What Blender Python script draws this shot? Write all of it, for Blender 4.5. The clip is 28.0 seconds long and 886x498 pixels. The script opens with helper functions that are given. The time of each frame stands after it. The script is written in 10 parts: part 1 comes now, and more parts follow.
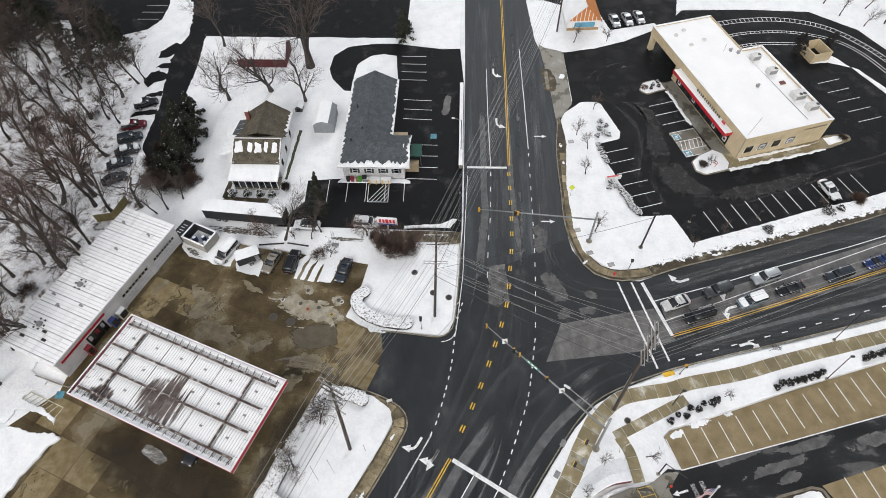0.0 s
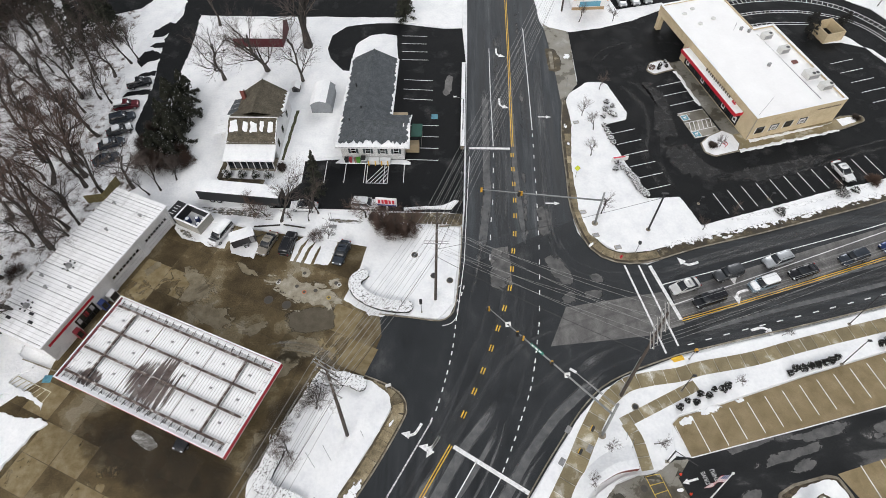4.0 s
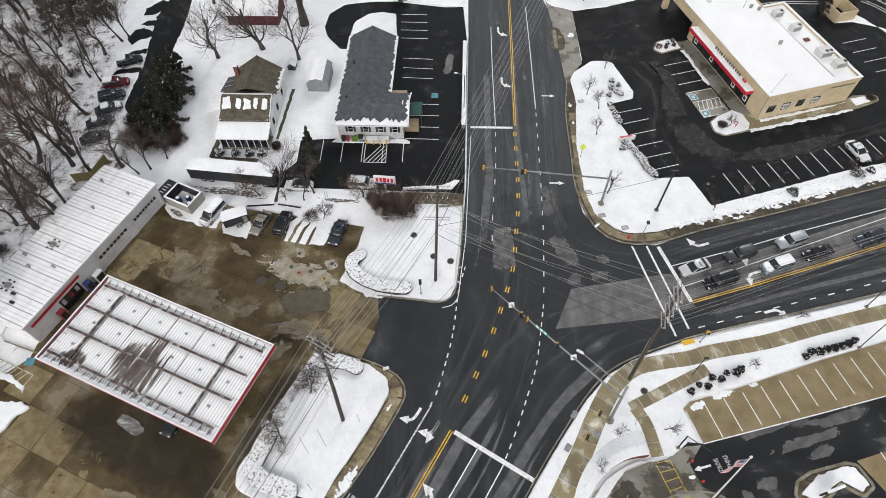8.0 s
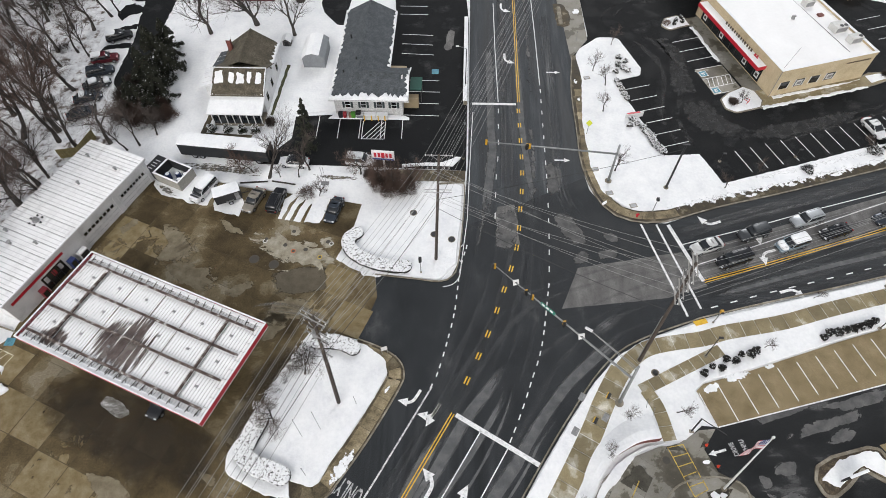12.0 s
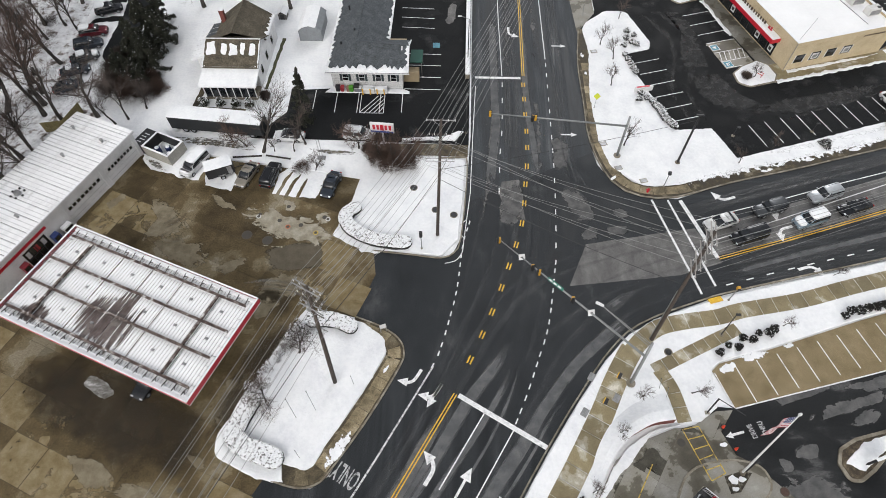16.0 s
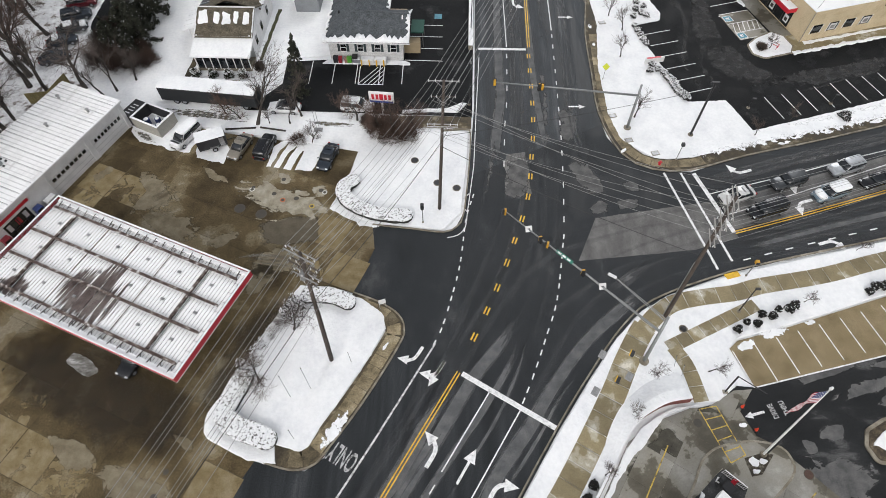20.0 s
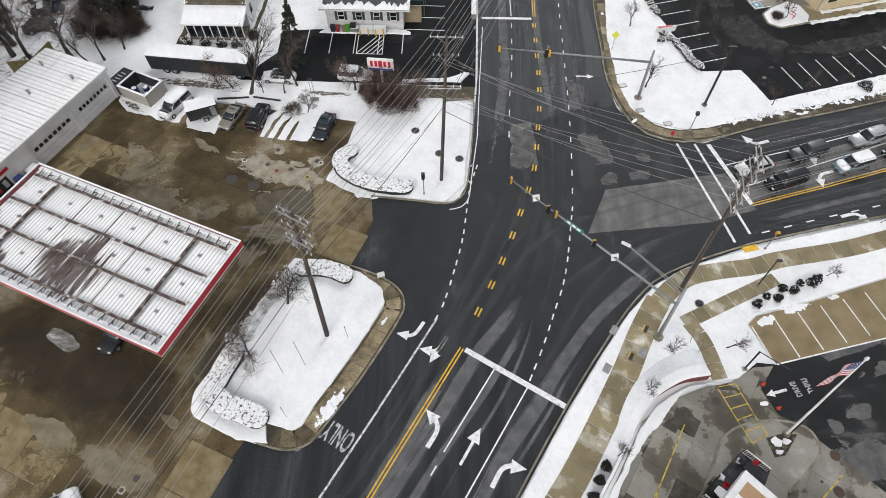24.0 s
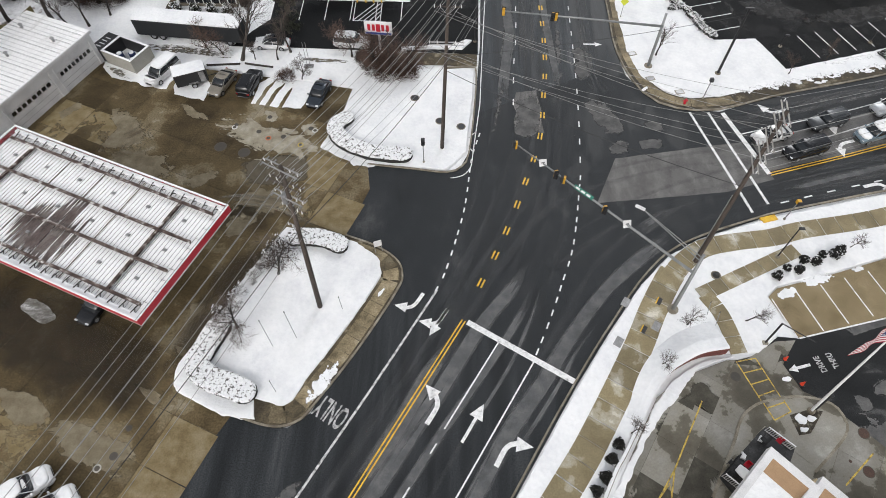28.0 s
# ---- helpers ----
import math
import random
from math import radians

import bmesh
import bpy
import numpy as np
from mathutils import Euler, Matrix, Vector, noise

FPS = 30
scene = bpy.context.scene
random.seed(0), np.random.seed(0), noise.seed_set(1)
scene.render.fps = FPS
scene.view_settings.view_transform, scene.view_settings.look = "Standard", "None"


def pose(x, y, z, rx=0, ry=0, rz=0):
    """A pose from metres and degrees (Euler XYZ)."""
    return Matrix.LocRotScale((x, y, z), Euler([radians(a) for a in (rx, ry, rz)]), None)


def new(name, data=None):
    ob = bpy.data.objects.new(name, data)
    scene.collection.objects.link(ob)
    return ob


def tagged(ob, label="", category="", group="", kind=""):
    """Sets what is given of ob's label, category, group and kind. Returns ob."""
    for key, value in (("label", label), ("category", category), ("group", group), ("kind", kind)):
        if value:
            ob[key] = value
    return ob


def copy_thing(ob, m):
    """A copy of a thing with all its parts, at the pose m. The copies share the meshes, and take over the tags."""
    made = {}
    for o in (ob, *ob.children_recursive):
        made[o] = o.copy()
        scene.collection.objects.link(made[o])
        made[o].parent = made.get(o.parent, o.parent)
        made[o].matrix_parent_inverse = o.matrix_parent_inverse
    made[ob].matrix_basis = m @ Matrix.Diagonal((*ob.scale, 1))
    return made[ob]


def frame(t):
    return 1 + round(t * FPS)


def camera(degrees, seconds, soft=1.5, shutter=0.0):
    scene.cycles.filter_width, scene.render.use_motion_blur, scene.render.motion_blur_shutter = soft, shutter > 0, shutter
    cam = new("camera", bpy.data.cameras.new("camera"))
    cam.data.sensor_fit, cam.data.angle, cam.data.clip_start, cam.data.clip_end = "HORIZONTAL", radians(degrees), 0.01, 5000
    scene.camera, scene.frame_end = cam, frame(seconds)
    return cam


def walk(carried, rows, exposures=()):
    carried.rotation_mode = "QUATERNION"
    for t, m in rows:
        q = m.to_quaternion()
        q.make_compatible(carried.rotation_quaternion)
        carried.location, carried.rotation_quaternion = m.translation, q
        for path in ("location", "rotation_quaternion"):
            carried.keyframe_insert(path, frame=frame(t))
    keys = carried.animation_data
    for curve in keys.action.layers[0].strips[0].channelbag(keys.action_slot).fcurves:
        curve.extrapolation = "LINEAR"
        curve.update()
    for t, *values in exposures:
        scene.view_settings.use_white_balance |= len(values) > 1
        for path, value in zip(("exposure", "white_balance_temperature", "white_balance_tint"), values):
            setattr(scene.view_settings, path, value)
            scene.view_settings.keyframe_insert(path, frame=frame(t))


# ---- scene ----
cam = camera(75.29, 28.0, 0.6)
PATH = [
    (0, pose(0.574, 0.680, 79.438, 35.030, 0, 2.738) @ pose(0, 0, 0, 0, 0, -1.338)),
    (1, pose(0.586, 0.750, 78.625, 34.843, 0, 2.844) @ pose(0, 0, 0, 0, 0, -1.404)),
    (2, pose(0.579, 0.778, 77.738, 34.695, 0, 2.907) @ pose(0, 0, 0, 0, 0, -1.429)),
    (3, pose(0.556, 0.773, 76.789, 34.581, 0, 2.935) @ pose(0, 0, 0, 0, 0, -1.423)),
    (4, pose(0.520, 0.739, 75.787, 34.492, 0, 2.935) @ pose(0, 0, 0, 0, 0, -1.390)),
    (5, pose(0.471, 0.683, 74.741, 34.424, 0, 2.914) @ pose(0, 0, 0, 0, 0, -1.339)),
    (6, pose(0.413, 0.609, 73.660, 34.370, 0, 2.877) @ pose(0, 0, 0, 0, 0, -1.275)),
    (7, pose(0.347, 0.522, 72.551, 34.326, 0, 2.829) @ pose(0, 0, 0, 0, 0, -1.202)),
    (8, pose(0.275, 0.426, 71.422, 34.287, 0, 2.776) @ pose(0, 0, 0, 0, 0, -1.126)),
    (9, pose(0.198, 0.324, 70.278, 34.249, 0, 2.721) @ pose(0, 0, 0, 0, 0, -1.050)),
    (10, pose(0.119, 0.219, 69.125, 34.210, 0, 2.668) @ pose(0, 0, 0, 0, 0, -0.977)),
    (11, pose(0.037, 0.115, 67.968, 34.166, 0, 2.619) @ pose(0, 0, 0, 0, 0, -0.910)),
    (12, pose(-0.045, 0.012, 66.810, 34.115, 0, 2.576) @ pose(0, 0, 0, 0, 0, -0.851)),
    (13, pose(-0.128, -0.087, 65.656, 34.057, 0, 2.542) @ pose(0, 0, 0, 0, 0, -0.801)),
    (14, pose(-0.209, -0.182, 64.507, 33.990, 0, 2.518) @ pose(0, 0, 0, 0, 0, -0.762)),
    (15, pose(-0.289, -0.273, 63.365, 33.913, 0, 2.503) @ pose(0, 0, 0, 0, 0, -0.733)),
    (16, pose(-0.366, -0.358, 62.232, 33.827, 0, 2.498) @ pose(0, 0, 0, 0, 0, -0.713)),
    (17, pose(-0.441, -0.440, 61.108, 33.733, 0, 2.501) @ pose(0, 0, 0, 0, 0, -0.702)),
    (18, pose(-0.512, -0.519, 59.992, 33.633, 0, 2.512) @ pose(0, 0, 0, 0, 0, -0.698)),
    (19, pose(-0.581, -0.596, 58.883, 33.527, 0, 2.528) @ pose(0, 0, 0, 0, 0, -0.698)),
    (20, pose(-0.647, -0.675, 57.780, 33.419, 0, 2.547) @ pose(0, 0, 0, 0, 0, -0.700)),
    (21, pose(-0.711, -0.756, 56.679, 33.311, 0, 2.565) @ pose(0, 0, 0, 0, 0, -0.699)),
    (22, pose(-0.772, -0.844, 55.578, 33.209, 0, 2.579) @ pose(0, 0, 0, 0, 0, -0.692)),
    (23, pose(-0.831, -0.942, 54.472, 33.114, 0, 2.584) @ pose(0, 0, 0, 0, 0, -0.674)),
    (24, pose(-0.889, -1.055, 53.356, 33.034, 0, 2.575) @ pose(0, 0, 0, 0, 0, -0.639)),
    (25, pose(-0.946, -1.186, 52.226, 32.972, 0, 2.547) @ pose(0, 0, 0, 0, 0, -0.580)),
    (26, pose(-1.004, -1.342, 51.074, 32.935, 0, 2.493) @ pose(0, 0, 0, 0, 0, -0.492)),
    (27, pose(-1.063, -1.527, 49.895, 32.929, 0, 2.406) @ pose(0, 0, 0, 0, 0, -0.367)),
    (28, pose(-1.126, -1.749, 48.679, 32.962, 0, 2.280) @ pose(0, 0, 0, 0, 0, -0.197)),
]
walk(cam, PATH)

# ---- world and light: an overcast winter day ----
world = bpy.data.worlds.new("overcast_sky")
scene.world = world
world.use_nodes = True
wn = world.node_tree
sky = wn.nodes.new("ShaderNodeTexSky")
sky.sky_type, sky.sun_disc = "NISHITA", False
sky.sun_elevation, sky.sun_rotation = radians(38), radians(200)
sky.air_density, sky.dust_density, sky.ozone_density = 1.0, 4.0, 1.0
pale = wn.nodes.new("ShaderNodeHueSaturation")
pale.inputs["Saturation"].default_value = 0.26
wn.links.new(sky.outputs[0], pale.inputs["Color"])
wn.links.new(pale.outputs[0], wn.nodes["Background"].inputs["Color"])
wn.nodes["Background"].inputs["Strength"].default_value = 0.12
sun = new("sun", bpy.data.lights.new("sun", "SUN"))
sun.data.energy, sun.data.angle, sun.data.color = 1.0, radians(25), (0.985, 0.99, 1.0)
sun.matrix_world = pose(0, 0, 80, 52, 0, 160)
scene.view_settings.exposure = 0.42


# ---- materials ----
def surf(name, stops, scale=0.5, rough=0.8, bump=0.2, bscale=25.0, metal=0.0, turn=0.0, stretch=(1, 1, 1),
         fine=0.25, rough2=None, vary=0.0, local=False, island=0.0, detail=6.0, bdist=0.02, spec=0.5):
    """A surface: colours along a noise, a finer grain over it, fine relief, and wear in the gloss."""
    m = bpy.data.materials.new(name)
    m.use_nodes = True
    nt = m.node_tree
    n, l = nt.nodes, nt.links
    b = n["Principled BSDF"]
    if local:
        src = n.new("ShaderNodeTexCoord").outputs["Object"]
    else:
        src = n.new("ShaderNodeNewGeometry").outputs["Position"]
    mp = n.new("ShaderNodeMapping")
    mp.inputs["Rotation"].default_value = (0, 0, radians(turn))
    mp.inputs["Scale"].default_value = stretch
    l.new(src, mp.inputs[0])
    big = n.new("ShaderNodeTexNoise")
    big.inputs["Scale"].default_value, big.inputs["Detail"].default_value = scale, detail
    big.inputs["Roughness"].default_value = 0.6
    l.new(mp.outputs[0], big.inputs["Vector"])
    ramp = n.new("ShaderNodeValToRGB")
    el = ramp.color_ramp.elements
    while len(el) < len(stops):
        el.new(0.5)
    for e, (p, c) in zip(el, stops):
        e.position, e.color = p, (*c, 1)
    l.new(big.outputs[0], ramp.inputs[0])
    small = n.new("ShaderNodeTexNoise")
    small.inputs["Scale"].default_value, small.inputs["Detail"].default_value = bscale, 4.0
    l.new(src, small.inputs["Vector"])
    mx = n.new("ShaderNodeMix")
    mx.data_type, mx.blend_type = "RGBA", "OVERLAY"
    mx.inputs[0].default_value = fine
    l.new(ramp.outputs[0], mx.inputs[6])
    grain = n.new("ShaderNodeMapRange")
    grain.inputs["From Min"].default_value, grain.inputs["From Max"].default_value = 0.32, 0.68
    l.new(small.outputs[0], grain.inputs["Value"])
    l.new(grain.outputs[0], mx.inputs[7])
    out = mx.outputs[2]
    if vary or island:
        hs = n.new("ShaderNodeHueSaturation")
        mr = n.new("ShaderNodeMapRange")
        v = vary or island
        mr.inputs["To Min"].default_value, mr.inputs["To Max"].default_value = 1 - v, 1 + v
        r = n.new("ShaderNodeObjectInfo").outputs["Random"] if vary else n.new("ShaderNodeNewGeometry").outputs["Random Per Island"]
        l.new(r, mr.inputs["Value"])
        l.new(mr.outputs[0], hs.inputs["Value"])
        l.new(out, hs.inputs["Color"])
        out = hs.outputs[0]
    l.new(out, b.inputs["Base Color"])
    b.inputs["Metallic"].default_value = metal
    b.inputs["Specular IOR Level"].default_value = spec
    if rough2 is None:
        b.inputs["Roughness"].default_value = rough
    else:
        rr = n.new("ShaderNodeMapRange")
        rr.inputs["From Min"].default_value, rr.inputs["From Max"].default_value = 0.4, 0.62
        rr.inputs["To Min"].default_value, rr.inputs["To Max"].default_value = rough, rough2
        l.new(big.outputs[0], rr.inputs["Value"])
        l.new(rr.outputs[0], b.inputs["Roughness"])
    if bump:
        bp = n.new("ShaderNodeBump")
        bp.inputs["Strength"].default_value, bp.inputs["Distance"].default_value = bump, bdist
        l.new(small.outputs[0], bp.inputs["Height"])
        l.new(bp.outputs[0], b.inputs["Normal"])
    return m


def grey(v, warm=0.0):
    return (v * (1 + warm), v, v * (1 - warm))


def plain(name, c, rough=0.5, metal=0.0, fine=0.12, bscale=30.0, bump=0.05, vary=0.0, spec=0.5):
    d = tuple(x * 0.86 for x in c)
    return surf(name, [(0.35, d), (0.65, c)], 1.3, rough, bump, bscale, metal, fine=fine, vary=vary, local=True, spec=spec)


SNOW = surf("snow", [(0.3, (0.74, 0.75, 0.77)), (0.5, (0.81, 0.82, 0.83)), (0.7, (0.86, 0.865, 0.87))], 0.35, 0.75, 0.7, 2.6, fine=0.16, bdist=0.12)
WOOD_FLOOR = surf("leafy_snow", [(0.34, (0.07, 0.055, 0.045)), (0.40, (0.26, 0.23, 0.21)), (0.455, (0.66, 0.66, 0.67)), (0.62, (0.84, 0.85, 0.86))], 0.5, 0.85, 0.8, 2.2, fine=0.3, bdist=0.2)
ROAD_STOPS = [(0.34, grey(0.013, -0.10)), (0.47, grey(0.023, -0.10)), (0.56, grey(0.036, -0.09)), (0.64, grey(0.055, -0.06)), (0.74, grey(0.09, -0.02))]
ROAD_N = surf("asphalt_north", [(p, tuple(1.65 * x for x in c)) for p, c in ROAD_STOPS], 0.55, 0.5, 0.6, 9, stretch=(1, 0.07, 1), fine=0.42, rough2=0.9, bdist=0.01, spec=0.22)
ROAD_E = surf("asphalt_east", ROAD_STOPS, 0.5, 0.5, 0.6, 9, turn=-19, stretch=(0.06, 1, 1), fine=0.42, rough2=0.9, bdist=0.01, spec=0.22)
ROAD_S = surf("asphalt_south", ROAD_STOPS, 0.55, 0.5, 0.6, 9, turn=29, stretch=(1, 0.07, 1), fine=0.42, rough2=0.9, bdist=0.01, spec=0.22)
ROAD_J = surf("asphalt_junction", [(0.34, grey(0.017, -0.10)), (0.5, grey(0.027, -0.10)), (0.6, grey(0.040, -0.07)), (0.66, grey(0.06, -0.03)), (0.76, grey(0.09))], 0.2, 0.5, 0.6, 9, turn=20, stretch=(1.4, 0.7, 1), fine=0.42, rough2=0.9, bdist=0.01, spec=0.22)
LOT_DARK = surf("lot_asphalt", [(0.34, grey(0.008, -0.06)), (0.50, grey(0.012, -0.06)), (0.565, grey(0.014, -0.05)), (0.58, grey(0.022, -0.04)), (0.64, grey(0.026, -0.03)), (0.655, grey(0.042))], 0.22, 0.6, 0.5, 9, fine=0.4, rough2=0.9, bdist=0.01, spec=0.10)
LOT_SE = surf("lane_asphalt", [(0.34, grey(0.010, -0.05)), (0.50, grey(0.016, -0.05)), (0.565, grey(0.026, -0.03)), (0.60, grey(0.07)), (0.72, grey(0.12, 0.02))], 0.26, 0.5, 0.5, 22, turn=-17, stretch=(0.5, 1, 1), fine=0.45, rough2=0.85, bdist=0.01, spec=0.22)
SPECK = surf("speckled_snow", [(0.36, (0.03, 0.03, 0.028)), (0.41, (0.30, 0.29, 0.28)), (0.45, (0.78, 0.79, 0.80)), (0.7, (0.86, 0.865, 0.87))], 4.2, 0.8, 0.9, 6, fine=0.25, bdist=0.1)
PATCH = surf("old_asphalt", [(0.3, grey(0.090, 0.03)), (0.5, grey(0.128, 0.03)), (0.7, grey(0.18, 0.03))], 0.7, 0.75, 0.4, 22, stretch=(1, 0.5, 1), fine=0.45, bdist=0.01, spec=0.25)
CONC_WET = surf("wet_concrete", [(0.34, (0.040, 0.029, 0.0145)), (0.45, (0.077, 0.057, 0.029)), (0.535, (0.106, 0.080, 0.042)), (0.55, (0.140, 0.112, 0.066)), (0.62, (0.165, 0.135, 0.084)), (0.635, (0.21, 0.182, 0.13))], 0.17, 0.55, 0.3, 6, fine=0.26, rough2=0.9, vary=0.22, bdist=0.01, spec=0.14)
CONC_GREY = surf("grey_concrete", [(0.36, (0.080, 0.072, 0.054)), (0.455, (0.112, 0.102, 0.078)), (0.475, (0.212, 0.200, 0.168)), (0.60, (0.255, 0.245, 0.218)), (0.66, (0.33, 0.32, 0.29))], 0.22, 0.5, 0.2, 7, fine=0.09, rough2=0.85, vary=0.2, bdist=0.01, spec=0.3)
WALK = surf("sidewalk_concrete", [(0.34, (0.165, 0.130, 0.066)), (0.46, (0.205, 0.166, 0.090)), (0.555, (0.235, 0.195, 0.112)), (0.575, (0.33, 0.295, 0.215)), (0.64, (0.39, 0.36, 0.285)), (0.66, (0.52, 0.49, 0.42))], 0.42, 0.6, 0.3, 7, fine=0.13, rough2=0.85, vary=0.22, bdist=0.01)
WALK_DIRT = surf("muddy_sidewalk", [(0.34, (0.038, 0.030, 0.019)), (0.50, (0.078, 0.062, 0.038)), (0.575, (0.115, 0.093, 0.058)), (0.60, (0.20, 0.17, 0.115)), (0.7, (0.27, 0.24, 0.18))], 0.6, 0.6, 0.4, 7, fine=0.3, rough2=0.85, vary=0.3, spec=0.3, bdist=0.02)
STALL_BROWN = surf("brown_stall_concrete", [(0.3, (0.15, 0.11, 0.05)), (0.5, (0.205, 0.155, 0.078)), (0.7, (0.26, 0.205, 0.115))], 0.4, 0.65, 0.3, 20, fine=0.3, vary=0.08, bdist=0.01)
KERB = surf("kerb_concrete", [(0.3, (0.11, 0.092, 0.066)), (0.5, (0.21, 0.185, 0.14)), (0.7, (0.36, 0.335, 0.28))], 0.8, 0.75, 0.3, 20, fine=0.3, bdist=0.01)
PAINT_W = surf("white_road_paint", [(0.30, grey(0.18)), (0.37, grey(0.58)), (0.56, grey(0.80))], 2.4, 0.6, 0.2, 25, fine=0.3)
PAINT_Y = surf("yellow_road_paint", [(0.27, (0.30, 0.18, 0.02)), (0.36, (0.60, 0.35, 0.02)), (0.62, (0.78, 0.48, 0.03))], 1.6, 0.6, 0.2, 25, fine=0.3)
PAINT_B = surf("blue_road_paint", [(0.3, (0.05, 0.16, 0.22)), (0.6, (0.09, 0.28, 0.36))], 1.5, 0.6, 0.2, 25)
METAL_WHITE = surf("white_metal_sheet", [(0.3, grey(0.55)), (0.5, grey(0.68)), (0.7, grey(0.76))], 0.5, 0.5, 0.1, 14, fine=0.15, local=True)
GALV = surf("galvanised_steel", [(0.3, grey(0.22)), (0.7, grey(0.36))], 1.2, 0.45, 0.1, 20, metal=0.6, local=True)
RUST = surf("rusty_steel", [(0.32, (0.028, 0.018, 0.015)), (0.46, (0.060, 0.038, 0.031)), (0.54, (0.13, 0.10, 0.085)), (0.60, (0.34, 0.31, 0.29)), (0.66, (0.70, 0.69, 0.68))], 1.6, 0.75, 0.3, 15, fine=0.3, local=True)
RED = plain("red_panel", (0.50, 0.012, 0.03), 0.4)
IRON = plain("worn_iron", (0.055, 0.048, 0.04), 0.6)
IRON_RUST = plain("rusty_iron", (0.075, 0.042, 0.030), 0.8, fine=0.3)
IRON_RING = plain("worn_iron_ring", (0.075, 0.066, 0.052), 0.75)
PAINT_WORN = surf("worn_white_paint", [(0.38, grey(0.10)), (0.46, grey(0.34)), (0.6, grey(0.52))], 2.6, 0.6, 0.2, 9, fine=0.3)
PAINT_LANE = surf("worn_yellow_paint", [(0.36, (0.16, 0.12, 0.05)), (0.44, (0.42, 0.29, 0.05)), (0.62, (0.60, 0.43, 0.08))], 2.2, 0.6, 0.2, 9, fine=0.3)
BLACK = plain("black_plastic", (0.018, 0.018, 0.02), 0.5)
TYRE = plain("tyre_rubber", (0.018, 0.018, 0.018), 0.85)
GLASS = plain("dark_window_glass", (0.012, 0.015, 0.018), 0.08, fine=0.0, bump=0.0, spec=0.8)
WOODPOLE = surf("weathered_pole_wood", [(0.3, (0.032, 0.025, 0.021)), (0.6, (0.072, 0.056, 0.046)), (0.75, (0.13, 0.106, 0.09))], 2.0, 0.85, 0.4, 12, stretch=(1, 1, 0.1), fine=0.3, local=True)
BARK = surf("bark", [(0.3, (0.020, 0.017, 0.014)), (0.5, (0.042, 0.036, 0.031)), (0.7, (0.085, 0.075, 0.066))], 2.0, 0.9, 0.5, 10, stretch=(1, 1, 0.25), fine=0.3, local=True, vary=0.25)
TWIG = surf("twigs", [(0.3, (0.050, 0.038, 0.032)), (0.6, (0.098, 0.076, 0.066))], 1.0, 0.9, 0.0, 10, fine=0.2, local=True, vary=0.3)
TWIG_RED = surf("reddish_twigs", [(0.3, (0.066, 0.042, 0.033)), (0.6, (0.125, 0.082, 0.064))], 1.0, 0.9, 0.0, 10, fine=0.2, local=True, vary=0.25)
NEEDLE = surf("evergreen_needles", [(0.3, (0.014, 0.017, 0.010)), (0.5, (0.030, 0.033, 0.021)), (0.7, (0.062, 0.060, 0.043))], 0.8, 0.85, 0.0, 10, fine=0.3, local=True, island=0.5)
SHRUB = surf("dark_shrub_leaves", [(0.3, (0.010, 0.0095, 0.009)), (0.6, (0.026, 0.026, 0.023))], 1.0, 0.85, 0.0, 10, fine=0.3, local=True, island=0.5)
SHINGLE_D = surf("dark_shingles", [(0.3, (0.045, 0.052, 0.058)), (0.5, (0.065, 0.073, 0.08)), (0.7, (0.09, 0.10, 0.11))], 0.9, 0.9, 0.6, 6.5, fine=0.5, bdist=0.03)
SHINGLE_B = surf("brown_shingles", [(0.3, (0.055, 0.046, 0.032)), (0.5, (0.085, 0.072, 0.05)), (0.7, (0.13, 0.112, 0.08))], 0.9, 0.9, 0.6, 6.5, fine=0.5, bdist=0.03)
WHITE_WALL = surf("white_siding", [(0.3, grey(0.60)), (0.7, grey(0.74))], 0.8, 0.65, 0.2, 8, fine=0.15, local=True)
TAN = surf("tan_stucco", [(0.3, (0.43, 0.345, 0.215)), (0.5, (0.51, 0.42, 0.275)), (0.7, (0.57, 0.475, 0.32))], 0.5, 0.8, 0.3, 20, fine=0.2)
BRICK = surf("red_brick", [(0.3, (0.095, 0.030, 0.025)), (0.6, (0.165, 0.052, 0.042))], 2.0, 0.85, 0.4, 20, fine=0.3, vary=0.2)


# ---- mesh tools ----
def place(ob, m):
    ob.matrix_basis = m
    return ob


def part(name, bm, material, parent=None, label="", smooth=False):
    me = bpy.data.meshes.new(name)
    bm.normal_update()
    bm.to_mesh(me)
    bm.free()
    me.materials.append(material)
    if smooth:
        for p in me.polygons:
            p.use_smooth = True
    ob = new(name, me)
    if parent:
        ob.parent = parent
    if label:
        ob["label"] = label
    return ob


def twin(ob, m, parent=None):
    """Another piece on the same mesh."""
    o = new(ob.name.split(".")[0], ob.data)
    o.parent = parent or ob.parent
    o.matrix_basis = m
    return o


def raw(name, verts, faces, material, parent=None, label=""):
    me = bpy.data.meshes.new(name)
    me.from_pydata(verts, [], faces)
    me.materials.append(material)
    me.update()
    ob = new(name, me)
    if parent:
        ob.parent = parent
    if label:
        ob["label"] = label
    return ob


def thing(name, label, category, m=None, group="", kind=""):
    ob = new(name)
    ob.empty_display_size = 0.3
    if m:
        ob.matrix_basis = m
    return tagged(ob, label, category, group, kind)


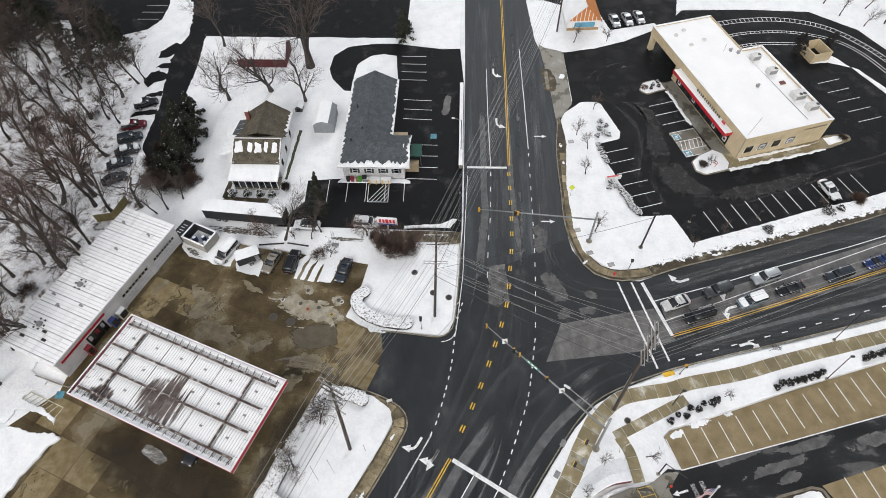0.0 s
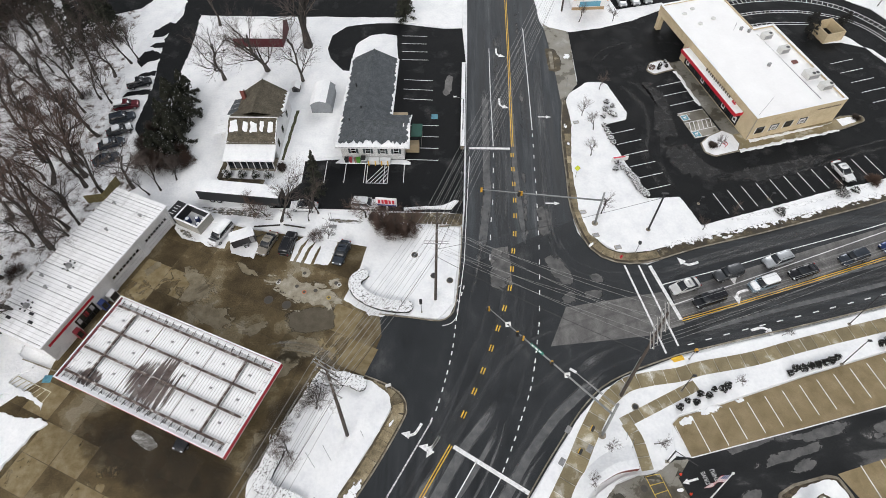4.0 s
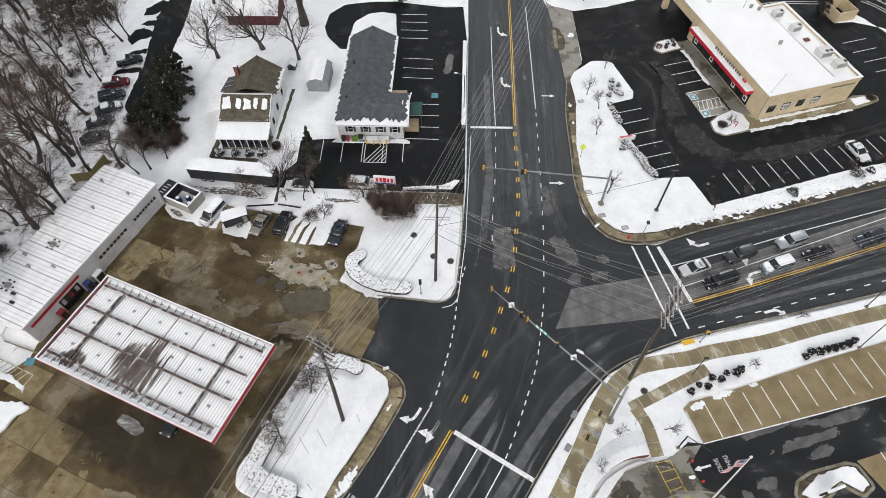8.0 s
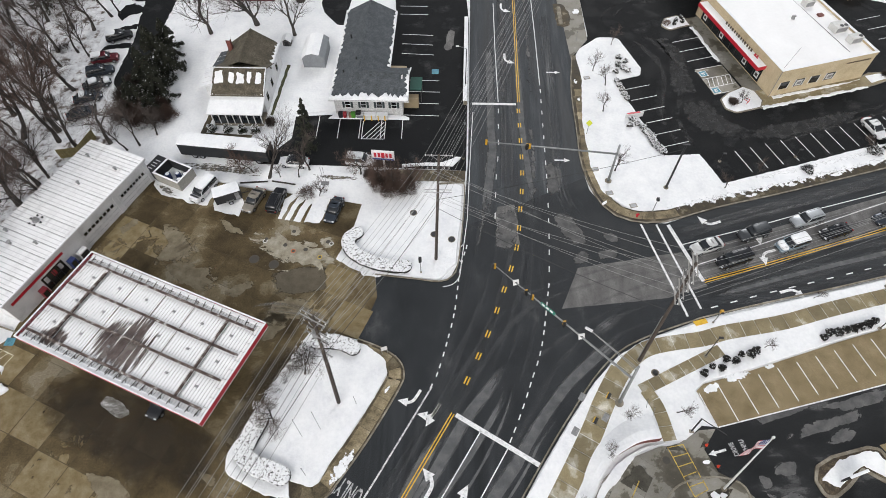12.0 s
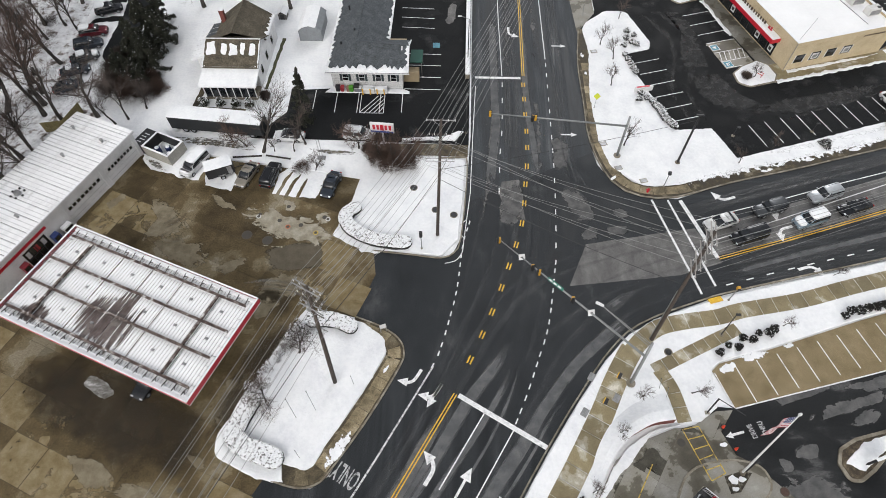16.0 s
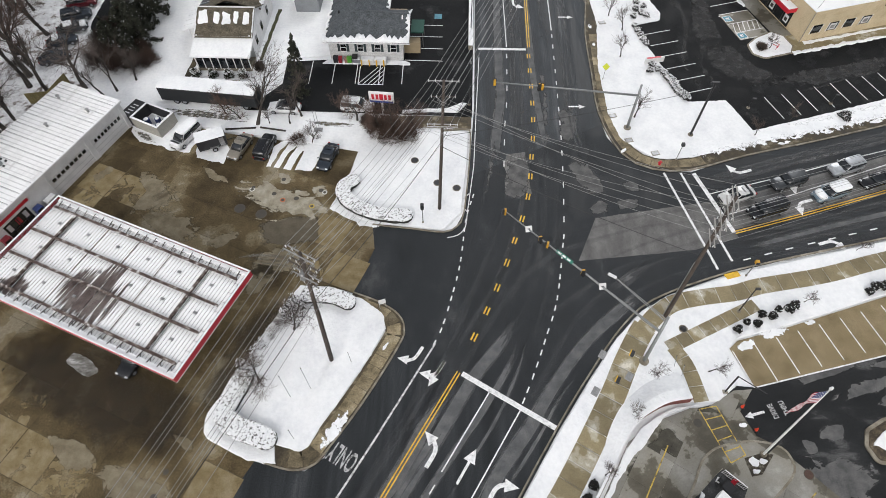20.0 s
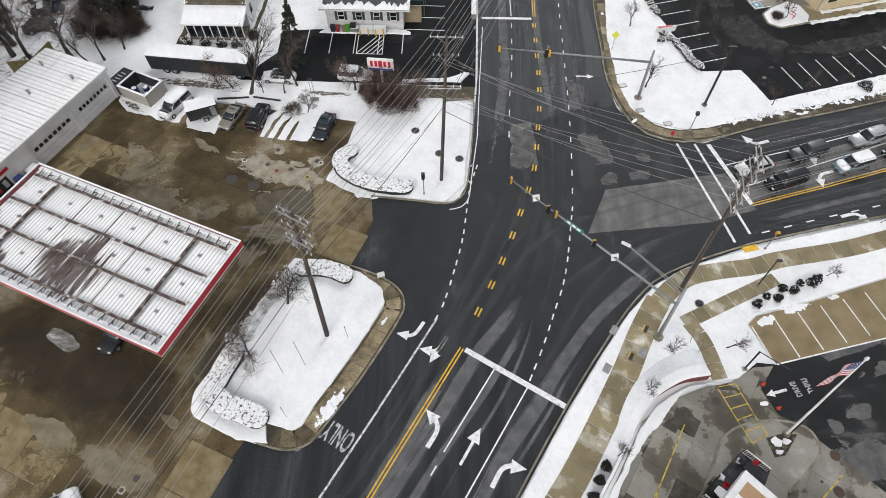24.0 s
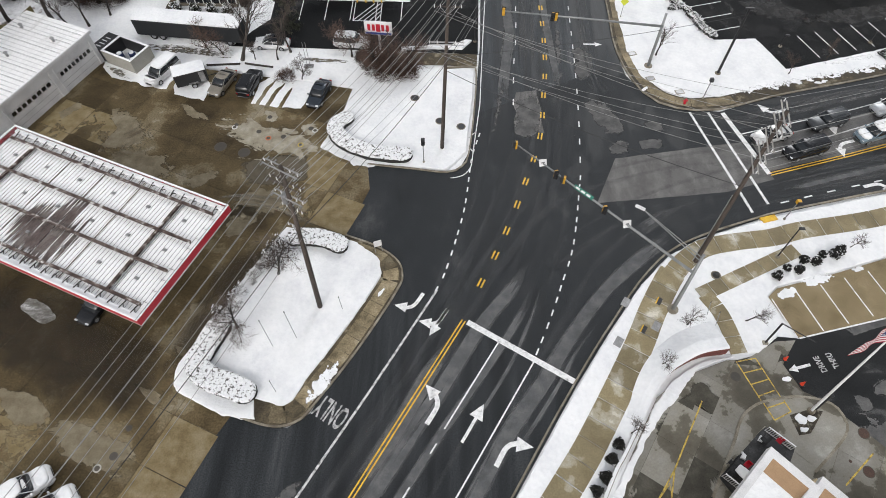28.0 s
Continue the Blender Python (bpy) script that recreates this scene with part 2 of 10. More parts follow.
def box(x0, y0, z0, x1, y1, z1, bevel=0.0, bm=None, m=None):
    bm = bm or bmesh.new()
    k = Matrix.Translation(((x0 + x1) / 2, (y0 + y1) / 2, (z0 + z1) / 2)) @ Matrix.Diagonal((x1 - x0, y1 - y0, z1 - z0, 1))
    g = bmesh.ops.create_cube(bm, size=1, matrix=(m @ k) if m else k)
    if bevel:
        e = {e for v in g["verts"] for e in v.link_edges}
        bmesh.ops.bevel(bm, geom=list(e), offset=bevel, segments=1, affect="EDGES")
    return bm


def tube(p0, p1, r0, r1=None, seg=8, bm=None, cap=True):
    bm = bm or bmesh.new()
    p0, p1 = Vector(p0), Vector(p1)
    d = p1 - p0
    m = Matrix.Translation((p0 + p1) / 2) @ d.to_track_quat("Z", "Y").to_matrix().to_4x4()
    bmesh.ops.create_cone(bm, cap_ends=cap, segments=seg, radius1=r0, radius2=r0 if r1 is None else r1, depth=d.length, matrix=m)
    return bm


def loft(rings, bm=None, cap=True, closed=True):
    bm = bm or bmesh.new()
    vs = [[bm.verts.new(p) for p in ring] for ring in rings]
    n = len(rings[0])
    for a, b in zip(vs, vs[1:]):
        for i in range(n if closed else n - 1):
            j = (i + 1) % n
            bm.faces.new((a[i], a[j], b[j], b[i]))
    if cap:
        bm.faces.new(list(reversed(vs[0])))
        bm.faces.new(vs[-1])
    bmesh.ops.recalc_face_normals(bm, faces=bm.faces[:])
    return bm


def outline(pts, seg=6):
    """A closed line through corners (x, y) or (x, y, radius), the latter rounded."""
    out, n = [], len(pts)
    for i, p in enumerate(pts):
        c = Vector(p[:2])
        if len(p) < 3:
            out.append(c)
            continue
        a, b = Vector(pts[i - 1][:2]) - c, Vector(pts[(i + 1) % n][:2]) - c
        half = a.angle(b) / 2
        d = min(p[2] / math.tan(half), a.length * 0.5, b.length * 0.5)
        s, e = c + a.normalized() * d, c + b.normalized() * d
        for k in range(seg + 1):
            t = k / seg
            out.append(s * (1 - t) ** 2 + c * 2 * t * (1 - t) + e * t * t)
    return out


def ragged(pts, step=0.8, amp=0.2, seed=0):
    """The same line with an uneven edge."""
    out = []
    for a, b in zip(pts, pts[1:] + pts[:1]):
        k = max(1, int((b - a).length / step))
        for i in range(k):
            p = a.lerp(b, i / k)
            q = noise.noise_vector((p.x * 0.9 + seed * 7.1, p.y * 0.9, seed)) + 0.6 * noise.noise_vector((p.x * 3 + seed, p.y * 3, seed + 5))
            out.append(p + Vector((q.x, q.y)) * amp)
    return out


def flat(pts, z0, z1, inset=0.0, bm=None):
    """A slab with the given outline; inset softens its upper edge."""
    bm = bm or bmesh.new()
    vs = [bm.verts.new((p[0], p[1], z0)) for p in pts]
    f = bm.faces.new(vs)
    f.normal_update()
    if f.normal.z < 0:
        f.normal_flip()
    r = bmesh.ops.extrude_face_region(bm, geom=[f])
    top = [g for g in r["geom"] if isinstance(g, bmesh.types.BMFace)]
    up = [g for g in r["geom"] if isinstance(g, bmesh.types.BMVert)]
    h = (z1 - z0) * (0.4 if inset else 1.0)
    for v in up:
        v.co.z = z0 + h
    if inset:
        bmesh.ops.inset_region(bm, faces=top, thickness=inset, depth=(z1 - z0) * 0.6, use_even_offset=False)
    bmesh.ops.triangulate(bm, faces=[q for q in bm.faces if len(q.verts) > 4], ngon_method="EAR_CLIP")
    bmesh.ops.recalc_face_normals(bm, faces=bm.faces[:])
    return bm


def along(pts, width, z0, z1, bm=None, side=0.0, closed=False):
    """A strip of that width along a line; side shifts it to the line's left."""
    bm = bm or bmesh.new()
    P = [Vector(p[:2]) for p in pts]
    n = len(P)
    rows = []
    for i, p in enumerate(P):
        a = P[i - 1] if (i or closed) else p
        b = P[(i + 1) % n] if (i < n - 1 or closed) else p
        t = (b - a).normalized()
        q = Vector((-t.y, t.x))
        l, r = p + q * (side + width / 2), p + q * (side - width / 2)
        rows.append([bm.verts.new((*l, z0)), bm.verts.new((*l, z1)), bm.verts.new((*r, z1)), bm.verts.new((*r, z0))])
    for i in range(n if closed else n - 1):
        a, b = rows[i], rows[(i + 1) % n]
        for k in range(3):
            bm.faces.new((a[k], a[k + 1], b[k + 1], b[k]))
    bmesh.ops.recalc_face_normals(bm, faces=bm.faces[:])
    return bm


def bend(pts, step=1.0):
    """A smooth line through the points (Catmull-Rom)."""
    P = [Vector(p) for p in pts]
    P = [2 * P[0] - P[1], *P, 2 * P[-1] - P[-2]]
    out = []
    for a, b, c, d in zip(P, P[1:], P[2:], P[3:]):
        k = max(2, int((c - b).length / step))
        for i in range(k):
            t = i / k
            out.append(0.5 * (2 * b + (c - a) * t + (2 * a - 5 * b + 4 * c - d) * t * t + (3 * b - a - 3 * c + d) * t ** 3))
    return out + [P[-2]]


def structure(name, bm, material, label, category="ground"):
    return tagged(part(name, bm, material), label, category, kind="structure")


# ---- thin dry or wet films on paving, with worn-out edges ----
def film_paint(name, stops, gain, cut, soft, scale, stretch=(1, 1, 1), most=1.0, rough=0.85, distort=0.0, detail=6.0):
    """A thin cover that thins out where its edge value falls and its noise is low."""
    m = surf(name, stops, 0.8, rough, 0.15, 8, fine=0.12, spec=0.25)
    nt = m.node_tree
    n, l = nt.nodes, nt.links
    way = n.new("ShaderNodeUVMap")
    way.uv_map = "way"
    mp = n.new("ShaderNodeMapping")
    mp.inputs["Scale"].default_value = stretch
    l.new(way.outputs[0], mp.inputs[0])
    ns = n.new("ShaderNodeTexNoise")
    ns.inputs["Scale"].default_value, ns.inputs["Detail"].default_value = scale, detail
    ns.inputs["Roughness"].default_value, ns.inputs["Distortion"].default_value = 0.62, distort
    l.new(mp.outputs[0], ns.inputs["Vector"])
    at = n.new("ShaderNodeAttribute")
    at.attribute_name = "edge"
    ml = n.new("ShaderNodeMath")
    ml.operation = "MULTIPLY_ADD"
    ml.inputs[1].default_value = gain
    l.new(at.outputs["Fac"], ml.inputs[0])
    l.new(ns.outputs[0], ml.inputs[2])
    mr = n.new("ShaderNodeMapRange")
    mr.inputs["From Min"].default_value, mr.inputs["From Max"].default_value = cut, cut + soft
    mr.inputs["To Max"].default_value = most
    l.new(ml.outputs[0], mr.inputs["Value"])
    l.new(mr.outputs[0], n["Principled BSDF"].inputs["Alpha"])
    return m


def film_mesh(name, verts, faces, edge, way, material, parent=None, label=""):
    ob = raw(name, verts, faces, material, parent, label)
    at = ob.data.attributes.new("edge", "FLOAT", "POINT")
    at.data.foreach_set("value", edge)
    uv = ob.data.uv_layers.new(name="way")
    for lp in ob.data.loops:
        uv.data[lp.index].uv = way[lp.vertex_index]
    return ob


TIGHT = ((1.0, 0.0), (0.8, 0.55), (0.45, 1.0))
LOOSE = ((1.25, 0.0), (0.9, 0.4), (0.5, 0.78))


def patch(name, pts, z, material, turn=0.0, parent=None, label="", category="pavement", rings=TIGHT):
    """A film inside an outline; loose rings let its edge wander."""
    P = bend([*pts, pts[0]], 0.8)[:-1]
    c = sum(P, Vector((0, 0))) / len(P)
    n = len(P)
    rot = Matrix.Rotation(radians(-turn), 2)
    verts, edge, way, faces = [], [], [], []
    for k, e in rings:
        for p in P:
            q = c.lerp(p, k)
            verts.append((q.x, q.y, z))
            edge.append(e)
            way.append(tuple(rot @ q))
    verts.append((c.x, c.y, z))
    edge.append(1.0)
    way.append(tuple(rot @ c))
    for i in range(n):
        j = (i + 1) % n
        faces += [(i, j, n + j, n + i), (n + i, n + j, 2 * n + j, 2 * n + i), (2 * n + i, 2 * n + j, 3 * n)]
    ob = film_mesh(name, verts, faces, edge, way, material, parent, label)
    return ob if parent else tagged(ob, label, category, kind="structure")


def track(name, pts, width, z, material, profile, label, category="road marking"):
    """A film along a line, its strength across given by the profile."""
    L = bend(pts, 0.9)
    m = len(profile)
    verts, edge, way, faces, run = [], [], [], [], 0.0
    off = pts[0][0] * 3.7
    for i, p in enumerate(L):
        t = (L[min(i + 1, len(L) - 1)] - L[max(i - 1, 0)]).normalized()
        run += (p - L[i - 1]).length if i else 0.0
        fade = min(1.0, (i + 0.0) / 5, (len(L) - 1 - i) / 5)
        for k, e in enumerate(profile):
            d = (k / (m - 1) - 0.5) * width
            verts.append((p.x - t.y * d, p.y + t.x * d, z))
            edge.append(e * fade)
            way.append((d + off, run))
            if i and k:
                j = len(verts) - 1
                faces.append((j - m - 1, j - m, j, j - 1))
    return tagged(film_mesh(name, verts, faces, edge, way, material), label, category, kind="structure")


STREAK = film_paint("salt_streak_film", [(0.36, grey(0.08, -0.04)), (0.5, grey(0.125, -0.03)), (0.64, grey(0.18))], 0.30, 0.68, 0.26, 1.0, (1.7, 0.03, 1), 0.24)
DRY_ROAD = film_paint("dry_asphalt_film", [(0.36, grey(0.08)), (0.5, grey(0.115, 0.01)), (0.64, grey(0.155, 0.02))], 0.42, 0.72, 0.09, 0.45, (1, 1, 1), 0.85, distort=0.8)
DRY_PALE = film_paint("pale_concrete_film", [(0.36, (0.25, 0.222, 0.165)), (0.5, (0.32, 0.288, 0.222)), (0.64, (0.40, 0.37, 0.30))], 0.6, 0.78, 0.04, 0.7, (0.6, 1.3, 1), 0.9, distort=0.8, detail=5.0)
FORE_STREAK = film_paint("tyre_streak_film", [(0.36, (0.20, 0.175, 0.135)), (0.5, (0.27, 0.245, 0.20)), (0.64, (0.34, 0.32, 0.28))], 0.30, 0.70, 0.14, 1.0, (1.6, 0.05, 1), 0.5)
THIN_SNOW = film_paint("thin_snow_film", [(0.36, (0.76, 0.77, 0.78)), (0.6, (0.86, 0.87, 0.88))], 0.34, 0.70, 0.04, 1.1, (1, 1, 1), 1.0, distort=0.4)

# ---- ground, roads, kerbs ----
def clipped(poly, x0, x1, y0, y1):
    """The piece of a polygon inside a rectangle."""
    P = list(poly)
    for ax, lim, sgn in ((0, x0, 1), (0, x1, -1), (1, y0, 1), (1, y1, -1)):
        out = []
        for a, b in zip(P, P[1:] + P[:1]):
            da, db = (a[ax] - lim) * sgn, (b[ax] - lim) * sgn
            if da >= 0:
                out.append(a)
            if (da > 0) != (db > 0) and da != db:
                out.append(a.lerp(b, da / (da - db)))
        P = out
        if len(P) < 3:
            return []
    Q = [p for i, p in enumerate(P) if (p - P[i - 1]).length > 1e-3]
    area = sum(a.x * b.y - a.y * b.x for a, b in zip(Q, Q[1:] + Q[:1])) / 2
    return Q if len(Q) > 2 and abs(area) > 0.05 else []


PAINT_EDGE = surf("worn_edge_paint", [(0.38, grey(0.14)), (0.46, grey(0.45)), (0.6, grey(0.66))], 3.4, 0.6, 0.2, 9, fine=0.3)
PAINT_YW = surf("worn_cream_paint", [(0.34, (0.25, 0.21, 0.12)), (0.5, (0.5, 0.46, 0.33)), (0.65, (0.62, 0.6, 0.5))], 1.6, 0.6, 0.2, 9, fine=0.3)


def paved(name, pts, origin, turn, w, h, z, material, parent, gap=0.04, only=None):
    """Slabs, each its own piece, in a turned grid inside the outline."""
    m = pose(*origin, 0, 0, 0, turn)
    inv = m.inverted()
    P = [(inv @ Vector((*p, 0))).xy for p in pts]
    xs, ys = [p.x for p in P], [p.y for p in P]
    whole = None
    for i in range(math.floor(min(xs) / w), math.ceil(max(xs) / w)):
        for j in range(math.floor(min(ys) / h), math.ceil(max(ys) / h)):
            q = clipped(P, i * w + gap / 2, (i + 1) * w - gap / 2, j * h + gap / 2, (j + 1) * h - gap / 2)
            if not q:
                continue
            c = Vector((i * w + w / 2, j * h + h / 2))
            full = len(q) == 4 and abs(abs((q[0] - q[2]).length) - math.hypot(w - gap, h - gap)) < 0.01
            at = m @ Matrix.Translation((c.x, c.y, z + 0.003 * ((i * 7 + j * 13) % 3)))
            if full and whole:
                twin(whole, at, parent)
                continue
            ob = part(name, flat([p - c for p in q], -0.05, 0), material, parent)
            ob.matrix_basis = at
            whole = ob if full else whole


V = lambda pts: [Vector(p[:2]) for p in pts]  # noqa: E731

bm = bmesh.new()
bmesh.ops.create_grid(bm, x_segments=60, y_segments=60, size=900, matrix=Matrix.Translation((0, 60, -0.12)))
structure("ground", bm, SNOW, "snow-covered ground round the junction")
structure("woodland_floor", flat(ragged(V([(-50, 62), (-57, 66), (-60, 74), (-66, 80), (-70, 100), (-72, 128), (-230, 190), (-230, -10), (-66, 22), (-63, 34), (-56, 60)]), 3, 1.0, 3), -0.11, -0.05), WOOD_FLOOR, "snow with leaf litter and roots under bare trees")

NORTH = [(0.6, 49), (19.2, 59), (18.9, 69.5), (19.8, 87.5), (19.0, 107), (17.0, 114), (15.0, 170), (0.8, 170), (1.4, 98), (1.3, 62), (1.0, 56)]
JUNCTION = [(0.6, 49), (0.1, 43), (-0.9, 40.6), (-2.4, 39.9), (-6.4, 40.3), (-11.2, 40.7), (-10.6, 37.2), (-12.5, 31.0), (-9.2, 30.0), (-7.4, 29.0), (-6.4, 27.4), (-6.5, 25.8),
            (9.8, 15.9), (13.8, 21.9), (16.6, 25.6), (19.2, 28.8), (23.5, 31.9), (32.0, 35.3), (29.9, 50.5), (24.9, 50.8), (21.5, 53.2), (19.6, 56.5), (19.2, 59)]
SOUTH = [(-6.5, 25.8), (-13.1, 12.7), (-14.8, 11.4), (-16.9, 11.6), (-19.9, 12.2), (-23.2, 5.6), (-47, -40), (-21.5, -38), (4.2, 6.6), (9.8, 15.9)]
EAST = [(29.9, 50.5), (32.0, 35.3), (42.0, 38.2), (50.9, 40.5), (66.6, 44.8), (160, 70.5), (160, 96), (74.0, 65.0), (68.4, 63.0), (54.8, 58.7), (47.1, 56.3), (38.0, 53.8)]
road_north = structure("road_north", flat(V(NORTH), -0.1, 0), ROAD_N, "dark wet asphalt road with pale dry wheel tracks", "road")
junction = structure("junction", flat(V(JUNCTION), -0.1, 0), ROAD_J, "dark wet asphalt of the junction", "road")
road_south = structure("road_south", flat(V(SOUTH), -0.1, 0), ROAD_S, "dark wet asphalt road with pale dry wheel tracks", "road")
road_east = structure("road_east", flat(V(EAST), -0.1, 0), ROAD_E, "dark wet asphalt road with pale dry wheel tracks", "road")
structure("asphalt_patch", flat(ragged(V([(13.8, 36.2), (16.5, 42.6), (31.2, 45.6), (33.6, 40.2), (28.0, 38.2)]), 1.5, 0.10, 1), -0.02, 0.005), PATCH, "older paler grey patch in the road surface", "road")
structure("asphalt_patch", flat(ragged(V([(5.4, 47.2), (8.7, 46.2), (8.3, 53.5), (5.6, 53.0)]), 1.0, 0.25, 2), -0.02, 0.005), PATCH, "pale dry patch in the road surface", "road")

structure("asphalt_patch", flat(ragged(V([(33.4, 41.3), (52, 47.6), (70, 54.0), (100, 64.4), (100, 69.3), (72, 59.6), (44, 49.7), (32.4, 45.6)]), 1.5, 0.12, 6), -0.02, 0.0045), PATCH, "older paler grey lanes of the road", "road")

# north-east lot
structure("parking_lot_north_east", flat(V([(23.0, 109.9), (23.4, 94), (20.5, 90), (19.5, 80), (24, 60), (39.9, 58), (70.9, 68.2), (140, 90), (140, 150), (10, 150), (16, 116)]), -0.11, -0.03), LOT_DARK, "nearly black wet asphalt parking lot", "parking lot")
structure("driveway_apron", flat(V([(16.9, 126), (19.4, 126), (20.3, 113.4), (23.0, 109.6), (23.2, 93), (21, 89.5), (19.6, 87.4), (19.0, 99.4), (17.8, 111.9)]), -0.1, 0.012), CONC_GREY, "grey-brown concrete driveway apron with dirt", "pavement")
structure("parking_lot_north_west", flat(outline([(1.0, 60), (1.2, 98), (0.2, 111), (-3.7, 110.8), (-14.4, 112.7), (-20.5, 112.6, 4), (-27.6, 110.6, 4.5), (-28.2, 102.0, 5), (-23.6, 96.0, 2), (-20, 85), (-20, 72), (-27.5, 71.3), (-27.3, 66.3), (-31.7, 60.6), (-21.8, 60.6), (-2.3, 60.2)]), -0.11, -0.02), LOT_DARK, "dark asphalt parking lot and looped drive", "parking lot")
DRIVE_W = [(-62.4, 130), (-58.5, 114.7), (-57.4, 103.2), (-57.4, 96.3), (-57.4, 88), (-56.4, 78), (-58.6, 75.5), (-61.4, 79), (-61.5, 84.8), (-61.6, 89.2), (-61.9, 92.7), (-62.7, 96.9), (-63.3, 101.2), (-63.9, 106.4), (-63.5, 111.2), (-62.4, 115.3), (-63.4, 121), (-65.5, 130)]
structure("driveway_west", flat(ragged(V(DRIVE_W), 0.6, 0.3, 4), -0.11, -0.02), LOT_DARK, "dark asphalt drive edged with snow", "road")
for k, pts in enumerate(([(-66.8, 107.0), (-67.2, 110.4), (-65.4, 112.9), (-63.2, 112.2), (-63.2, 109.8), (-64.6, 107.4)], [(-67.7, 99.0), (-67.0, 101.8), (-65.4, 102.8), (-63.0, 101.4), (-63.2, 99.9), (-65.2, 98.7), (-66.1, 97.1)], [(-66.7, 88.0), (-66.2, 89.2), (-61.9, 90.3), (-61.9, 89.0)], [(-66.6, 103.8), (-65.6, 104.9), (-63.4, 105.4), (-63.6, 103.6)], [(-66.0, 94.0), (-65.0, 95.3), (-62.6, 95.9), (-62.2, 94.6)])):
    structure("melted_ground", flat(ragged(V(pts), 0.5, 0.4, 70 + k), -0.11, 0.012), LOT_DARK, "bare dark asphalt where the snow has melted", "ground")
structure("parking_lot_far", flat(ragged(V([(-58.5, 115.2), (-20, 115.0), (-12.5, 115.0), (-11, 165), (-140, 190), (-105, 121), (-92, 121), (-85, 128), (-68, 133)]), 2, 0.3, 5), -0.11, -0.03), LOT_DARK, "dark asphalt lot beyond the snow", "parking lot")
structure("parking_lot_south_east", flat(V([(26, 21.5), (30.6, 21.2), (46.1, 25.4), (60.4, 29.4), (120, 46), (120, -40), (-5, -40), (12, 6), (28, 9)]), -0.11, -0.02), LOT_SE, "dark asphalt drive-through lanes", "parking lot")


lot_w = structure("parking_lot_west", flat(ragged(V([(-102, 140), (-98, 128), (-88.8, 115), (-84.7, 112.5), (-72.9, 117.7), (-70.8, 121.3), (-71, 140)]), 1.5, 0.3, 7), -0.11, -0.025), LOT_DARK, "dark asphalt lot behind bare trees", "parking lot")


def snowbank(pts, z=0.14, mat=None, label="flat white snow behind the kerb", seed=1, amp=0.12, name="snow", step=0.7, soft=0.12):
    ob = part(name, flat(ragged(outline(pts), step, amp, seed), -0.1, z, soft), mat or SNOW)
    return tagged(ob, label, "snow", kind="structure")


def kerb(pts, closed=False, label="pale concrete kerb", width=0.17):
    return structure("kerb", along([Vector(p[:2]) for p in pts], width, -0.1, 0.15, closed=closed), KERB, label, "kerb")


NE_ISLAND = [(20.4, 88.1), (21.5, 90.3, 2), (25.1, 93.6, 2), (28.9, 93.6, 2), (31.8, 85.1), (31.4, 83.0, 1), (27.3, 81.7), (28.4, 76.1), (29.9, 71.5), (31.0, 68.6), (32.2, 63.9), (37.7, 64.3), (40.0, 58.4), (44.3, 59.8), (52.6, 62.5), (62.7, 66.0), (71, 68.3), (140, 92),
             (140, 90), (75.3, 66.5), (68.5, 64.3), (54.9, 60.1), (46.9, 57.8), (38.3, 55.4), (30.6, 52.9), (25.7, 52.5, 2), (21.3, 56.1, 2), (20.2, 61.1), (19.9, 71.3), (20.9, 82)]
snowbank(NE_ISLAND, 0.16, seed=2, step=0.3)
NE_KERB = bend([(19.9, 88.2), (18.9, 79), (18.9, 69.5), (19.0, 61.1), (21.2, 53.6), (24.9, 50.9), (29.9, 50.9), (38.0, 53.7), (47.1, 56.3), (54.8, 58.7), (68.4, 63.0), (74, 65.0), (100, 74.3), (140, 88.6)], 2.5)
structure("pavement_north_east", along(NE_KERB, 2.0, -0.1, 0.13, side=1.0), WALK_DIRT, "muddy brown sidewalk with patches of old snow", "pavement")
kerb(NE_KERB)

NW_ISLAND = [(-15.8, 43.4), (-13.4, 41.8), (-11.2, 40.9), (-6.4, 40.5), (-2.4, 40.1, 1.2), (-0.2, 42.9), (0.4, 51.2), (0.5, 56.5), (-0.2, 57.2, 0.6), (-3, 56.9), (-6.2, 57.2), (-10, 58.2), (-22, 59.6), (-46, 60.5), (-47, 57.4), (-38, 57.0), (-33, 55.9), (-20, 54.0), (-14.4, 53.0)]
snowbank(NW_ISLAND, 0.16, seed=3, step=0.3)
kerb(bend([(-11.2, 40.75), (-6.4, 40.3), (-2.4, 39.9), (-0.7, 40.8), (0.1, 43), (0.7, 51.2), (0.8, 56.6), (0.2, 57.5), (-3, 57.2)], 1.0))
structure("pavement_north_west", along(bend([(-12, 58.7), (-6, 58.9), (0.9, 58.8)], 1.5), 2.2, -0.1, 0.05), WALK_DIRT, "grey-brown concrete walk across the driveway", "pavement")
snowbank([(-9, 60.4), (-5, 60.8), (-1.0, 60.8), (0.3, 62.6), (-0.6, 62.8), (-2.6, 61.6), (-9, 61.1)], 0.2, seed=5, label="low ridge of ploughed snow beside the road")

snowbank([(-16.2, 45.2), (-16.8, 43.3), (-15.4, 42.1), (-13.6, 41.2), (-12.8, 40.5), (-11.6, 40.3), (-8.8, 40.9), (-11, 42), (-14, 43.5)], 0.09, seed=63, label="loose snow spilt round the hedge", amp=0.28, step=0.25, soft=0.04)

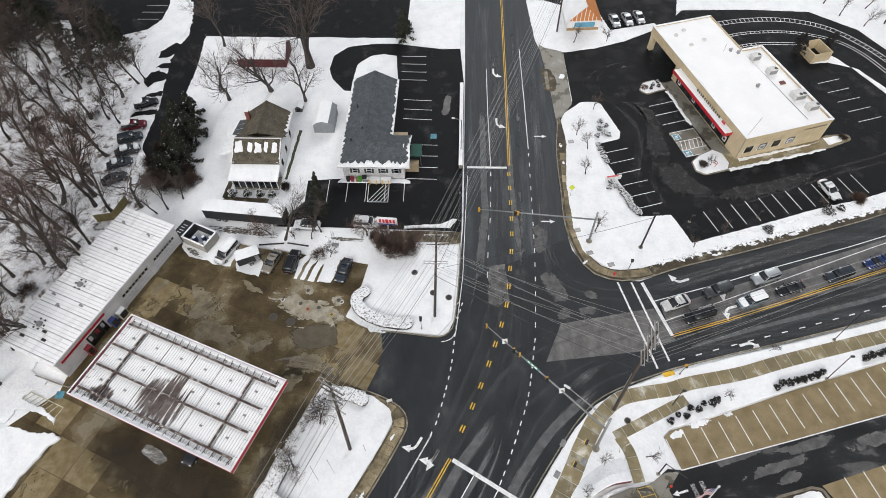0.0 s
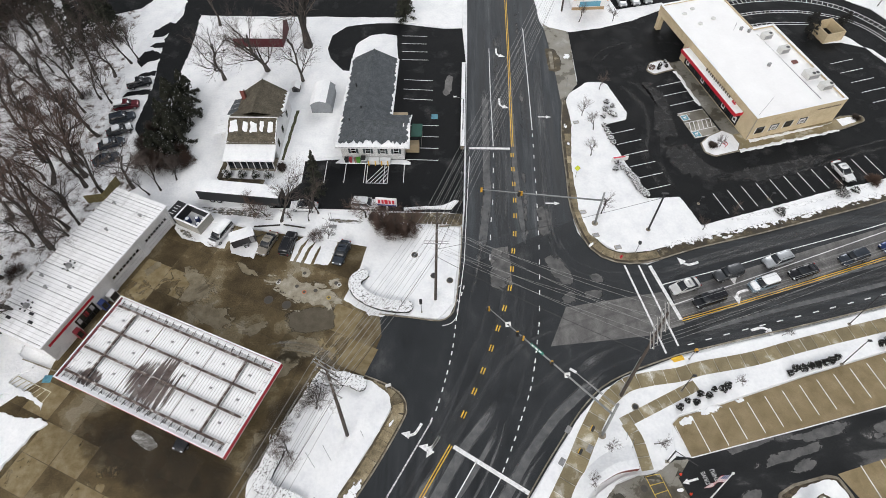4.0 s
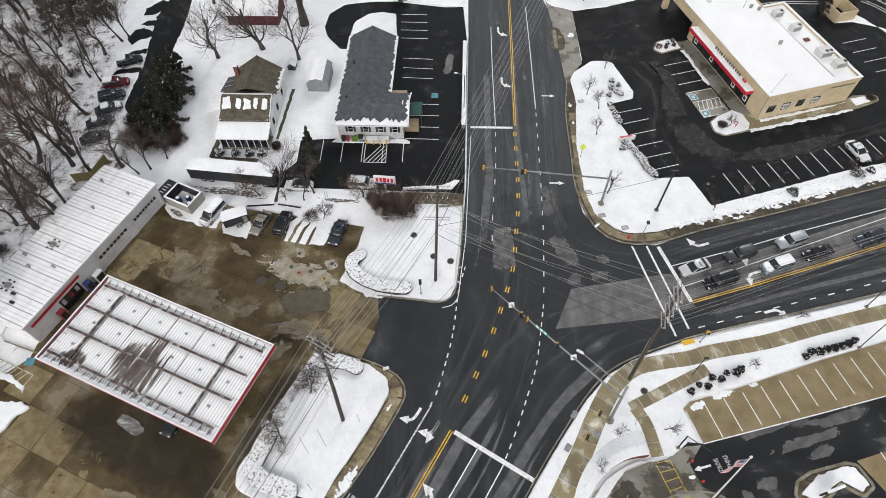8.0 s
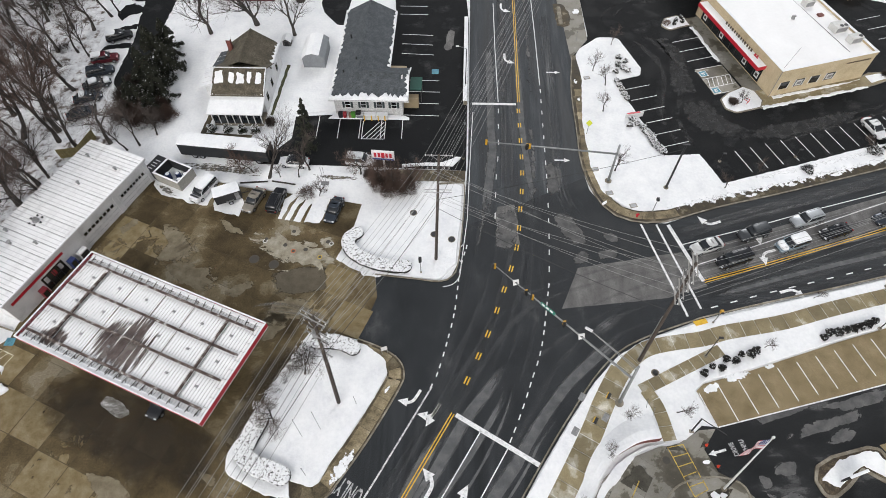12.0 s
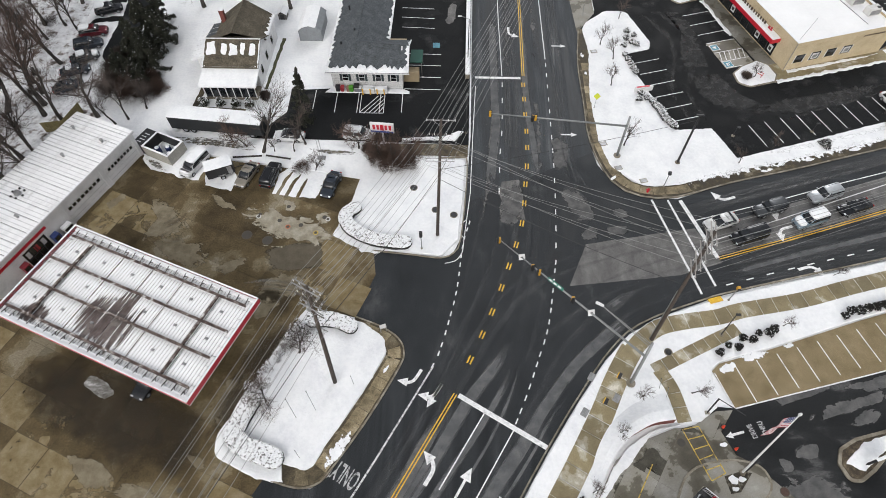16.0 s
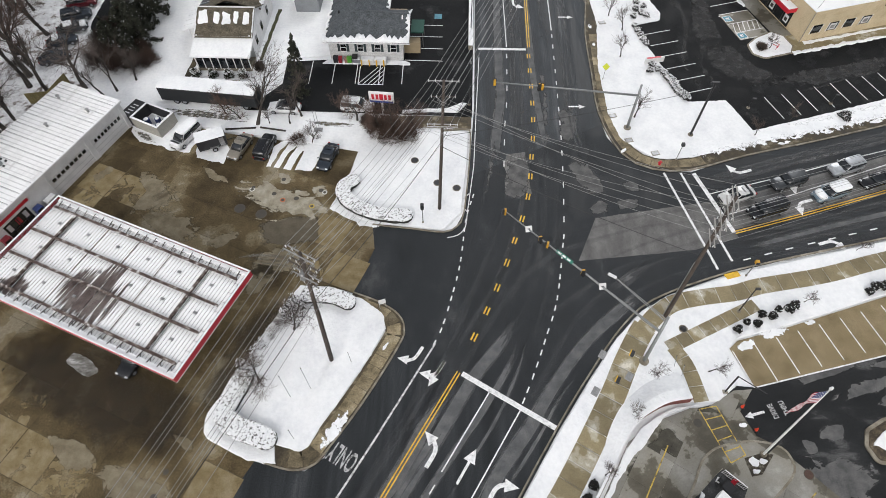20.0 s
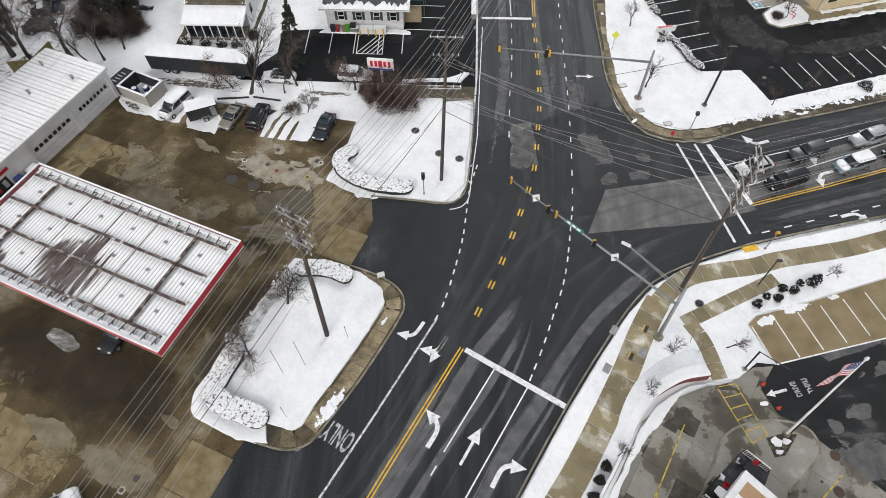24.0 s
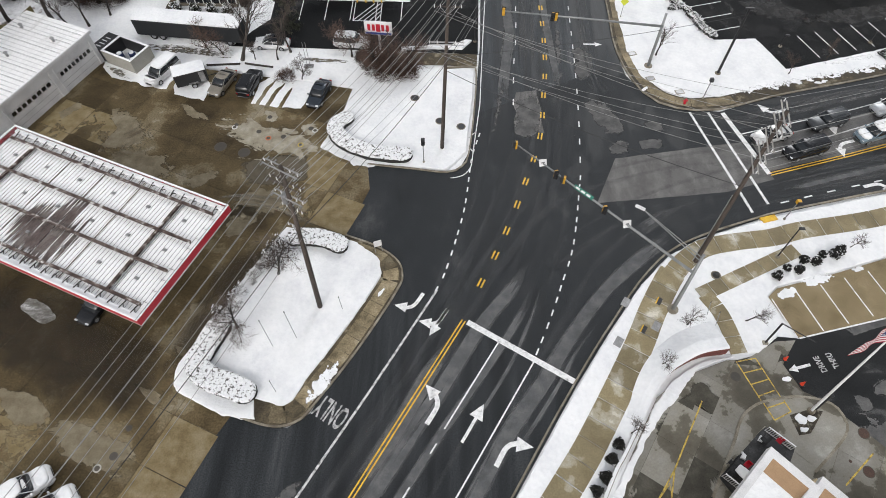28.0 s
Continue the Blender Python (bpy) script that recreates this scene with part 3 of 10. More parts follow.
S_ISLAND = [(-18.7, 31.9), (-15.4, 31.6), (-11.4, 30.4), (-8.6, 28.5, 1.6), (-8.2, 26.7), (-9.5, 23.5), (-12.0, 18.8), (-14.0, 15.2), (-14.9, 13.0, 1.3), (-18.1, 13.7), (-17.6, 12.0), (-18.8, 11.95), (-20.7, 12.3), (-25.4, 14.3, 1.6), (-25.7, 16.6, 1), (-25.0, 18.0), (-23.9, 19.8), (-21.5, 26.2)]
snowbank(S_ISLAND, 0.2, seed=4, step=0.3)
S_KERB = bend([(-12.4, 31.1), (-9.2, 29.9), (-7.0, 28.4), (-6.25, 26.7), (-6.7, 24.7), (-9.8, 18.5), (-12.9, 13.4), (-13.9, 12.1), (-15.4, 11.5), (-17.0, 11.6), (-18.9, 12.1)], 0.5)
structure("pavement_base", along(S_KERB, 2.1, -0.1, 0.10, side=-1.05), WALK_DIRT, "mud between sidewalk slabs", "pavement")
kerb(S_KERB)

# snow round the house, between lots and along the far side
snowbank([(-61, 60.4), (-31, 60.6), (-27.6, 66.3), (-27.9, 72), (-20.5, 73), (-20.5, 96), (-23.9, 96.7), (-26.8, 100), (-28.1, 103.8), (-27.8, 108), (-24.8, 111.5), (-17.8, 112.7), (-14.4, 113), (-12.7, 114.8), (-58.3, 114.9), (-56, 100), (-53.8, 88), (-50.5, 76), (-52, 68)], -0.005, seed=6, label="wide snowy yard round the houses", amp=0.15, name="snowy_yard")
snowbank([(-22.5, 101.3), (-22.2, 105.2, 2), (-19.5, 108.2, 2), (-16.6, 108.9, 1), (-13.8, 108.2), (-12.9, 99.6), (-12.7, 94), (-21.8, 94)], 0.12, seed=7, label="snow-covered island inside the looped drive")
snowbank([(0.2, 111), (-4, 111.1), (-12.3, 113.2), (-11, 128), (0.6, 130)], 0.1, seed=8)
snowbank([(-65, 129), (-63.0, 120.4), (-63.4, 116), (-64.4, 112.8), (-68.2, 107.6), (-69, 100), (-72, 100), (-72.5, 116), (-70.6, 122), (-71, 130)], 0.05, seed=9, label="snow verge beside the drive", amp=0.5, step=0.5)
snowbank([(16.9, 115.2), (17.4, 113, 1), (19, 111.5), (23.3, 110), (30, 111.4), (37.3, 114.2), (45.5, 119.0), (45, 121), (34.5, 118.2), (33, 124), (20, 130), (15.8, 130)], 0.12, seed=10)
snowbank([(50.5, 124), (52.2, 126.2, 1), (68, 126.6), (81.6, 125.8), (90.2, 118.9), (94, 111), (140, 96), (140, 150), (92, 150), (80, 133), (52, 130.5)], 0.15, seed=11, label="snow bank round the drive-through lanes")
bar = thing("retaining_wall", "snow-capped low concrete wall beside the road", "wall", kind="structure")
part("wall", box(0.35, 74.8, -0.1, 1.0, 98.4, 0.75, 0.03), KERB, bar)
part("snow_cap", box(0.3, 74.8, 0.75, 1.05, 98.4, 0.9, 0.06), SNOW, bar, "white snow cap")

structure("apron_mud", flat(ragged(outline([(17.5, 104.4, 1), (19.6, 104.0, 1), (20.6, 100.5, 1), (20.4, 97.2, 1), (18.0, 96.4, 1)]), 0.5, 0.25, 9), -0.02, 0.017), WALK_DIRT, "dark mud round a narrow kerbed island", "pavement")
structure("apron_island", flat(outline([(18.2, 103.2, 0.4), (19.0, 103.2, 0.4), (19.1, 97.4, 0.4), (18.3, 97.3, 0.4)]), -0.02, 0.16, 0.06), KERB, "narrow pale kerbed island in the driveway", "kerb")
# south-east
SE_KERB = bend([(-21, -36), (3.9, 6.6), (9.0, 15.1), (11.8, 19.5), (13.6, 22.1), (16.8, 26.6), (20.1, 30.1), (23.1, 31.9), (26.0, 33.2), (30.5, 34.9), (32.5, 35.6), (42.0, 38.2), (50.9, 40.5), (66.6, 44.8), (110, 56.8)], 1.6)
SE_SNOW = [(-20.6, -36.4), (4.2, 6.5), (9.3, 15.0), (12.1, 19.35), (13.85, 21.9), (17.0, 26.35), (20.25, 29.8), (23.2, 31.6), (26.1, 32.85), (30.6, 34.55), (32.6, 35.2), (42.1, 37.8), (51, 40.1), (66.7, 44.4), (110, 56.4), (109, 51.5), (63.6, 37.5), (48.3, 32.7), (36.2, 28.5), (30.0, 26.6), (28.9, 25.4), (28.6, 21.2), (26.5, 19.6), (23.6, 19.5), (21.8, 19.5), (18.6, 17.9), (16.2, 15.1), (13.2, 10.2), (12.1, 6.9), (-6, -36)]
snowbank(SE_SNOW, 0.11, seed=12, amp=0.08, step=0.35)
kerb(SE_KERB)
pavement = thing("pavement_south_east", "tan concrete sidewalk slabs, damp with pale dry patches", "pavement", kind="structure")


def walkway(pts, width, z, material, parent, length=1.8):
    """Sidewalk slabs along a line, each its own piece."""
    line = bend(pts, 0.3)
    run = []
    for p in line:
        run.append(p)
        d = sum((b - a).length for a, b in zip(run, run[1:]))
        if d >= length:
            c = run[len(run) // 2]
            a, b = run[0].lerp(run[1], 0.15), run[-1]
            ob = part("slab", along([q - c for q in (a, *run[1:-1:2], b)], width, -0.06, 0), material, parent)
            ob.matrix_basis = Matrix.Translation((c.x, c.y, z))
            run = [run[-1]]


walkway([(-6.2, -13), (7.7, 6.75), (11.2, 12.0), (15.5, 19.4), (17.5, 23.3), (19.6, 26.9), (20.9, 28.6)], 2.5, 0.15, WALK, pavement)
walkway([(19.5, 26.5), (20.6, 28.0), (21.9, 29.35), (23.9, 30.75), (27.0, 31.6), (31.2, 32.35), (34.4, 33.35), (42.0, 35.0), (49.9, 37.4), (65.3, 41.6), (90, 48.4)], 2.0, 0.152, WALK, pavement)
walkway([(24.7, 19.4), (24.0, 23.2), (22.9, 25.4)], 1.55, 0.155, WALK, pavement, 1.35)
walkway([(22.3, 25.3), (33.4, 31.0)], 1.5, 0.148, WALK, pavement, 1.4)
pave_s = thing("pavement_south", "muddy sidewalk of cracked concrete slabs", "pavement", kind="structure")
WALK_S = surf("worn_sidewalk", [(0.34, (0.085, 0.068, 0.039)), (0.44, (0.16, 0.128, 0.076)), (0.54, (0.215, 0.175, 0.108)), (0.7, (0.30, 0.26, 0.18))], 0.45, 0.6, 0.4, 7, fine=0.3, rough2=0.85, vary=0.42, spec=0.3, bdist=0.02)
walkway([(-12.2, 29.9), (-9.6, 28.9), (-8.3, 28.2), (-7.5, 27.2), (-7.35, 26.2), (-7.7, 25.0), (-10.7, 19.0), (-13.7, 14.0), (-14.5, 13.0), (-15.5, 12.45), (-17.2, 12.7)], 1.5, 0.125, WALK_S, pave_s, 1.25)
pave_n = thing("pavement_north_east_slabs", "muddy sidewalk of worn concrete slabs", "pavement", kind="structure")
walkway([(20.1, 79), (20.0, 69.5), (20.1, 61.4), (22.0, 54.6), (25.2, 52.0), (29.8, 52.0), (33.0, 52.9)], 1.3, 0.145, WALK_S, pave_n, 1.6)
stalls = tagged(part("parking_stalls", flat(V([(29.0, 25.5), (30.0, 26.4), (36.2, 28.3), (48.3, 32.5), (63.6, 37.3), (109, 51.2), (107, 43.5), (60.4, 29.4), (46.1, 25.4), (30.6, 21.2)]), -0.1, 0.01), STALL_BROWN), "brown concrete parking stalls with white lines", "parking lot", kind="structure")
stalls_b = tagged(part("parking_stalls", flat(V([(48.3, 19.7), (57.6, 22.6), (95, 33.5), (97, 27), (60, 16), (52, 13.5)]), -0.1, 0.01), STALL_BROWN), "brown concrete parking stalls with white lines", "parking lot", kind="structure")
apron = thing("drive_through_slabs", "grey concrete drive-through lane slabs, damp and stained", "pavement", kind="structure")
LANE = V([(12.6, 6.9), (13.5, 9.7), (16.7, 15.2), (19.2, 17.1), (23.4, 18.8), (25.3, 19.0), (28.3, 20.8), (30.2, 21.0), (28.4, 18.6), (29.4, 16.2), (31.2, 15.3), (32.2, 14.2), (34.8, 11.6), (38, 8.4), (43, 2), (25, -8), (14, -20), (2, -20)])
structure("slab_joints", flat(LANE, -0.1, -0.008), WALK_DIRT, "dark joints between concrete slabs", "pavement")
paved("slab", LANE, (16.2, 12.0), 58, 3.6, 3.2, 0.012, CONC_GREY, apron, 0.022)
DROP = [(39.8, 15.6, 0.7), (40.4, 17.1, 0.9), (42.4, 18.2), (46.8, 19.4, 0.6), (48.1, 19.2, 0.6), (49.2, 16.8, 0.6), (47.6, 15.6, 0.6), (45.4, 17.0, 0.4), (43.2, 15.1), (41.5, 14.0, 0.8), (40.4, 14.0, 0.7)]
kerb(outline(DROP), True, "broad pale kerb round a traffic island", width=0.34)
structure("island_soil", flat(outline(DROP), -0.05, 0.10), surf("island_mulch", [(0.36, (0.035, 0.026, 0.017)), (0.55, (0.085, 0.064, 0.04)), (0.66, (0.15, 0.12, 0.08))], 1.8, 0.9, 0.8, 9, fine=0.5, bdist=0.05), "brown mulch on the traffic island", "planting bed")
snowbank([(40.5, 15.6), (41.3, 16.6), (42.0, 17.0), (43.2, 18.0), (46.6, 19.0), (47.8, 18.9), (48.7, 17.0), (47.6, 16.1), (45.6, 17.4), (43.4, 15.9), (42.2, 14.9), (41.2, 15.3)], 0.2, seed=13, label="snow on the traffic island", amp=0.18, step=0.25, soft=0.06)
board_m = thing("menu_board", "dark framed menu board with a snowy top on the island", "sign", pose(43.3, 15.9, 0.15, 0, 0, 20))
for x in (-0.9, 0.9):
    part("post", tube((x, 0, -0.1), (x, 0, 1.9), 0.06, seg=6), BLACK, board_m)
part("panel", box(-1.2, -0.12, 0.6, 1.2, 0.12, 2.2, 0.03), BLACK, board_m, "black panel")
part("snow", box(-1.2, -0.16, 2.2, 1.2, 0.16, 2.3, 0.04), SNOW, board_m, "snow on top")

# gas station forecourt
WHEELS_F = (0.0, 0.7, 1.0, 0.7, 0.4, 0.7, 1.0, 0.7, 0.0)
FORE = V([(-46.4, 56.6), (-38.4, 57.0), (-33, 55.8), (-20, 53.9), (-14.4, 52.9), (-15.9, 44.6), (-15.6, 43.3), (-13.4, 41.6), (-11.2, 40.6), (-10.6, 37.2), (-12.5, 31.1), (-15.4, 31.6), (-17.5, 31.6), (-18.6, 26.0), (-20.0, 14.0), (-19.8, 12.2), (-23.2, 5.6), (-42, -31), (-85, -15), (-75, 12), (-57, 30), (-56.9, 32), (-47, 56.8)])
structure("forecourt_base", flat(FORE, -0.1, -0.012), WALK_DIRT, "dark joints between forecourt slabs", "pavement")
forecourt = thing("forecourt", "wet brown concrete slabs with pale dry patches", "pavement", kind="structure")
paved("slab", FORE, (-22.5, 30.2), -21.2, 4.55, 4.4, 0.008, CONC_WET, forecourt)
snowbank([(-70, 36), (-64.7, 36.2), (-62.2, 34.5), (-62.6, 33.2), (-61.6, 32.4), (-59.3, 31.7), (-59.6, 31.0), (-61.4, 29.9), (-62.1, 28.7), (-58.2, 27.4), (-56.4, 26.3), (-55.6, 25.0), (-57.6, 26.4), (-60.6, 27.4), (-62.2, 27.0), (-62.6, 25.4), (-66, 24.8), (-70, 27)], 0.14, SNOW, seed=14, label="uneven ploughed snow beside the shop", step=0.3, amp=0.32, soft=0.05)
snowbank([(-80, 24), (-64.0, 24.6), (-61.6, 24.7), (-58.6, 24.0), (-55.2, 23.9), (-54.2, 23.2), (-56.1, 20.5), (-58.6, 15), (-70, 8), (-85, 12)], 0.25, SNOW, seed=15, soft=0.1, step=0.3, amp=0.35, label="heap of ploughed old snow beside the forecourt")


DAMP = film_paint("damp_concrete_film", [(0.36, (0.180, 0.150, 0.098)), (0.5, (0.225, 0.190, 0.128)), (0.64, (0.28, 0.242, 0.172))], 0.62, 0.76, 0.05, 0.55, (0.8, 1.3, 1), 0.8, distort=0.9)
OCHRE = film_paint("ochre_concrete_film", [(0.36, (0.20, 0.152, 0.075)), (0.5, (0.25, 0.195, 0.105)), (0.64, (0.30, 0.245, 0.15))], 0.9, 0.80, 0.06, 0.5, (1, 1, 1), 0.78, distort=0.6)
NEWER = film_paint("grey_slab_film", [(0.36, (0.100, 0.085, 0.060)), (0.6, (0.135, 0.116, 0.085))], 0.9, 0.74, 0.12, 0.6, (1, 1, 1), 0.8)
# dark film for wet concrete, also painting in shade beside the canopy
SOAKED_SHADE = film_paint("soaked_concrete_film", [(0.36, (0.038, 0.030, 0.021)), (0.6, (0.060, 0.048, 0.033))], 0.55, 0.66, 0.34, 0.3, (1, 1, 1), 0.62, 0.5, distort=0.5)
for pts in ([(-43.0, 48.7), (-41.1, 48.5), (-38.9, 46.8), (-36.5, 44.4), (-36.6, 43.4), (-38.1, 42.0), (-42.3, 41.3), (-41.8, 43.7), (-41.4, 45.2), (-42.8, 47.2)],
            [(-42.3, 41.9), (-38.4, 42.6), (-35.4, 41.7), (-33.2, 41.1), (-32.4, 39.3), (-33.5, 37.4), (-36.4, 38.0)],
            [(-35.0, 49.6), (-33.8, 49.4), (-30.9, 47.6), (-31.1, 46.6), (-33.6, 47.6)],
            [(-24.5, 36.4), (-21.1, 37.1), (-19.0, 35.6), (-19.8, 33.5), (-25.5, 33.3)],
            [(-24.7, 29.7), (-22.8, 31.2), (-21.6, 33.0), (-22.0, 34.6), (-24.8, 34.6), (-25.1, 32.1)],
            [(-31.3, 37.5), (-28.4, 39.4), (-27.5, 38.5), (-30.0, 36.0)],
            [(-34.9, 10.3), (-34.5, 11.8), (-32.1, 11.4), (-28.5, 10.1), (-26.4, 9.0), (-27.3, 6.8), (-29.0, 7.0), (-32.2, 8.1), (-34.2, 9.2)],
            [(-41.5, 14.2), (-37.9, 13.6), (-35.1, 12.0), (-36.0, 10.4), (-38.6, 11.2)],
            [(-28.7, 14.6), (-27.9, 14.4), (-26.0, 13.9), (-26.1, 12.8), (-27.0, 12.9)],
            [(-26.5, 18.6), (-25.2, 18.1), (-25.2, 17.3), (-26.0, 17.6)],
            [(-26.2, 22.7), (-24.5, 23.1), (-25.8, 20.6)],
            [(-49.0, 47.6), (-47.4, 49.4), (-46.6, 48.6), (-48.2, 46.6)]):
    patch("dry_patch", pts, 0.020, DAMP, -20, None, "pale dry patch on the wet concrete", rings=LOOSE)


def slab_film(spots, z, material, label):
    """Drier slabs of the forecourt's grid: a place on each, and how dry it is."""
    m = pose(-22.5, 30.2, 0, 0, 0, -21.2)
    inv = m.inverted()
    verts, faces, edge, way = [], [], [], []
    for x, y, dry in spots:
        p = inv @ Vector((x, y, 0))
        i, j = math.floor(p.x / 4.55), math.floor(p.y / 4.4)
        k = len(verts)
        for u, v in ((0.01, 0.01), (0.99, 0.01), (0.99, 0.99), (0.01, 0.99)):
            q = m @ Vector(((i + u) * 4.55, (j + v) * 4.4, z))
            verts.append(tuple(q))
            edge.append(dry)
            way.append((q.x, q.y))
        faces.append((k, k + 1, k + 2, k + 3))
    return tagged(film_mesh("damp_slabs", verts, faces, edge, way, material), label, "pavement", kind="structure")


slab_film(((-46.4, 46.0, 0.5), (-43.4, 45.6, 0.4), (-16.5, 40.5, 0.9), (-13.0, 35.6, 0.9), (-17.6, 36.4, 0.35), (-22.0, 10.4, 1.0), (-24.6, 6.2, 1.0), (-26.6, 2.2, 0.9), (-29.4, 3.6, 0.4),
           (-54.0, 26.5, 0.6), (-52.0, 22.4, 0.6), (-51.0, 18.5, 0.55), (-47.0, 17.0, 0.32), (-55.6, 19.4, 0.5), (-42.0, 13.6, 0.5), (-37.6, 12.4, 0.4), (-46.0, 12.6, 0.5), (-33.0, 16.0, 0.22), (-48.0, 41.0, 0.4), (-36.0, 33.0, 0.3)),
          0.0195, OCHRE, "lighter tan concrete slabs beside darker wet ones")
patch("newer_slab", [(-21.0, 41.7), (-18.0, 41.6), (-18.1, 38.2), (-24.1, 37.6), (-24.9, 40.5)], 0.0200, NEWER, -15, None, "smooth greyer newer slab in the forecourt", rings=LOOSE)
for pts in ([(-29.4, 46.4), (-28.7, 48.0), (-26.8, 48.3), (-25.0, 47.0), (-23.6, 46.4), (-20.8, 46.0), (-19.4, 45.0), (-17.4, 44.8), (-16.6, 42.6), (-17.6, 41.2), (-20, 41.2), (-22, 41.3), (-25.2, 42.5), (-27.2, 43.9), (-29.2, 44.8)],
            [(-19.9, 46.6), (-18.2, 47.0), (-17.2, 45.6), (-18.8, 44.6)],
            [(-24.5, 49.0), (-22.8, 48.9), (-22.6, 47.0), (-24.1, 46.7)]):
    patch("dry_patch", pts, 0.0220, DRY_PALE, -17, None, "pale dry patch of newer concrete", rings=LOOSE)
for i, line in enumerate(([(-29.1, 44.5), (-26.9, 44.2), (-25.2, 43.7)], [(-29.8, 44.1), (-27.6, 43.6), (-25.8, 42.9)], [(-29.5, 43.6), (-26.7, 43.1), (-23.9, 42.4)], [(-29.9, 42.6), (-27.3, 42.1), (-24.3, 41.1)], [(-28.9, 41.7), (-24.7, 41.1), (-19.8, 40.8)])):
    track("tyre_streaks", line, 0.55, 0.0225 + 0.0003 * i, DRY_PALE, (0, 0.5, 0.75, 0.5, 0), "thin pale streaks dried out between tyre tracks")
for i, (line, w) in enumerate((([(-41.6, 42.6), (-38.6, 45.0), (-37.0, 47.8)], 1.6), ([(-41.0, 41.4), (-37.4, 43.6), (-35.4, 46.4)], 1.2), ([(-30, 33.4), (-25, 35.2), (-20, 34.8), (-16, 33), (-12.8, 33.5)], 2.2))):
    track("tyre_streaks", line, w, 0.0245 + 0.0004 * i, FORE_STREAK if i > 1 else SOAKED_SHADE, WHEELS_F, "faint tyre arcs on the wet concrete")
# wet slabs plus the canopy's soft shade, both put into the film's colour
for pts in ([(-51, 24), (-44, 26.5), (-33, 22), (-26, 17.5), (-27, 12.0), (-34.5, 12.0), (-41.4, 15.5), (-48.5, 18.0)], [(-25, 27.5), (-19.4, 31.0), (-18.8, 24), (-22.4, 16.6), (-27.4, 14.4)]):
    patch("wet_patch", pts, 0.0208, SOAKED_SHADE, 0, None, "dark wet concrete with the canopy's shade painted in")


bay = thing("accessible_bay", "hatched bay in worn white paint beside the shop", "road marking", kind="structure")
HB = [Vector(p) for p in ((-61.2, 29.8), (-55.5, 27.6), (-56.2, 25.9), (-62.0, 28.6))]
for a, b in zip(HB, HB[1:] + HB[:1]):
    part("line", along([a, b], 0.12, 0.0, 0.026), PAINT_YW, bay)
for k in range(1, 7):
    part("hatch_line", along([HB[0].lerp(HB[1], k / 7), HB[3].lerp(HB[2], (k - 0.6) / 7)], 0.12, 0.0, 0.025), PAINT_YW, bay)
part("symbol_panel", box(-57.4, 28.9, 0.0, -56.2, 30.0, 0.028), PAINT_B, bay, "blue painted panel")
kerb([(-61.6, 32.3), (-56.0, 30.6), (-50.6, 33.0)], label="low kerb beside the shop")


snowbank([(-46.6, 55.8), (-44.8, 53.9), (-41.6, 53.2), (-39.9, 52.4), (-37.4, 52.0), (-36.6, 55.2), (-38.8, 58.2), (-46.6, 58.4)], 0.05, seed=61, label="trodden snow round the bin enclosure", step=0.3, amp=0.2, soft=0.03)


# ---- road markings ----
def stripe(pts, width, parent, mat=None, name="line", z=0.012):
    return part(name, along([Vector(p[:2]) for p in pts], width, -0.005, z), mat or PAINT_W, parent)


def dashes(pts, parent, dash, gap, width=0.14, mat=None, double=0.0, start=0.0, name="lane_dash", z=0.012):
    line = bend(pts, 0.25)
    acc, nxt, mesh = 0.0, start, None
    for a, b in zip(line, line[1:]):
        acc += (b - a).length
        if acc >= nxt:
            t = (b - a).normalized()
            for off in ((-double, double) if double else (0,)):
                m = Matrix.Translation((a.x - t.y * off, a.y + t.x * off, 0)) @ Matrix.Rotation(math.atan2(t.y, t.x), 4, "Z")
                if mesh:
                    twin(mesh, m, parent)
                else:
                    mesh = part(name, box(0, -width / 2, -0.005, dash, width / 2, z), mat or PAINT_W, parent)
                    mesh.matrix_basis = m
            nxt += dash + gap


def both(pts, parent, mat, off=0.16, width=0.13):
    for s in (-off, off):
        part("centre_line", along([Vector(p[:2]) for p in pts], width, -0.005, 0.012, side=s), mat, parent)


both([(9.75, 75.6), (9.9, 100), (9.9, 126), (9.6, 165)], road_north, PAINT_Y)
both([(-0.15, 21.9), (-5.7, 11.8), (-8.75, 6.2), (-32, -35)], road_south, PAINT_Y)
both([(33.3, 40.9), (42.5, 43.9), (52, 47.2), (70.1, 53.6), (140, 77)], road_east, PAINT_Y)
stripe([(1.9, 75.1), (9.3, 75.1)], 0.5, road_north, name="stop_line")
stripe([(0.2, 21.75), (9.8, 16.25)], 0.55, road_south, name="stop_line")
stripe([(33.2, 40.9), (30.2, 50.3)], 0.55, road_east, name="stop_line")
stripe([(26.3, 50.3), (29.3, 38.4), (30.0, 35.5)], 0.3, junction, name="crosswalk_line")
stripe([(28.5, 50.3), (31.5, 38.5), (31.95, 36.7)], 0.3, road_east, name="crosswalk_line")
stripe([(6.3, 75.6), (6.0, 90), (5.9, 104)], 0.14, road_north)
stripe([(13.6, 80), (13.5, 95), (13.3, 111)], 0.16, road_north)
stripe([(2.0, 73), (1.6, 61.7), (1.3, 50.8), (0.9, 46.7)], 0.12, road_north)
stripe(bend([(0.9, 46.7), (0.55, 43.2), (0.3, 40.8), (-0.6, 39.5), (-1.9, 39.1)], 0.5), 0.12, junction)
stripe([(0.85, 46.2), (0.0, 45.2)], 0.12, junction)
stripe([(0.5, 43.1), (-0.3, 44.3)], 0.12, junction)
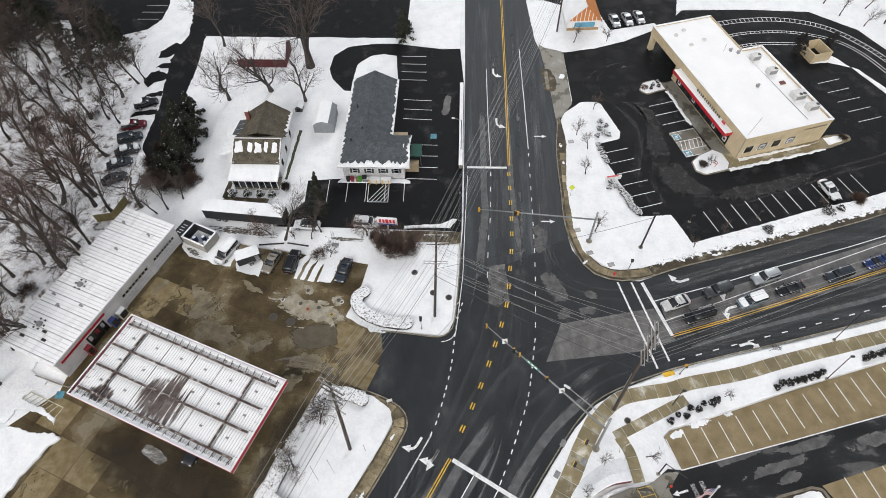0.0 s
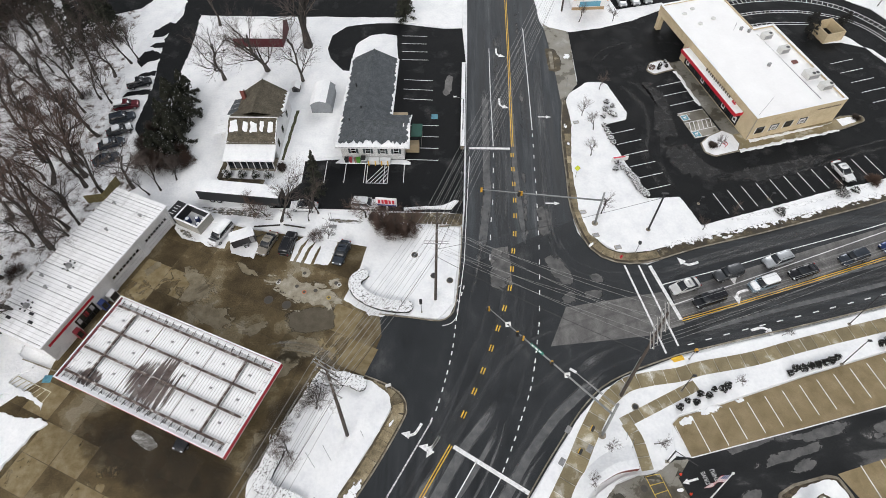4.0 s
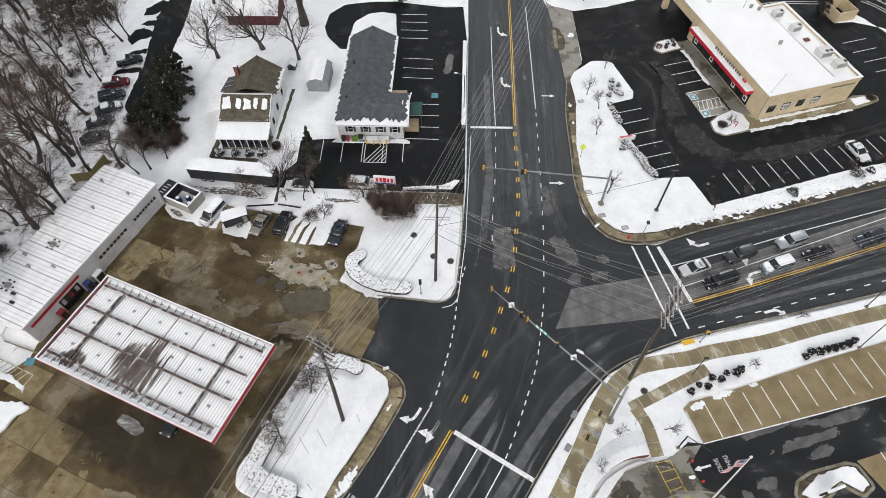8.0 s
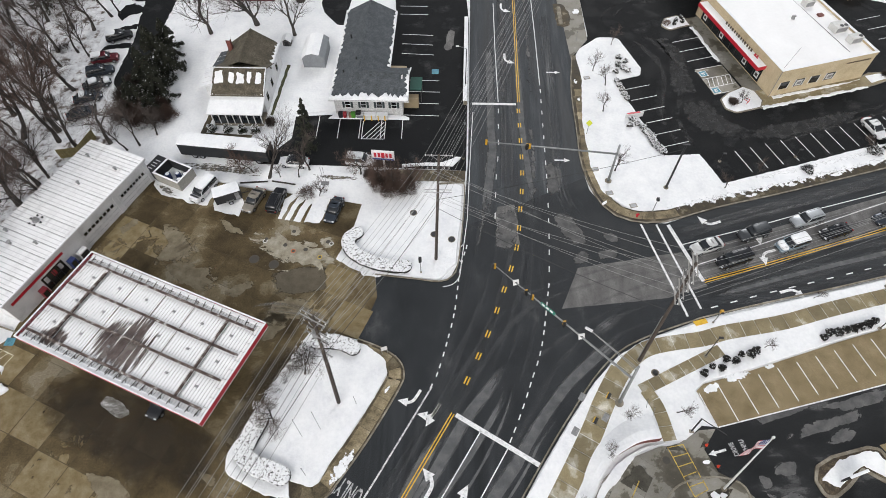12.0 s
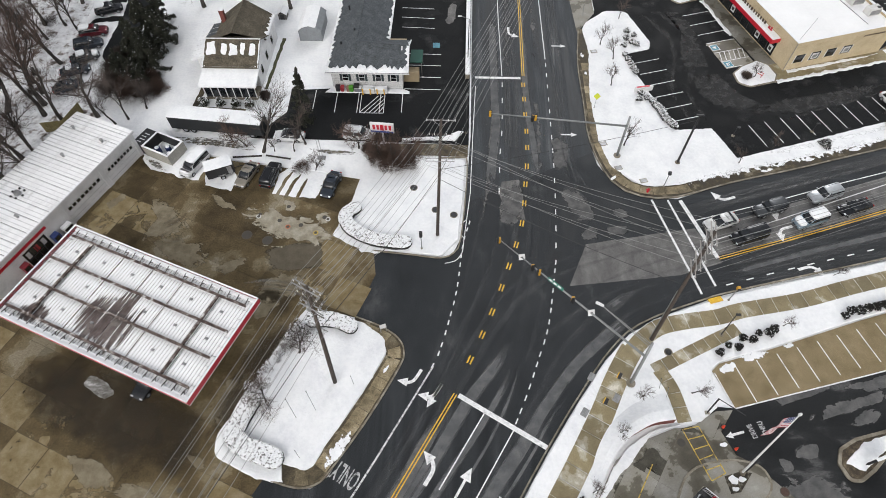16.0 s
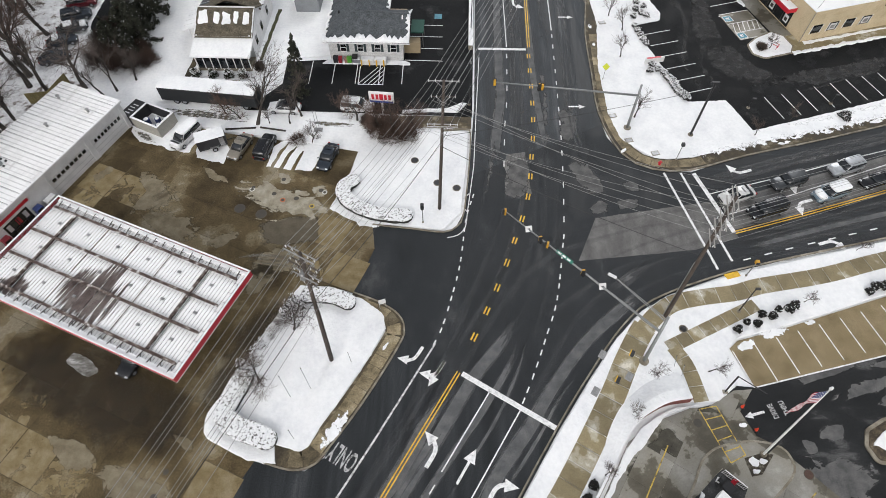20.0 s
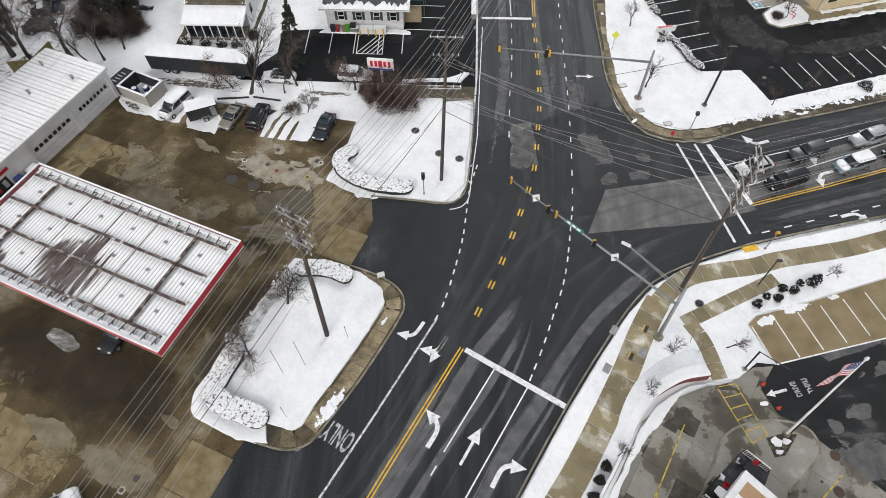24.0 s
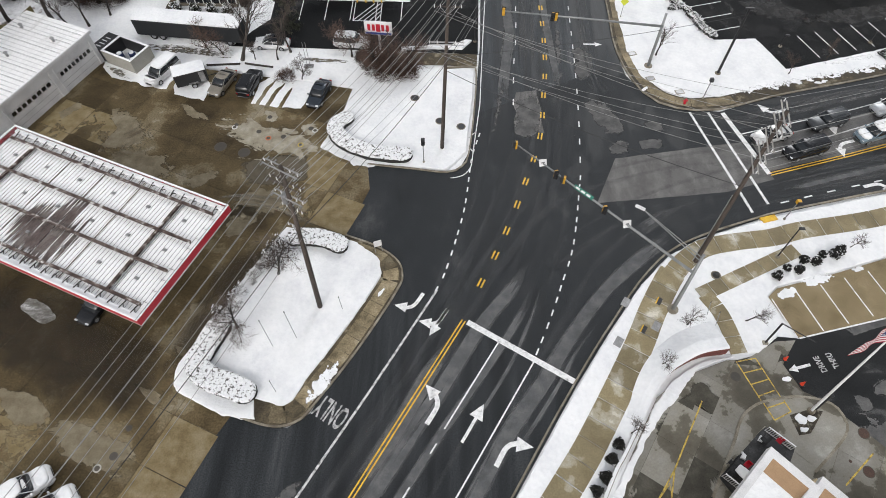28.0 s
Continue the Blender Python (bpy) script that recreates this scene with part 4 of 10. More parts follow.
stripe([(-2.75, 25.1), (-8.4, 14.5), (-13.1, 6.0), (-36, -36)], 0.2, road_south, PAINT_EDGE)
stripe([(3.05, 19.8), (-1.6, 11.8)], 0.14, road_south)
stripe([(6.2, 18.05), (-0.45, 6.5), (-20, -28)], 0.14, road_south)
dashes([(-2.2, 10.6), (-14, -10)], road_south, 1.0, 3.2)
dashes([(6.3, 74), (6.05, 64), (5.6, 58), (5.25, 49)], road_north, 1.1, 2.6)
dashes([(1.3, 46), (0.4, 42), (-0.25, 35.4), (-1.15, 30.8), (-2.1, 27), (-2.9, 25)], junction, 0.65, 0.75, 0.16)
dashes([(9.65, 74), (9.65, 60), (9.0, 52), (8.15, 45.2), (5.85, 37.4), (4.35, 33), (2.95, 29.4), (0.6, 24)], junction, 1.0, 2.5, 0.17, PAINT_Y, 0.19)
dashes([(13.6, 79), (13.4, 60.8), (13.2, 53.2), (12.85, 46.3), (12.4, 40)], junction, 0.9, 1.9)
dashes([(12.4, 40), (10.9, 31.1), (9.25, 26), (7.8, 22), (6.3, 18.4)], junction, 0.7, 0.75, 0.15)
dashes([(33.3, 36.9), (41.2, 39.3), (53.2, 42.7), (66, 46.4), (100, 56)], road_east, 1.0, 1.9, 0.16)
stripe([(32.3, 43.3), (40.4, 46.4), (70.5, 58.3), (130, 80)], 0.14, road_east)
stripe([(31.6, 46.9), (44, 50.8), (51.7, 53.5), (66.1, 58.1), (90, 66.5)], 0.14, road_east)


def arrow(x, y, turn, kind, parent, s=1.0, z=0.012):
    """A lane arrow: straight, bent to one side, or both."""
    bm = bmesh.new()
    head = lambda px, py, a: flat([Vector((px, py)) + Matrix.Rotation(radians(a), 2) @ Vector(q) * s for q in ((0, 0.45), (1.0, 0), (0, -0.45))], -0.003, z + 0.005, bm=bm)  # noqa: E731
    if "s" in kind:
        flat(V([(-1.2 * s, 0.13), (0.6 * s, 0.13), (0.6 * s, -0.13), (-1.2 * s, -0.13)]), -0.005, z, bm=bm)
        head(0.5 * s, 0, 0)
    for k, d in (("l", 1), ("r", -1)):
        if k in kind:
            along(bend([(-1.2 * s, 0), (0.1 * s, 0.05 * d), (0.7 * s, 0.55 * d * s)], 0.3), 0.3 * s, -0.005, z, bm=bm)
            head(0.55 * s, 0.45 * d * s, 70 * d)
    ob = part("lane_arrow", bm, PAINT_W, parent)
    ob.matrix_basis = Matrix.Translation((x, y, 0)) @ Matrix.Rotation(radians(turn), 4, "Z")


arrow(7.4, 102.5, 270, "l", road_north, 1.3)
arrow(7.7, 87, 270, "l", road_north, 1.3)
arrow(16.0, 83.5, 0, "s", road_north, 0.9)
arrow(15.9, 62.5, 0, "s", road_north, 0.9)
arrow(-4.8, 23.4, 240, "r", road_south, 1.2)
arrow(-2.4, 21.8, 240, "rs", road_south, 1.2)
arrow(-2.3, 13.6, 61, "l", road_south, 1.4)
arrow(0.7, 12.2, 61, "s", road_south, 1.4)
arrow(3.5, 10.4, 61, "r", road_south, 1.4)
arrow(36.4, 50.6, 199, "r", road_east, 1.3)
arrow(43.0, 49.2, 199, "ls", road_east, 1.3)
arrow(42.8, 45.8, 199, "l", road_east, 1.3)
arrow(44.4, 39.9, 17, "r", road_east, 1.3)


def bays(p, q, d, count, parent, width=0.12, first=0, base=-0.03):
    """Parking lines, evenly from p to q, each reaching d from its start."""
    p, q, d = Vector(p), Vector(q), Vector(d)
    ob = None
    for i in range(first, count):
        a = p.lerp(q, i / (count - 1))
        m = Matrix.Translation((a.x, a.y, base))
        if ob:
            twin(ob, m, parent)
        else:
            ob = part("bay_line", along([Vector((0, 0)), d], width, 0.001, 0.014), PAINT_W, parent)
            ob.matrix_basis = m


lot_ne = bpy.data.objects["parking_lot_north_east"]
lot_nw = bpy.data.objects["parking_lot_north_west"]
bays((28.0, 79.2), (32.0, 65.7), (4.6, 1.4), 6, lot_ne)
bays((43.4, 65.2), (72.2, 74.4), (1.6, -4.3), 12, lot_ne)
bays((38.8, 92.5), (41.2, 84.3), (5.0, 1.6), 4, lot_ne)
bays((-12.7, 108.2), (-12.2, 100.2), (5.4, -0.1), 4, lot_nw, base=-0.02)
bays((-11.3, 93.9), (-11.0, 88.2), (5.8, -0.3), 3, lot_nw, base=-0.02)
bays((-9.6, 80.9), (-9.4, 72.1), (5.8, -0.1), 4, lot_nw, base=-0.02)
bays((-23.4, 66.3), (-9.5, 66.6), (-0.1, 5.2), 5, lot_nw, base=-0.02)
bays((-76.6, 121.6), (-75.8, 136), (5.2, 0.0), 6, lot_w, base=-0.025)
bays((-89.4, 117.6), (-93.6, 124.2), (1.8, 2.0), 4, lot_w, base=-0.025)
bays((29.2, 25.25), (101.2, 49.35), (1.3, -4.1), 29, stalls, base=0.01)
bays((51.5, 20.8), (90, 32), (1.3, -4.6), 15, stalls_b, base=0.01)
bays((75, 100), (79, 88.5), (5.0, 1.6), 5, lot_ne)
stripe([(30.6, 21.2), (46.1, 25.4), (60.4, 29.4), (107, 43.4)], 0.14, stalls, z=0.03)


# dry streaks that traffic leaves along its way
FINE = film_paint("fine_streak_film", [(0.36, grey(0.085, -0.03)), (0.5, grey(0.115, -0.02)), (0.64, grey(0.155))], 0.30, 0.68, 0.22, 1.0, (4.0, 0.03, 1), 0.7)
for i, (line, w) in enumerate((([(32, 38.6), (46, 42.8), (66, 49.2), (110, 63.5)], 3.8), ([(30, 48.0), (40, 51.8), (55, 56.8), (90, 68.6)], 3.0), ([(34, 36.6), (46, 39.6), (66, 45.0), (100, 54.8)], 2.2), ([(7.6, 112), (7.6, 88), (7.6, 70), (7.2, 56)], 3.4), ([(15.6, 104), (15.4, 80), (15.4, 60), (16.6, 52)], 2.4))):
    track("dry_streaks", line, w, 0.0100 + 0.0001 * i, FINE, (0, 0.7, 1.0, 0.8, 0.9, 1.0, 0.6, 0), "thin pale streaks drying along the lane")
DRY_SHEEN = film_paint("dry_lot_film", [(0.36, grey(0.03)), (0.5, grey(0.05)), (0.64, grey(0.085))], 0.30, 0.72, 0.10, 0.8, (1, 0.4, 1), 0.6, distort=1.2)
WHEELS = (0.0, 0.85, 1.0, 0.6, 0.25, 0.6, 1.0, 0.85, 0.0)
for i, line in enumerate((
            [(-21, -17), (-3.0, 14.5), (3, 26), (8, 42), (8.5, 60)],
            [(-18.5, -18), (0.6, 13.4), (7, 26), (10.8, 42), (11.5, 62), (11.6, 90), (11.6, 125)],
            [(-16, -19), (3.4, 11.2), (10.0, 22), (14.6, 29), (22, 34.5), (33, 38.2), (52, 43.5), (90, 54)],
            [(4.0, 125), (4.0, 90), (4.2, 60), (3.4, 45), (0.8, 33), (-3.4, 22), (-10.2, 9.2), (-28, -24)]), 0):
    track("salt_streaks", line, 3.3, 0.0058 + 0.0004 * i, STREAK, WHEELS, "pale dry salt streaks on the dark asphalt")
for i, line in enumerate((
            [(7.6, 125), (7.8, 90), (7.8, 60), (6.6, 46), (3.2, 34), (-1.2, 24.5), (-7.0, 11.8), (-26, -24)],
            [(120, 76), (70, 57), (46, 48.6), (32, 44.2), (20, 41.6), (8, 36), (0, 24), (-6, 13)],
            [(120, 72.5), (60, 51), (40, 44.3), (30, 41), (18, 36), (7, 28)],
            [(34, 40), (60, 47.5), (100, 59)],
            [(120, 80), (66, 59.5), (44, 51.5), (32, 48.6), (22, 48.5), (16, 54), (15.6, 70), (15.2, 100)]), 4):
    track("salt_streaks", line, 3.3, 0.0058 + 0.0004 * i, STREAK, WHEELS, "pale dry salt streaks on the dark asphalt")
for i, line in enumerate(([(11.5, 73), (11.4, 60), (11.1, 53)], [(4.7, 73), (4.1, 56), (2.6, 44)], [(7.4, 110), (7.3, 88), (7.2, 72)], [(12.0, 120), (12.0, 98), (11.8, 76)])):
    track("salt_streaks", line, 1.3, 0.0095 + 0.0003 * i, DRY_ROAD, (0, 0.5, 0.75, 0.5, 0), "long pale dry wedge along the lane")
BAND = film_paint("dry_band_film", [(0.36, grey(0.095, -0.02)), (0.5, grey(0.125, -0.02)), (0.64, grey(0.16))], 0.55, 0.60, 0.30, 1.0, (2.2, 0.06, 1), 0.85, distort=0.3)
for i, (line, w) in enumerate((
            ([(-14, -18), (-2.2, 1.4), (1.0, 6.6), (4.0, 12.0), (6.8, 16.0), (9.1, 19.8), (12.1, 24.0), (14.8, 27.0), (18.6, 30.4), (21.6, 32.4)], 1.7),
            ([(-18, -12), (-5.5, 9.3), (-2.0, 15.2), (1.4, 21.2), (4.4, 25.2), (6.4, 28.4)], 1.7),
            ([(-16, -12.5), (-4.4, 7.2), (-1.0, 12.7), (2.4, 17.9), (5.1, 22.5), (6.2, 25)], 1.0),
            ([(-1.5, 8.5), (2.4, 14.8), (4.2, 18.0), (6.2, 22.6), (7.1, 26)], 0.5),
            ([(3.6, 9.0), (7.8, 15.2), (10.0, 19.0), (12.6, 22.4)], 0.5),
            ([(-9.0, 5.6), (-5.7, 11.6), (-3.1, 16.7), (-1.2, 20.0)], 1.9),
            ([(9.9, 96), (10.0, 70.6), (10.5, 62), (10.9, 53.2)], 1.3),
            ([(4.9, 92), (5.0, 70.4), (5.2, 64.0), (4.4, 56.9), (3.9, 51)], 1.7),
            ([(16.6, 31.6), (19.6, 34.2), (22.4, 35.8)], 1.8),
            ([(34, 41.8), (46, 45.4), (70, 52.6), (110, 65)], 0.7),
            ([(34, 38.6), (46, 42.4), (70, 49.2), (110, 61)], 1.0))):
    track("dry_bands", line, w, 0.0106 + 0.0001 * i, BAND, (0, 0.7, 1.0, 0.9, 1.0, 0.7, 0) if w > 1.2 else (0, 0.8, 1.0, 0.8, 0), "long pale dried band along the wheel tracks")
for i, (line, w) in enumerate((([(37, 63), (34.5, 72), (36.5, 80), (36, 88), (31, 97)], 4.6), ([(46, 66), (56, 70), (72, 76), (90, 82)], 2.6), ([(26, 96), (30, 103), (40, 108)], 3.0))):
    track("salt_streaks", line, w, -0.026 + 0.0004 * i, DRY_SHEEN, WHEELS, "faint dry tyre tracks on the lot")
for pts in ([(35.2, 75.2), (37.8, 76.4), (41.0, 75.4), (42.8, 69.7), (38.5, 69.8)], [(44.5, 60.9), (46.0, 63.6), (48.6, 62.6), (47.2, 61.2)]):
    patch("dry_patch", pts, -0.0238, DRY_SHEEN, 0, None, "grey dry patch on the lot", "road")
for pts in (
            [(13.4, 51.7), (15.2, 53.0), (17.0, 51.1), (18.6, 46.8), (16.9, 45.7), (15.2, 46.6), (14.3, 49.0)],
            [(20.0, 48.5), (21.7, 49.0), (23.4, 47.4), (22.5, 46.7), (21.0, 47.3)],
            [(18.9, 45.3), (20.6, 45.8), (22.6, 45.8), (22.4, 44.4), (19.6, 43.9)],
            [(15.3, 44.3), (17.4, 45.6), (18.9, 45.2), (18.4, 43.3), (16.0, 43.0)],
            [(5.5, 52.2), (8.8, 53.2), (8.3, 46.0), (5.6, 45.0), (5.0, 46.4)]):
    patch("dry_patch", pts, 0.0092, DRY_ROAD, 0, None, "pale dry patch in the wet asphalt", "road")
for pts in (
            [(12.9, 62.0), (15.8, 62.5), (15.2, 55.0), (13.2, 54.5)],
            [(-15.4, 6.0), (-12.5, 7.8), (-15.0, 1.5), (-17.5, 1.0)],
            [(52, 25.4), (64, 29.0), (63.0, 26.8), (53, 23.6)]):
    patch("dry_patch", pts, 0.0092, DRY_ROAD, 0, None, "pale dry patch in the wet asphalt", "road")

DRY_LANE = film_paint("dry_lane_film", [(0.36, grey(0.085)), (0.5, grey(0.115, 0.01)), (0.64, grey(0.145, 0.02))], 0.62, 0.76, 0.07, 0.6, (0.7, 1.5, 1), 0.85, distort=0.9)
for pts in ([(35.3, 17.0), (36.7, 17.8), (38.2, 17.6), (38.0, 16.0), (36.9, 15.7), (35.4, 16.2)],
            [(33.6, 16.1), (34.9, 15.8), (35.1, 14.8), (34.0, 14.5)],
            [(33.8, 14.6), (35.2, 14.1), (37.0, 14.7), (38.9, 14.0), (40.5, 13.6), (39.3, 10.8), (37.7, 10.4), (34.6, 9.6), (32.0, 10.4), (31.9, 12.3)],
            [(38.6, 20.8), (41.7, 22.3), (45.8, 23.3), (48.0, 24.1), (47.6, 22.9), (44.7, 21.6), (41.2, 20.5), (38.8, 19.8)],
            [(42.0, 19.7), (43.7, 21.1), (45.8, 21.8), (46.1, 20.7), (43.2, 19.3)],
            [(34.4, 22.1), (37.2, 23.4), (40.5, 24.2), (42.5, 24.9), (41.8, 23.6), (38.2, 22.4), (34.7, 21.2)],
            [(42.5, 23.8), (45.8, 25.0), (48.8, 26.0), (52.0, 26.8), (51.4, 25.0), (47.9, 24.0), (44.0, 23.2)]):
    patch("dry_patch", pts, 0.0095, DRY_LANE, 17, None, "pale dry patch in the wet asphalt", "road", rings=LOOSE)

# pale colour for drying asphalt and for the sheen on the wet lot
DRY_SHEEN = film_paint("dry_lot_film", [(0.36, grey(0.026)), (0.5, grey(0.038)), (0.64, grey(0.052))], 0.55, 0.72, 0.05, 0.5, (1.6, 0.6, 1), 0.85, distort=1.2)
for pts, a in (([(35.4, 94.5), (37.3, 90.5), (37.0, 85.9), (36.2, 81.5), (36.8, 77.0), (40.2, 78.0), (40.2, 83.7), (40.0, 89.8), (38.2, 94.1)], 95),
               ([(36.4, 77.0), (37.6, 72.0), (40.7, 68.8), (44.5, 67.7), (47.3, 69.6), (43.8, 72.4), (41.2, 77.5)], 120),
               ([(44.5, 67.9), (52.3, 68.2), (58.5, 70.5), (66.0, 73.5), (65.2, 75.2), (57.7, 73.0), (48.5, 70.6)], 17)):
    patch("dry_patch", pts, -0.0285, DRY_SHEEN, a, None, "paler drying patch with the asphalt's sheen painted in", "parking lot", rings=LOOSE)

# leftover snow on walks and by the kerbs
for i, (x, y, r, a, k) in enumerate(((-12.4, 15.5, 2.6, 60, 0.34), (-8.1, 24.6, 0.8, 60, 0.3), (21.6, 54.0, 0.9, 40, 0.4), (19.9, 76.5, 0.7, 90, 0.5), (19.8, 81.0, 0.8, 90, 0.5), (43.5, 56.0, 1.2, 18, 0.3), (57.5, 60.5, 1.4, 18, 0.3), (36.5, 53.7, 0.9, 18, 0.3), (50.0, 58.1, 1.0, 18, 0.3), (21.8, 101.3, 1.3, 70, 0.6), (34.2, 27.5, 2.4, 16, 0.28), (30.9, 25.9, 1.6, 25, 0.4), (28.35, 17.2, 0.55, 10, 0.6), (38.6, 28.9, 0.9, 17, 0.4))):
    d, n = Vector((math.cos(radians(a)), math.sin(radians(a)))) * r, Vector((-math.sin(radians(a)), math.cos(radians(a)))) * r * k
    c = Vector((x, y))
    pts = [c + d * math.cos(q) + n * math.sin(q) for q in (0, 0.8, 1.6, 2.4, 3.2, 4.0, 4.8, 5.5)]
    patch("snow_patch", [tuple(p) for p in pts], 0.172 if abs(x - 35) > 8 else 0.036, THIN_SNOW, 0, None, "thin ragged patch of leftover snow", "snow")

for line, w in (([(29.5, 52.9), (38, 55.2), (47, 57.8), (55, 60.2), (68.5, 64.4), (76, 67.0), (110, 78.6)], 1.9), ([(42, 58.4), (52, 61.4), (62, 64.6), (76, 69.4)], 1.3)):
    track("snow_edge", line, w, 0.178, THIN_SNOW, (0, 0.5, 0.75, 0.5, 0), "ragged strip of old snow along the walk", "snow")

# ---- builders: trees, shrubs, vehicles ----
def bare_tree(name, seed, h, spread, label, twig=None, lean=0.0, levels=5, low=0.28, girth=1.0):
    """A leafless tree: a tapered trunk and limbs, and a crown of fine twigs."""
    rnd = random.Random(seed)
    tv, tf, cv, cf = [], [], [], []

    def limb(p, d, length, r, depth):
        verts, faces = (tv, tf) if depth < (1 if levels < 5 else 2) else (cv, cf)
        side = d.orthogonal().normalized()
        other = d.cross(side)
        if depth >= levels:
            # a fine twig: one slender spike
            i0, rr = len(verts), max(0.006, r * 0.8)
            tip = p + d * length + Vector((0, 0, length * 0.12))
            verts.extend((p + side * rr, p - side * rr * 0.5 + other * rr * 0.87, p - side * rr * 0.5 - other * rr * 0.87, tip))
            faces.extend(((i0, i0 + 1, i0 + 3), (i0 + 1, i0 + 2, i0 + 3), (i0 + 2, i0, i0 + 3)))
            return
        seg = 7 if depth == 0 else (4 if depth < 2 else 3)
        steps = (5, 3, 3, 3, 2, 2, 2)[depth]
        base = None
        up = 0.10 if depth else 0.25
        q = p.copy()
        for s in range(steps + 1):
            k = s / steps
            rr = r * (1 - k * (0.55 if depth == 0 else 0.7)) + 0.004
            if depth == 0 and s == 0:
                rr *= 1.5
            side = d.orthogonal().normalized()
            other = d.cross(side)
            i0 = len(verts)
            for j in range(seg):
                a = 2 * math.pi * j / seg
                verts.append(q + side * math.cos(a) * rr + other * math.sin(a) * rr)
            if base is not None:
                for j in range(seg):
                    j2 = (j + 1) % seg
                    faces.append((base + j, base + j2, i0 + j2, i0 + j))
            base = i0
            if depth < levels and (k >= low if depth == 0 else s >= 1):
                last = depth == levels - 1
                if s == steps and not last:
                    break
                for _ in range(1 if last else (rnd.choice((2, 2, 3)) if depth < 3 else rnd.choice((1, 2, 2)))):
                    ang = rnd.uniform(0, 2 * math.pi)
                    out = side * math.cos(ang) + other * math.sin(ang)
                    nd = (d + out * rnd.uniform(0.45, 1.0) * spread).normalized()
                    limb(q.copy(), nd, length * rnd.uniform(0.42, 0.68), rr * rnd.uniform(0.42, 0.62), depth + 1)
            if s == steps:
                break
            bendv = Vector((rnd.gauss(0, 0.19), rnd.gauss(0, 0.19), up * 0.5))
            d = (d + bendv).normalized()
            q = q + d * (length / steps)

    limb(Vector((0, 0, -0.1)), Vector((lean, lean * 0.4, 1)).normalized(), h * 0.72, h * 0.0185 * girth, 0)
    t = thing(name, label, "tree")
    raw("trunk", tv, tf, BARK, t)
    raw("crown", cv, cf, twig or TWIG, t)
    return t


def leaf_cloud(pts, rnd, size, flatness=0.7):
    """Small bent leaf clumps at the points."""
    verts, faces = [], []
    for p in pts:
        n = Vector((rnd.gauss(0, 1), rnd.gauss(0, 1), rnd.gauss(0, flatness))).normalized()
        a = n.orthogonal().normalized()
        a = Matrix.Rotation(rnd.uniform(0, 6.28), 3, n) @ a
        b = n.cross(a)
        s = size * rnd.uniform(0.6, 1.4)
        i = len(verts)
        verts += [p - a * s, p + b * s * 0.45 + n * s * 0.2, p + a * s, p - b * s * 0.45 + n * s * 0.15]
        faces += [(i, i + 1, i + 2), (i, i + 2, i + 3)]
    return verts, faces


def evergreen(name, seed, h, r, label, mat=None, count=2600, snowy=0.0, cone=True, group="", leaf=0.23):
    rnd = random.Random(seed)
    t = thing(name, label, "tree", group=group)
    part("trunk", tube((0, 0, -0.1), (0, 0, h * 0.9), h * 0.018, h * 0.004, 6), BARK, t)
    pts, caps = [], []
    arms = [(rnd.uniform(0.06, 1), rnd.uniform(0, 6.28)) for _ in range(int(h * 9))]
    for _ in range(count):
        k, a = rnd.choice(arms)
        reach = r * ((1 - k) ** 0.8 if cone else math.sqrt(max(0.02, 1 - (2 * k - 1) ** 2)))
        d = reach * math.sqrt(rnd.random())
        a += rnd.gauss(0, 0.10)
        p = Vector((math.cos(a) * d, math.sin(a) * d, h * k * 0.98 - d * 0.18 + rnd.gauss(0, 0.12)))
        p.z = max(p.z, 0.1)
        (caps if rnd.random() < snowy and d > reach * 0.4 else pts).append(p)
    raw("crown", *leaf_cloud(pts, rnd, leaf * (h / 9) ** 0.4), mat or NEEDLE, t)
    if caps:
        tagged(raw("snow", *leaf_cloud([p + Vector((0, 0, 0.08)) for p in caps], rnd, 0.11, 2.5), SNOW, t, "snow lying on the branches"), kind="stuff")
    return t


def bush(name, seed, r, h, label, mat=None, snow=0.0, count=500, twiggy=False, cat="shrub", group=""):
    rnd = random.Random(seed)
    t = thing(name, label, cat, group=group)
    pts = []
    for _ in range(count):
        a, z = rnd.uniform(0, 6.28), rnd.random()
        d = r * math.sqrt(rnd.random()) * math.sqrt(max(0.05, 1 - (z * 1.2 - 0.3) ** 2)) * (1 + 0.18 * math.sin(a * 3 + seed))
        pts.append(Vector((math.cos(a) * d, math.sin(a) * d, h * z)))
    if twiggy:
        verts, faces = [], []
        for p in pts:
            q = Vector((p.x * 0.25, p.y * 0.25, 0.0)).lerp(p, rnd.uniform(0.3, 0.7))
            e = p + Vector((rnd.gauss(0, 0.15), rnd.gauss(0, 0.15), 0.15))
            s = (e - q).orthogonal().normalized() * 0.014
            i = len(verts)
            verts += [q - s, q + s, e]
            faces.append((i, i + 1, i + 2))
            w = (e - q).cross(s).normalized() * 0.014
            verts += [q - w, q + w, e]
            faces.append((i + 3, i + 4, i + 5))
        raw("twig_mass", verts, faces, mat or TWIG, t)
    else:
        raw("leaves", *leaf_cloud(pts, rnd, 0.13), mat or SHRUB, t)
    if snow:
        top = [Vector((p.x, p.y, h * (0.72 + 0.3 * rnd.random()))) for p in pts if rnd.random() < snow]
        tagged(raw("snow", *leaf_cloud(top, rnd, 0.13, 3.0), SNOW, t, "snow on top"), kind="stuff")
    return t


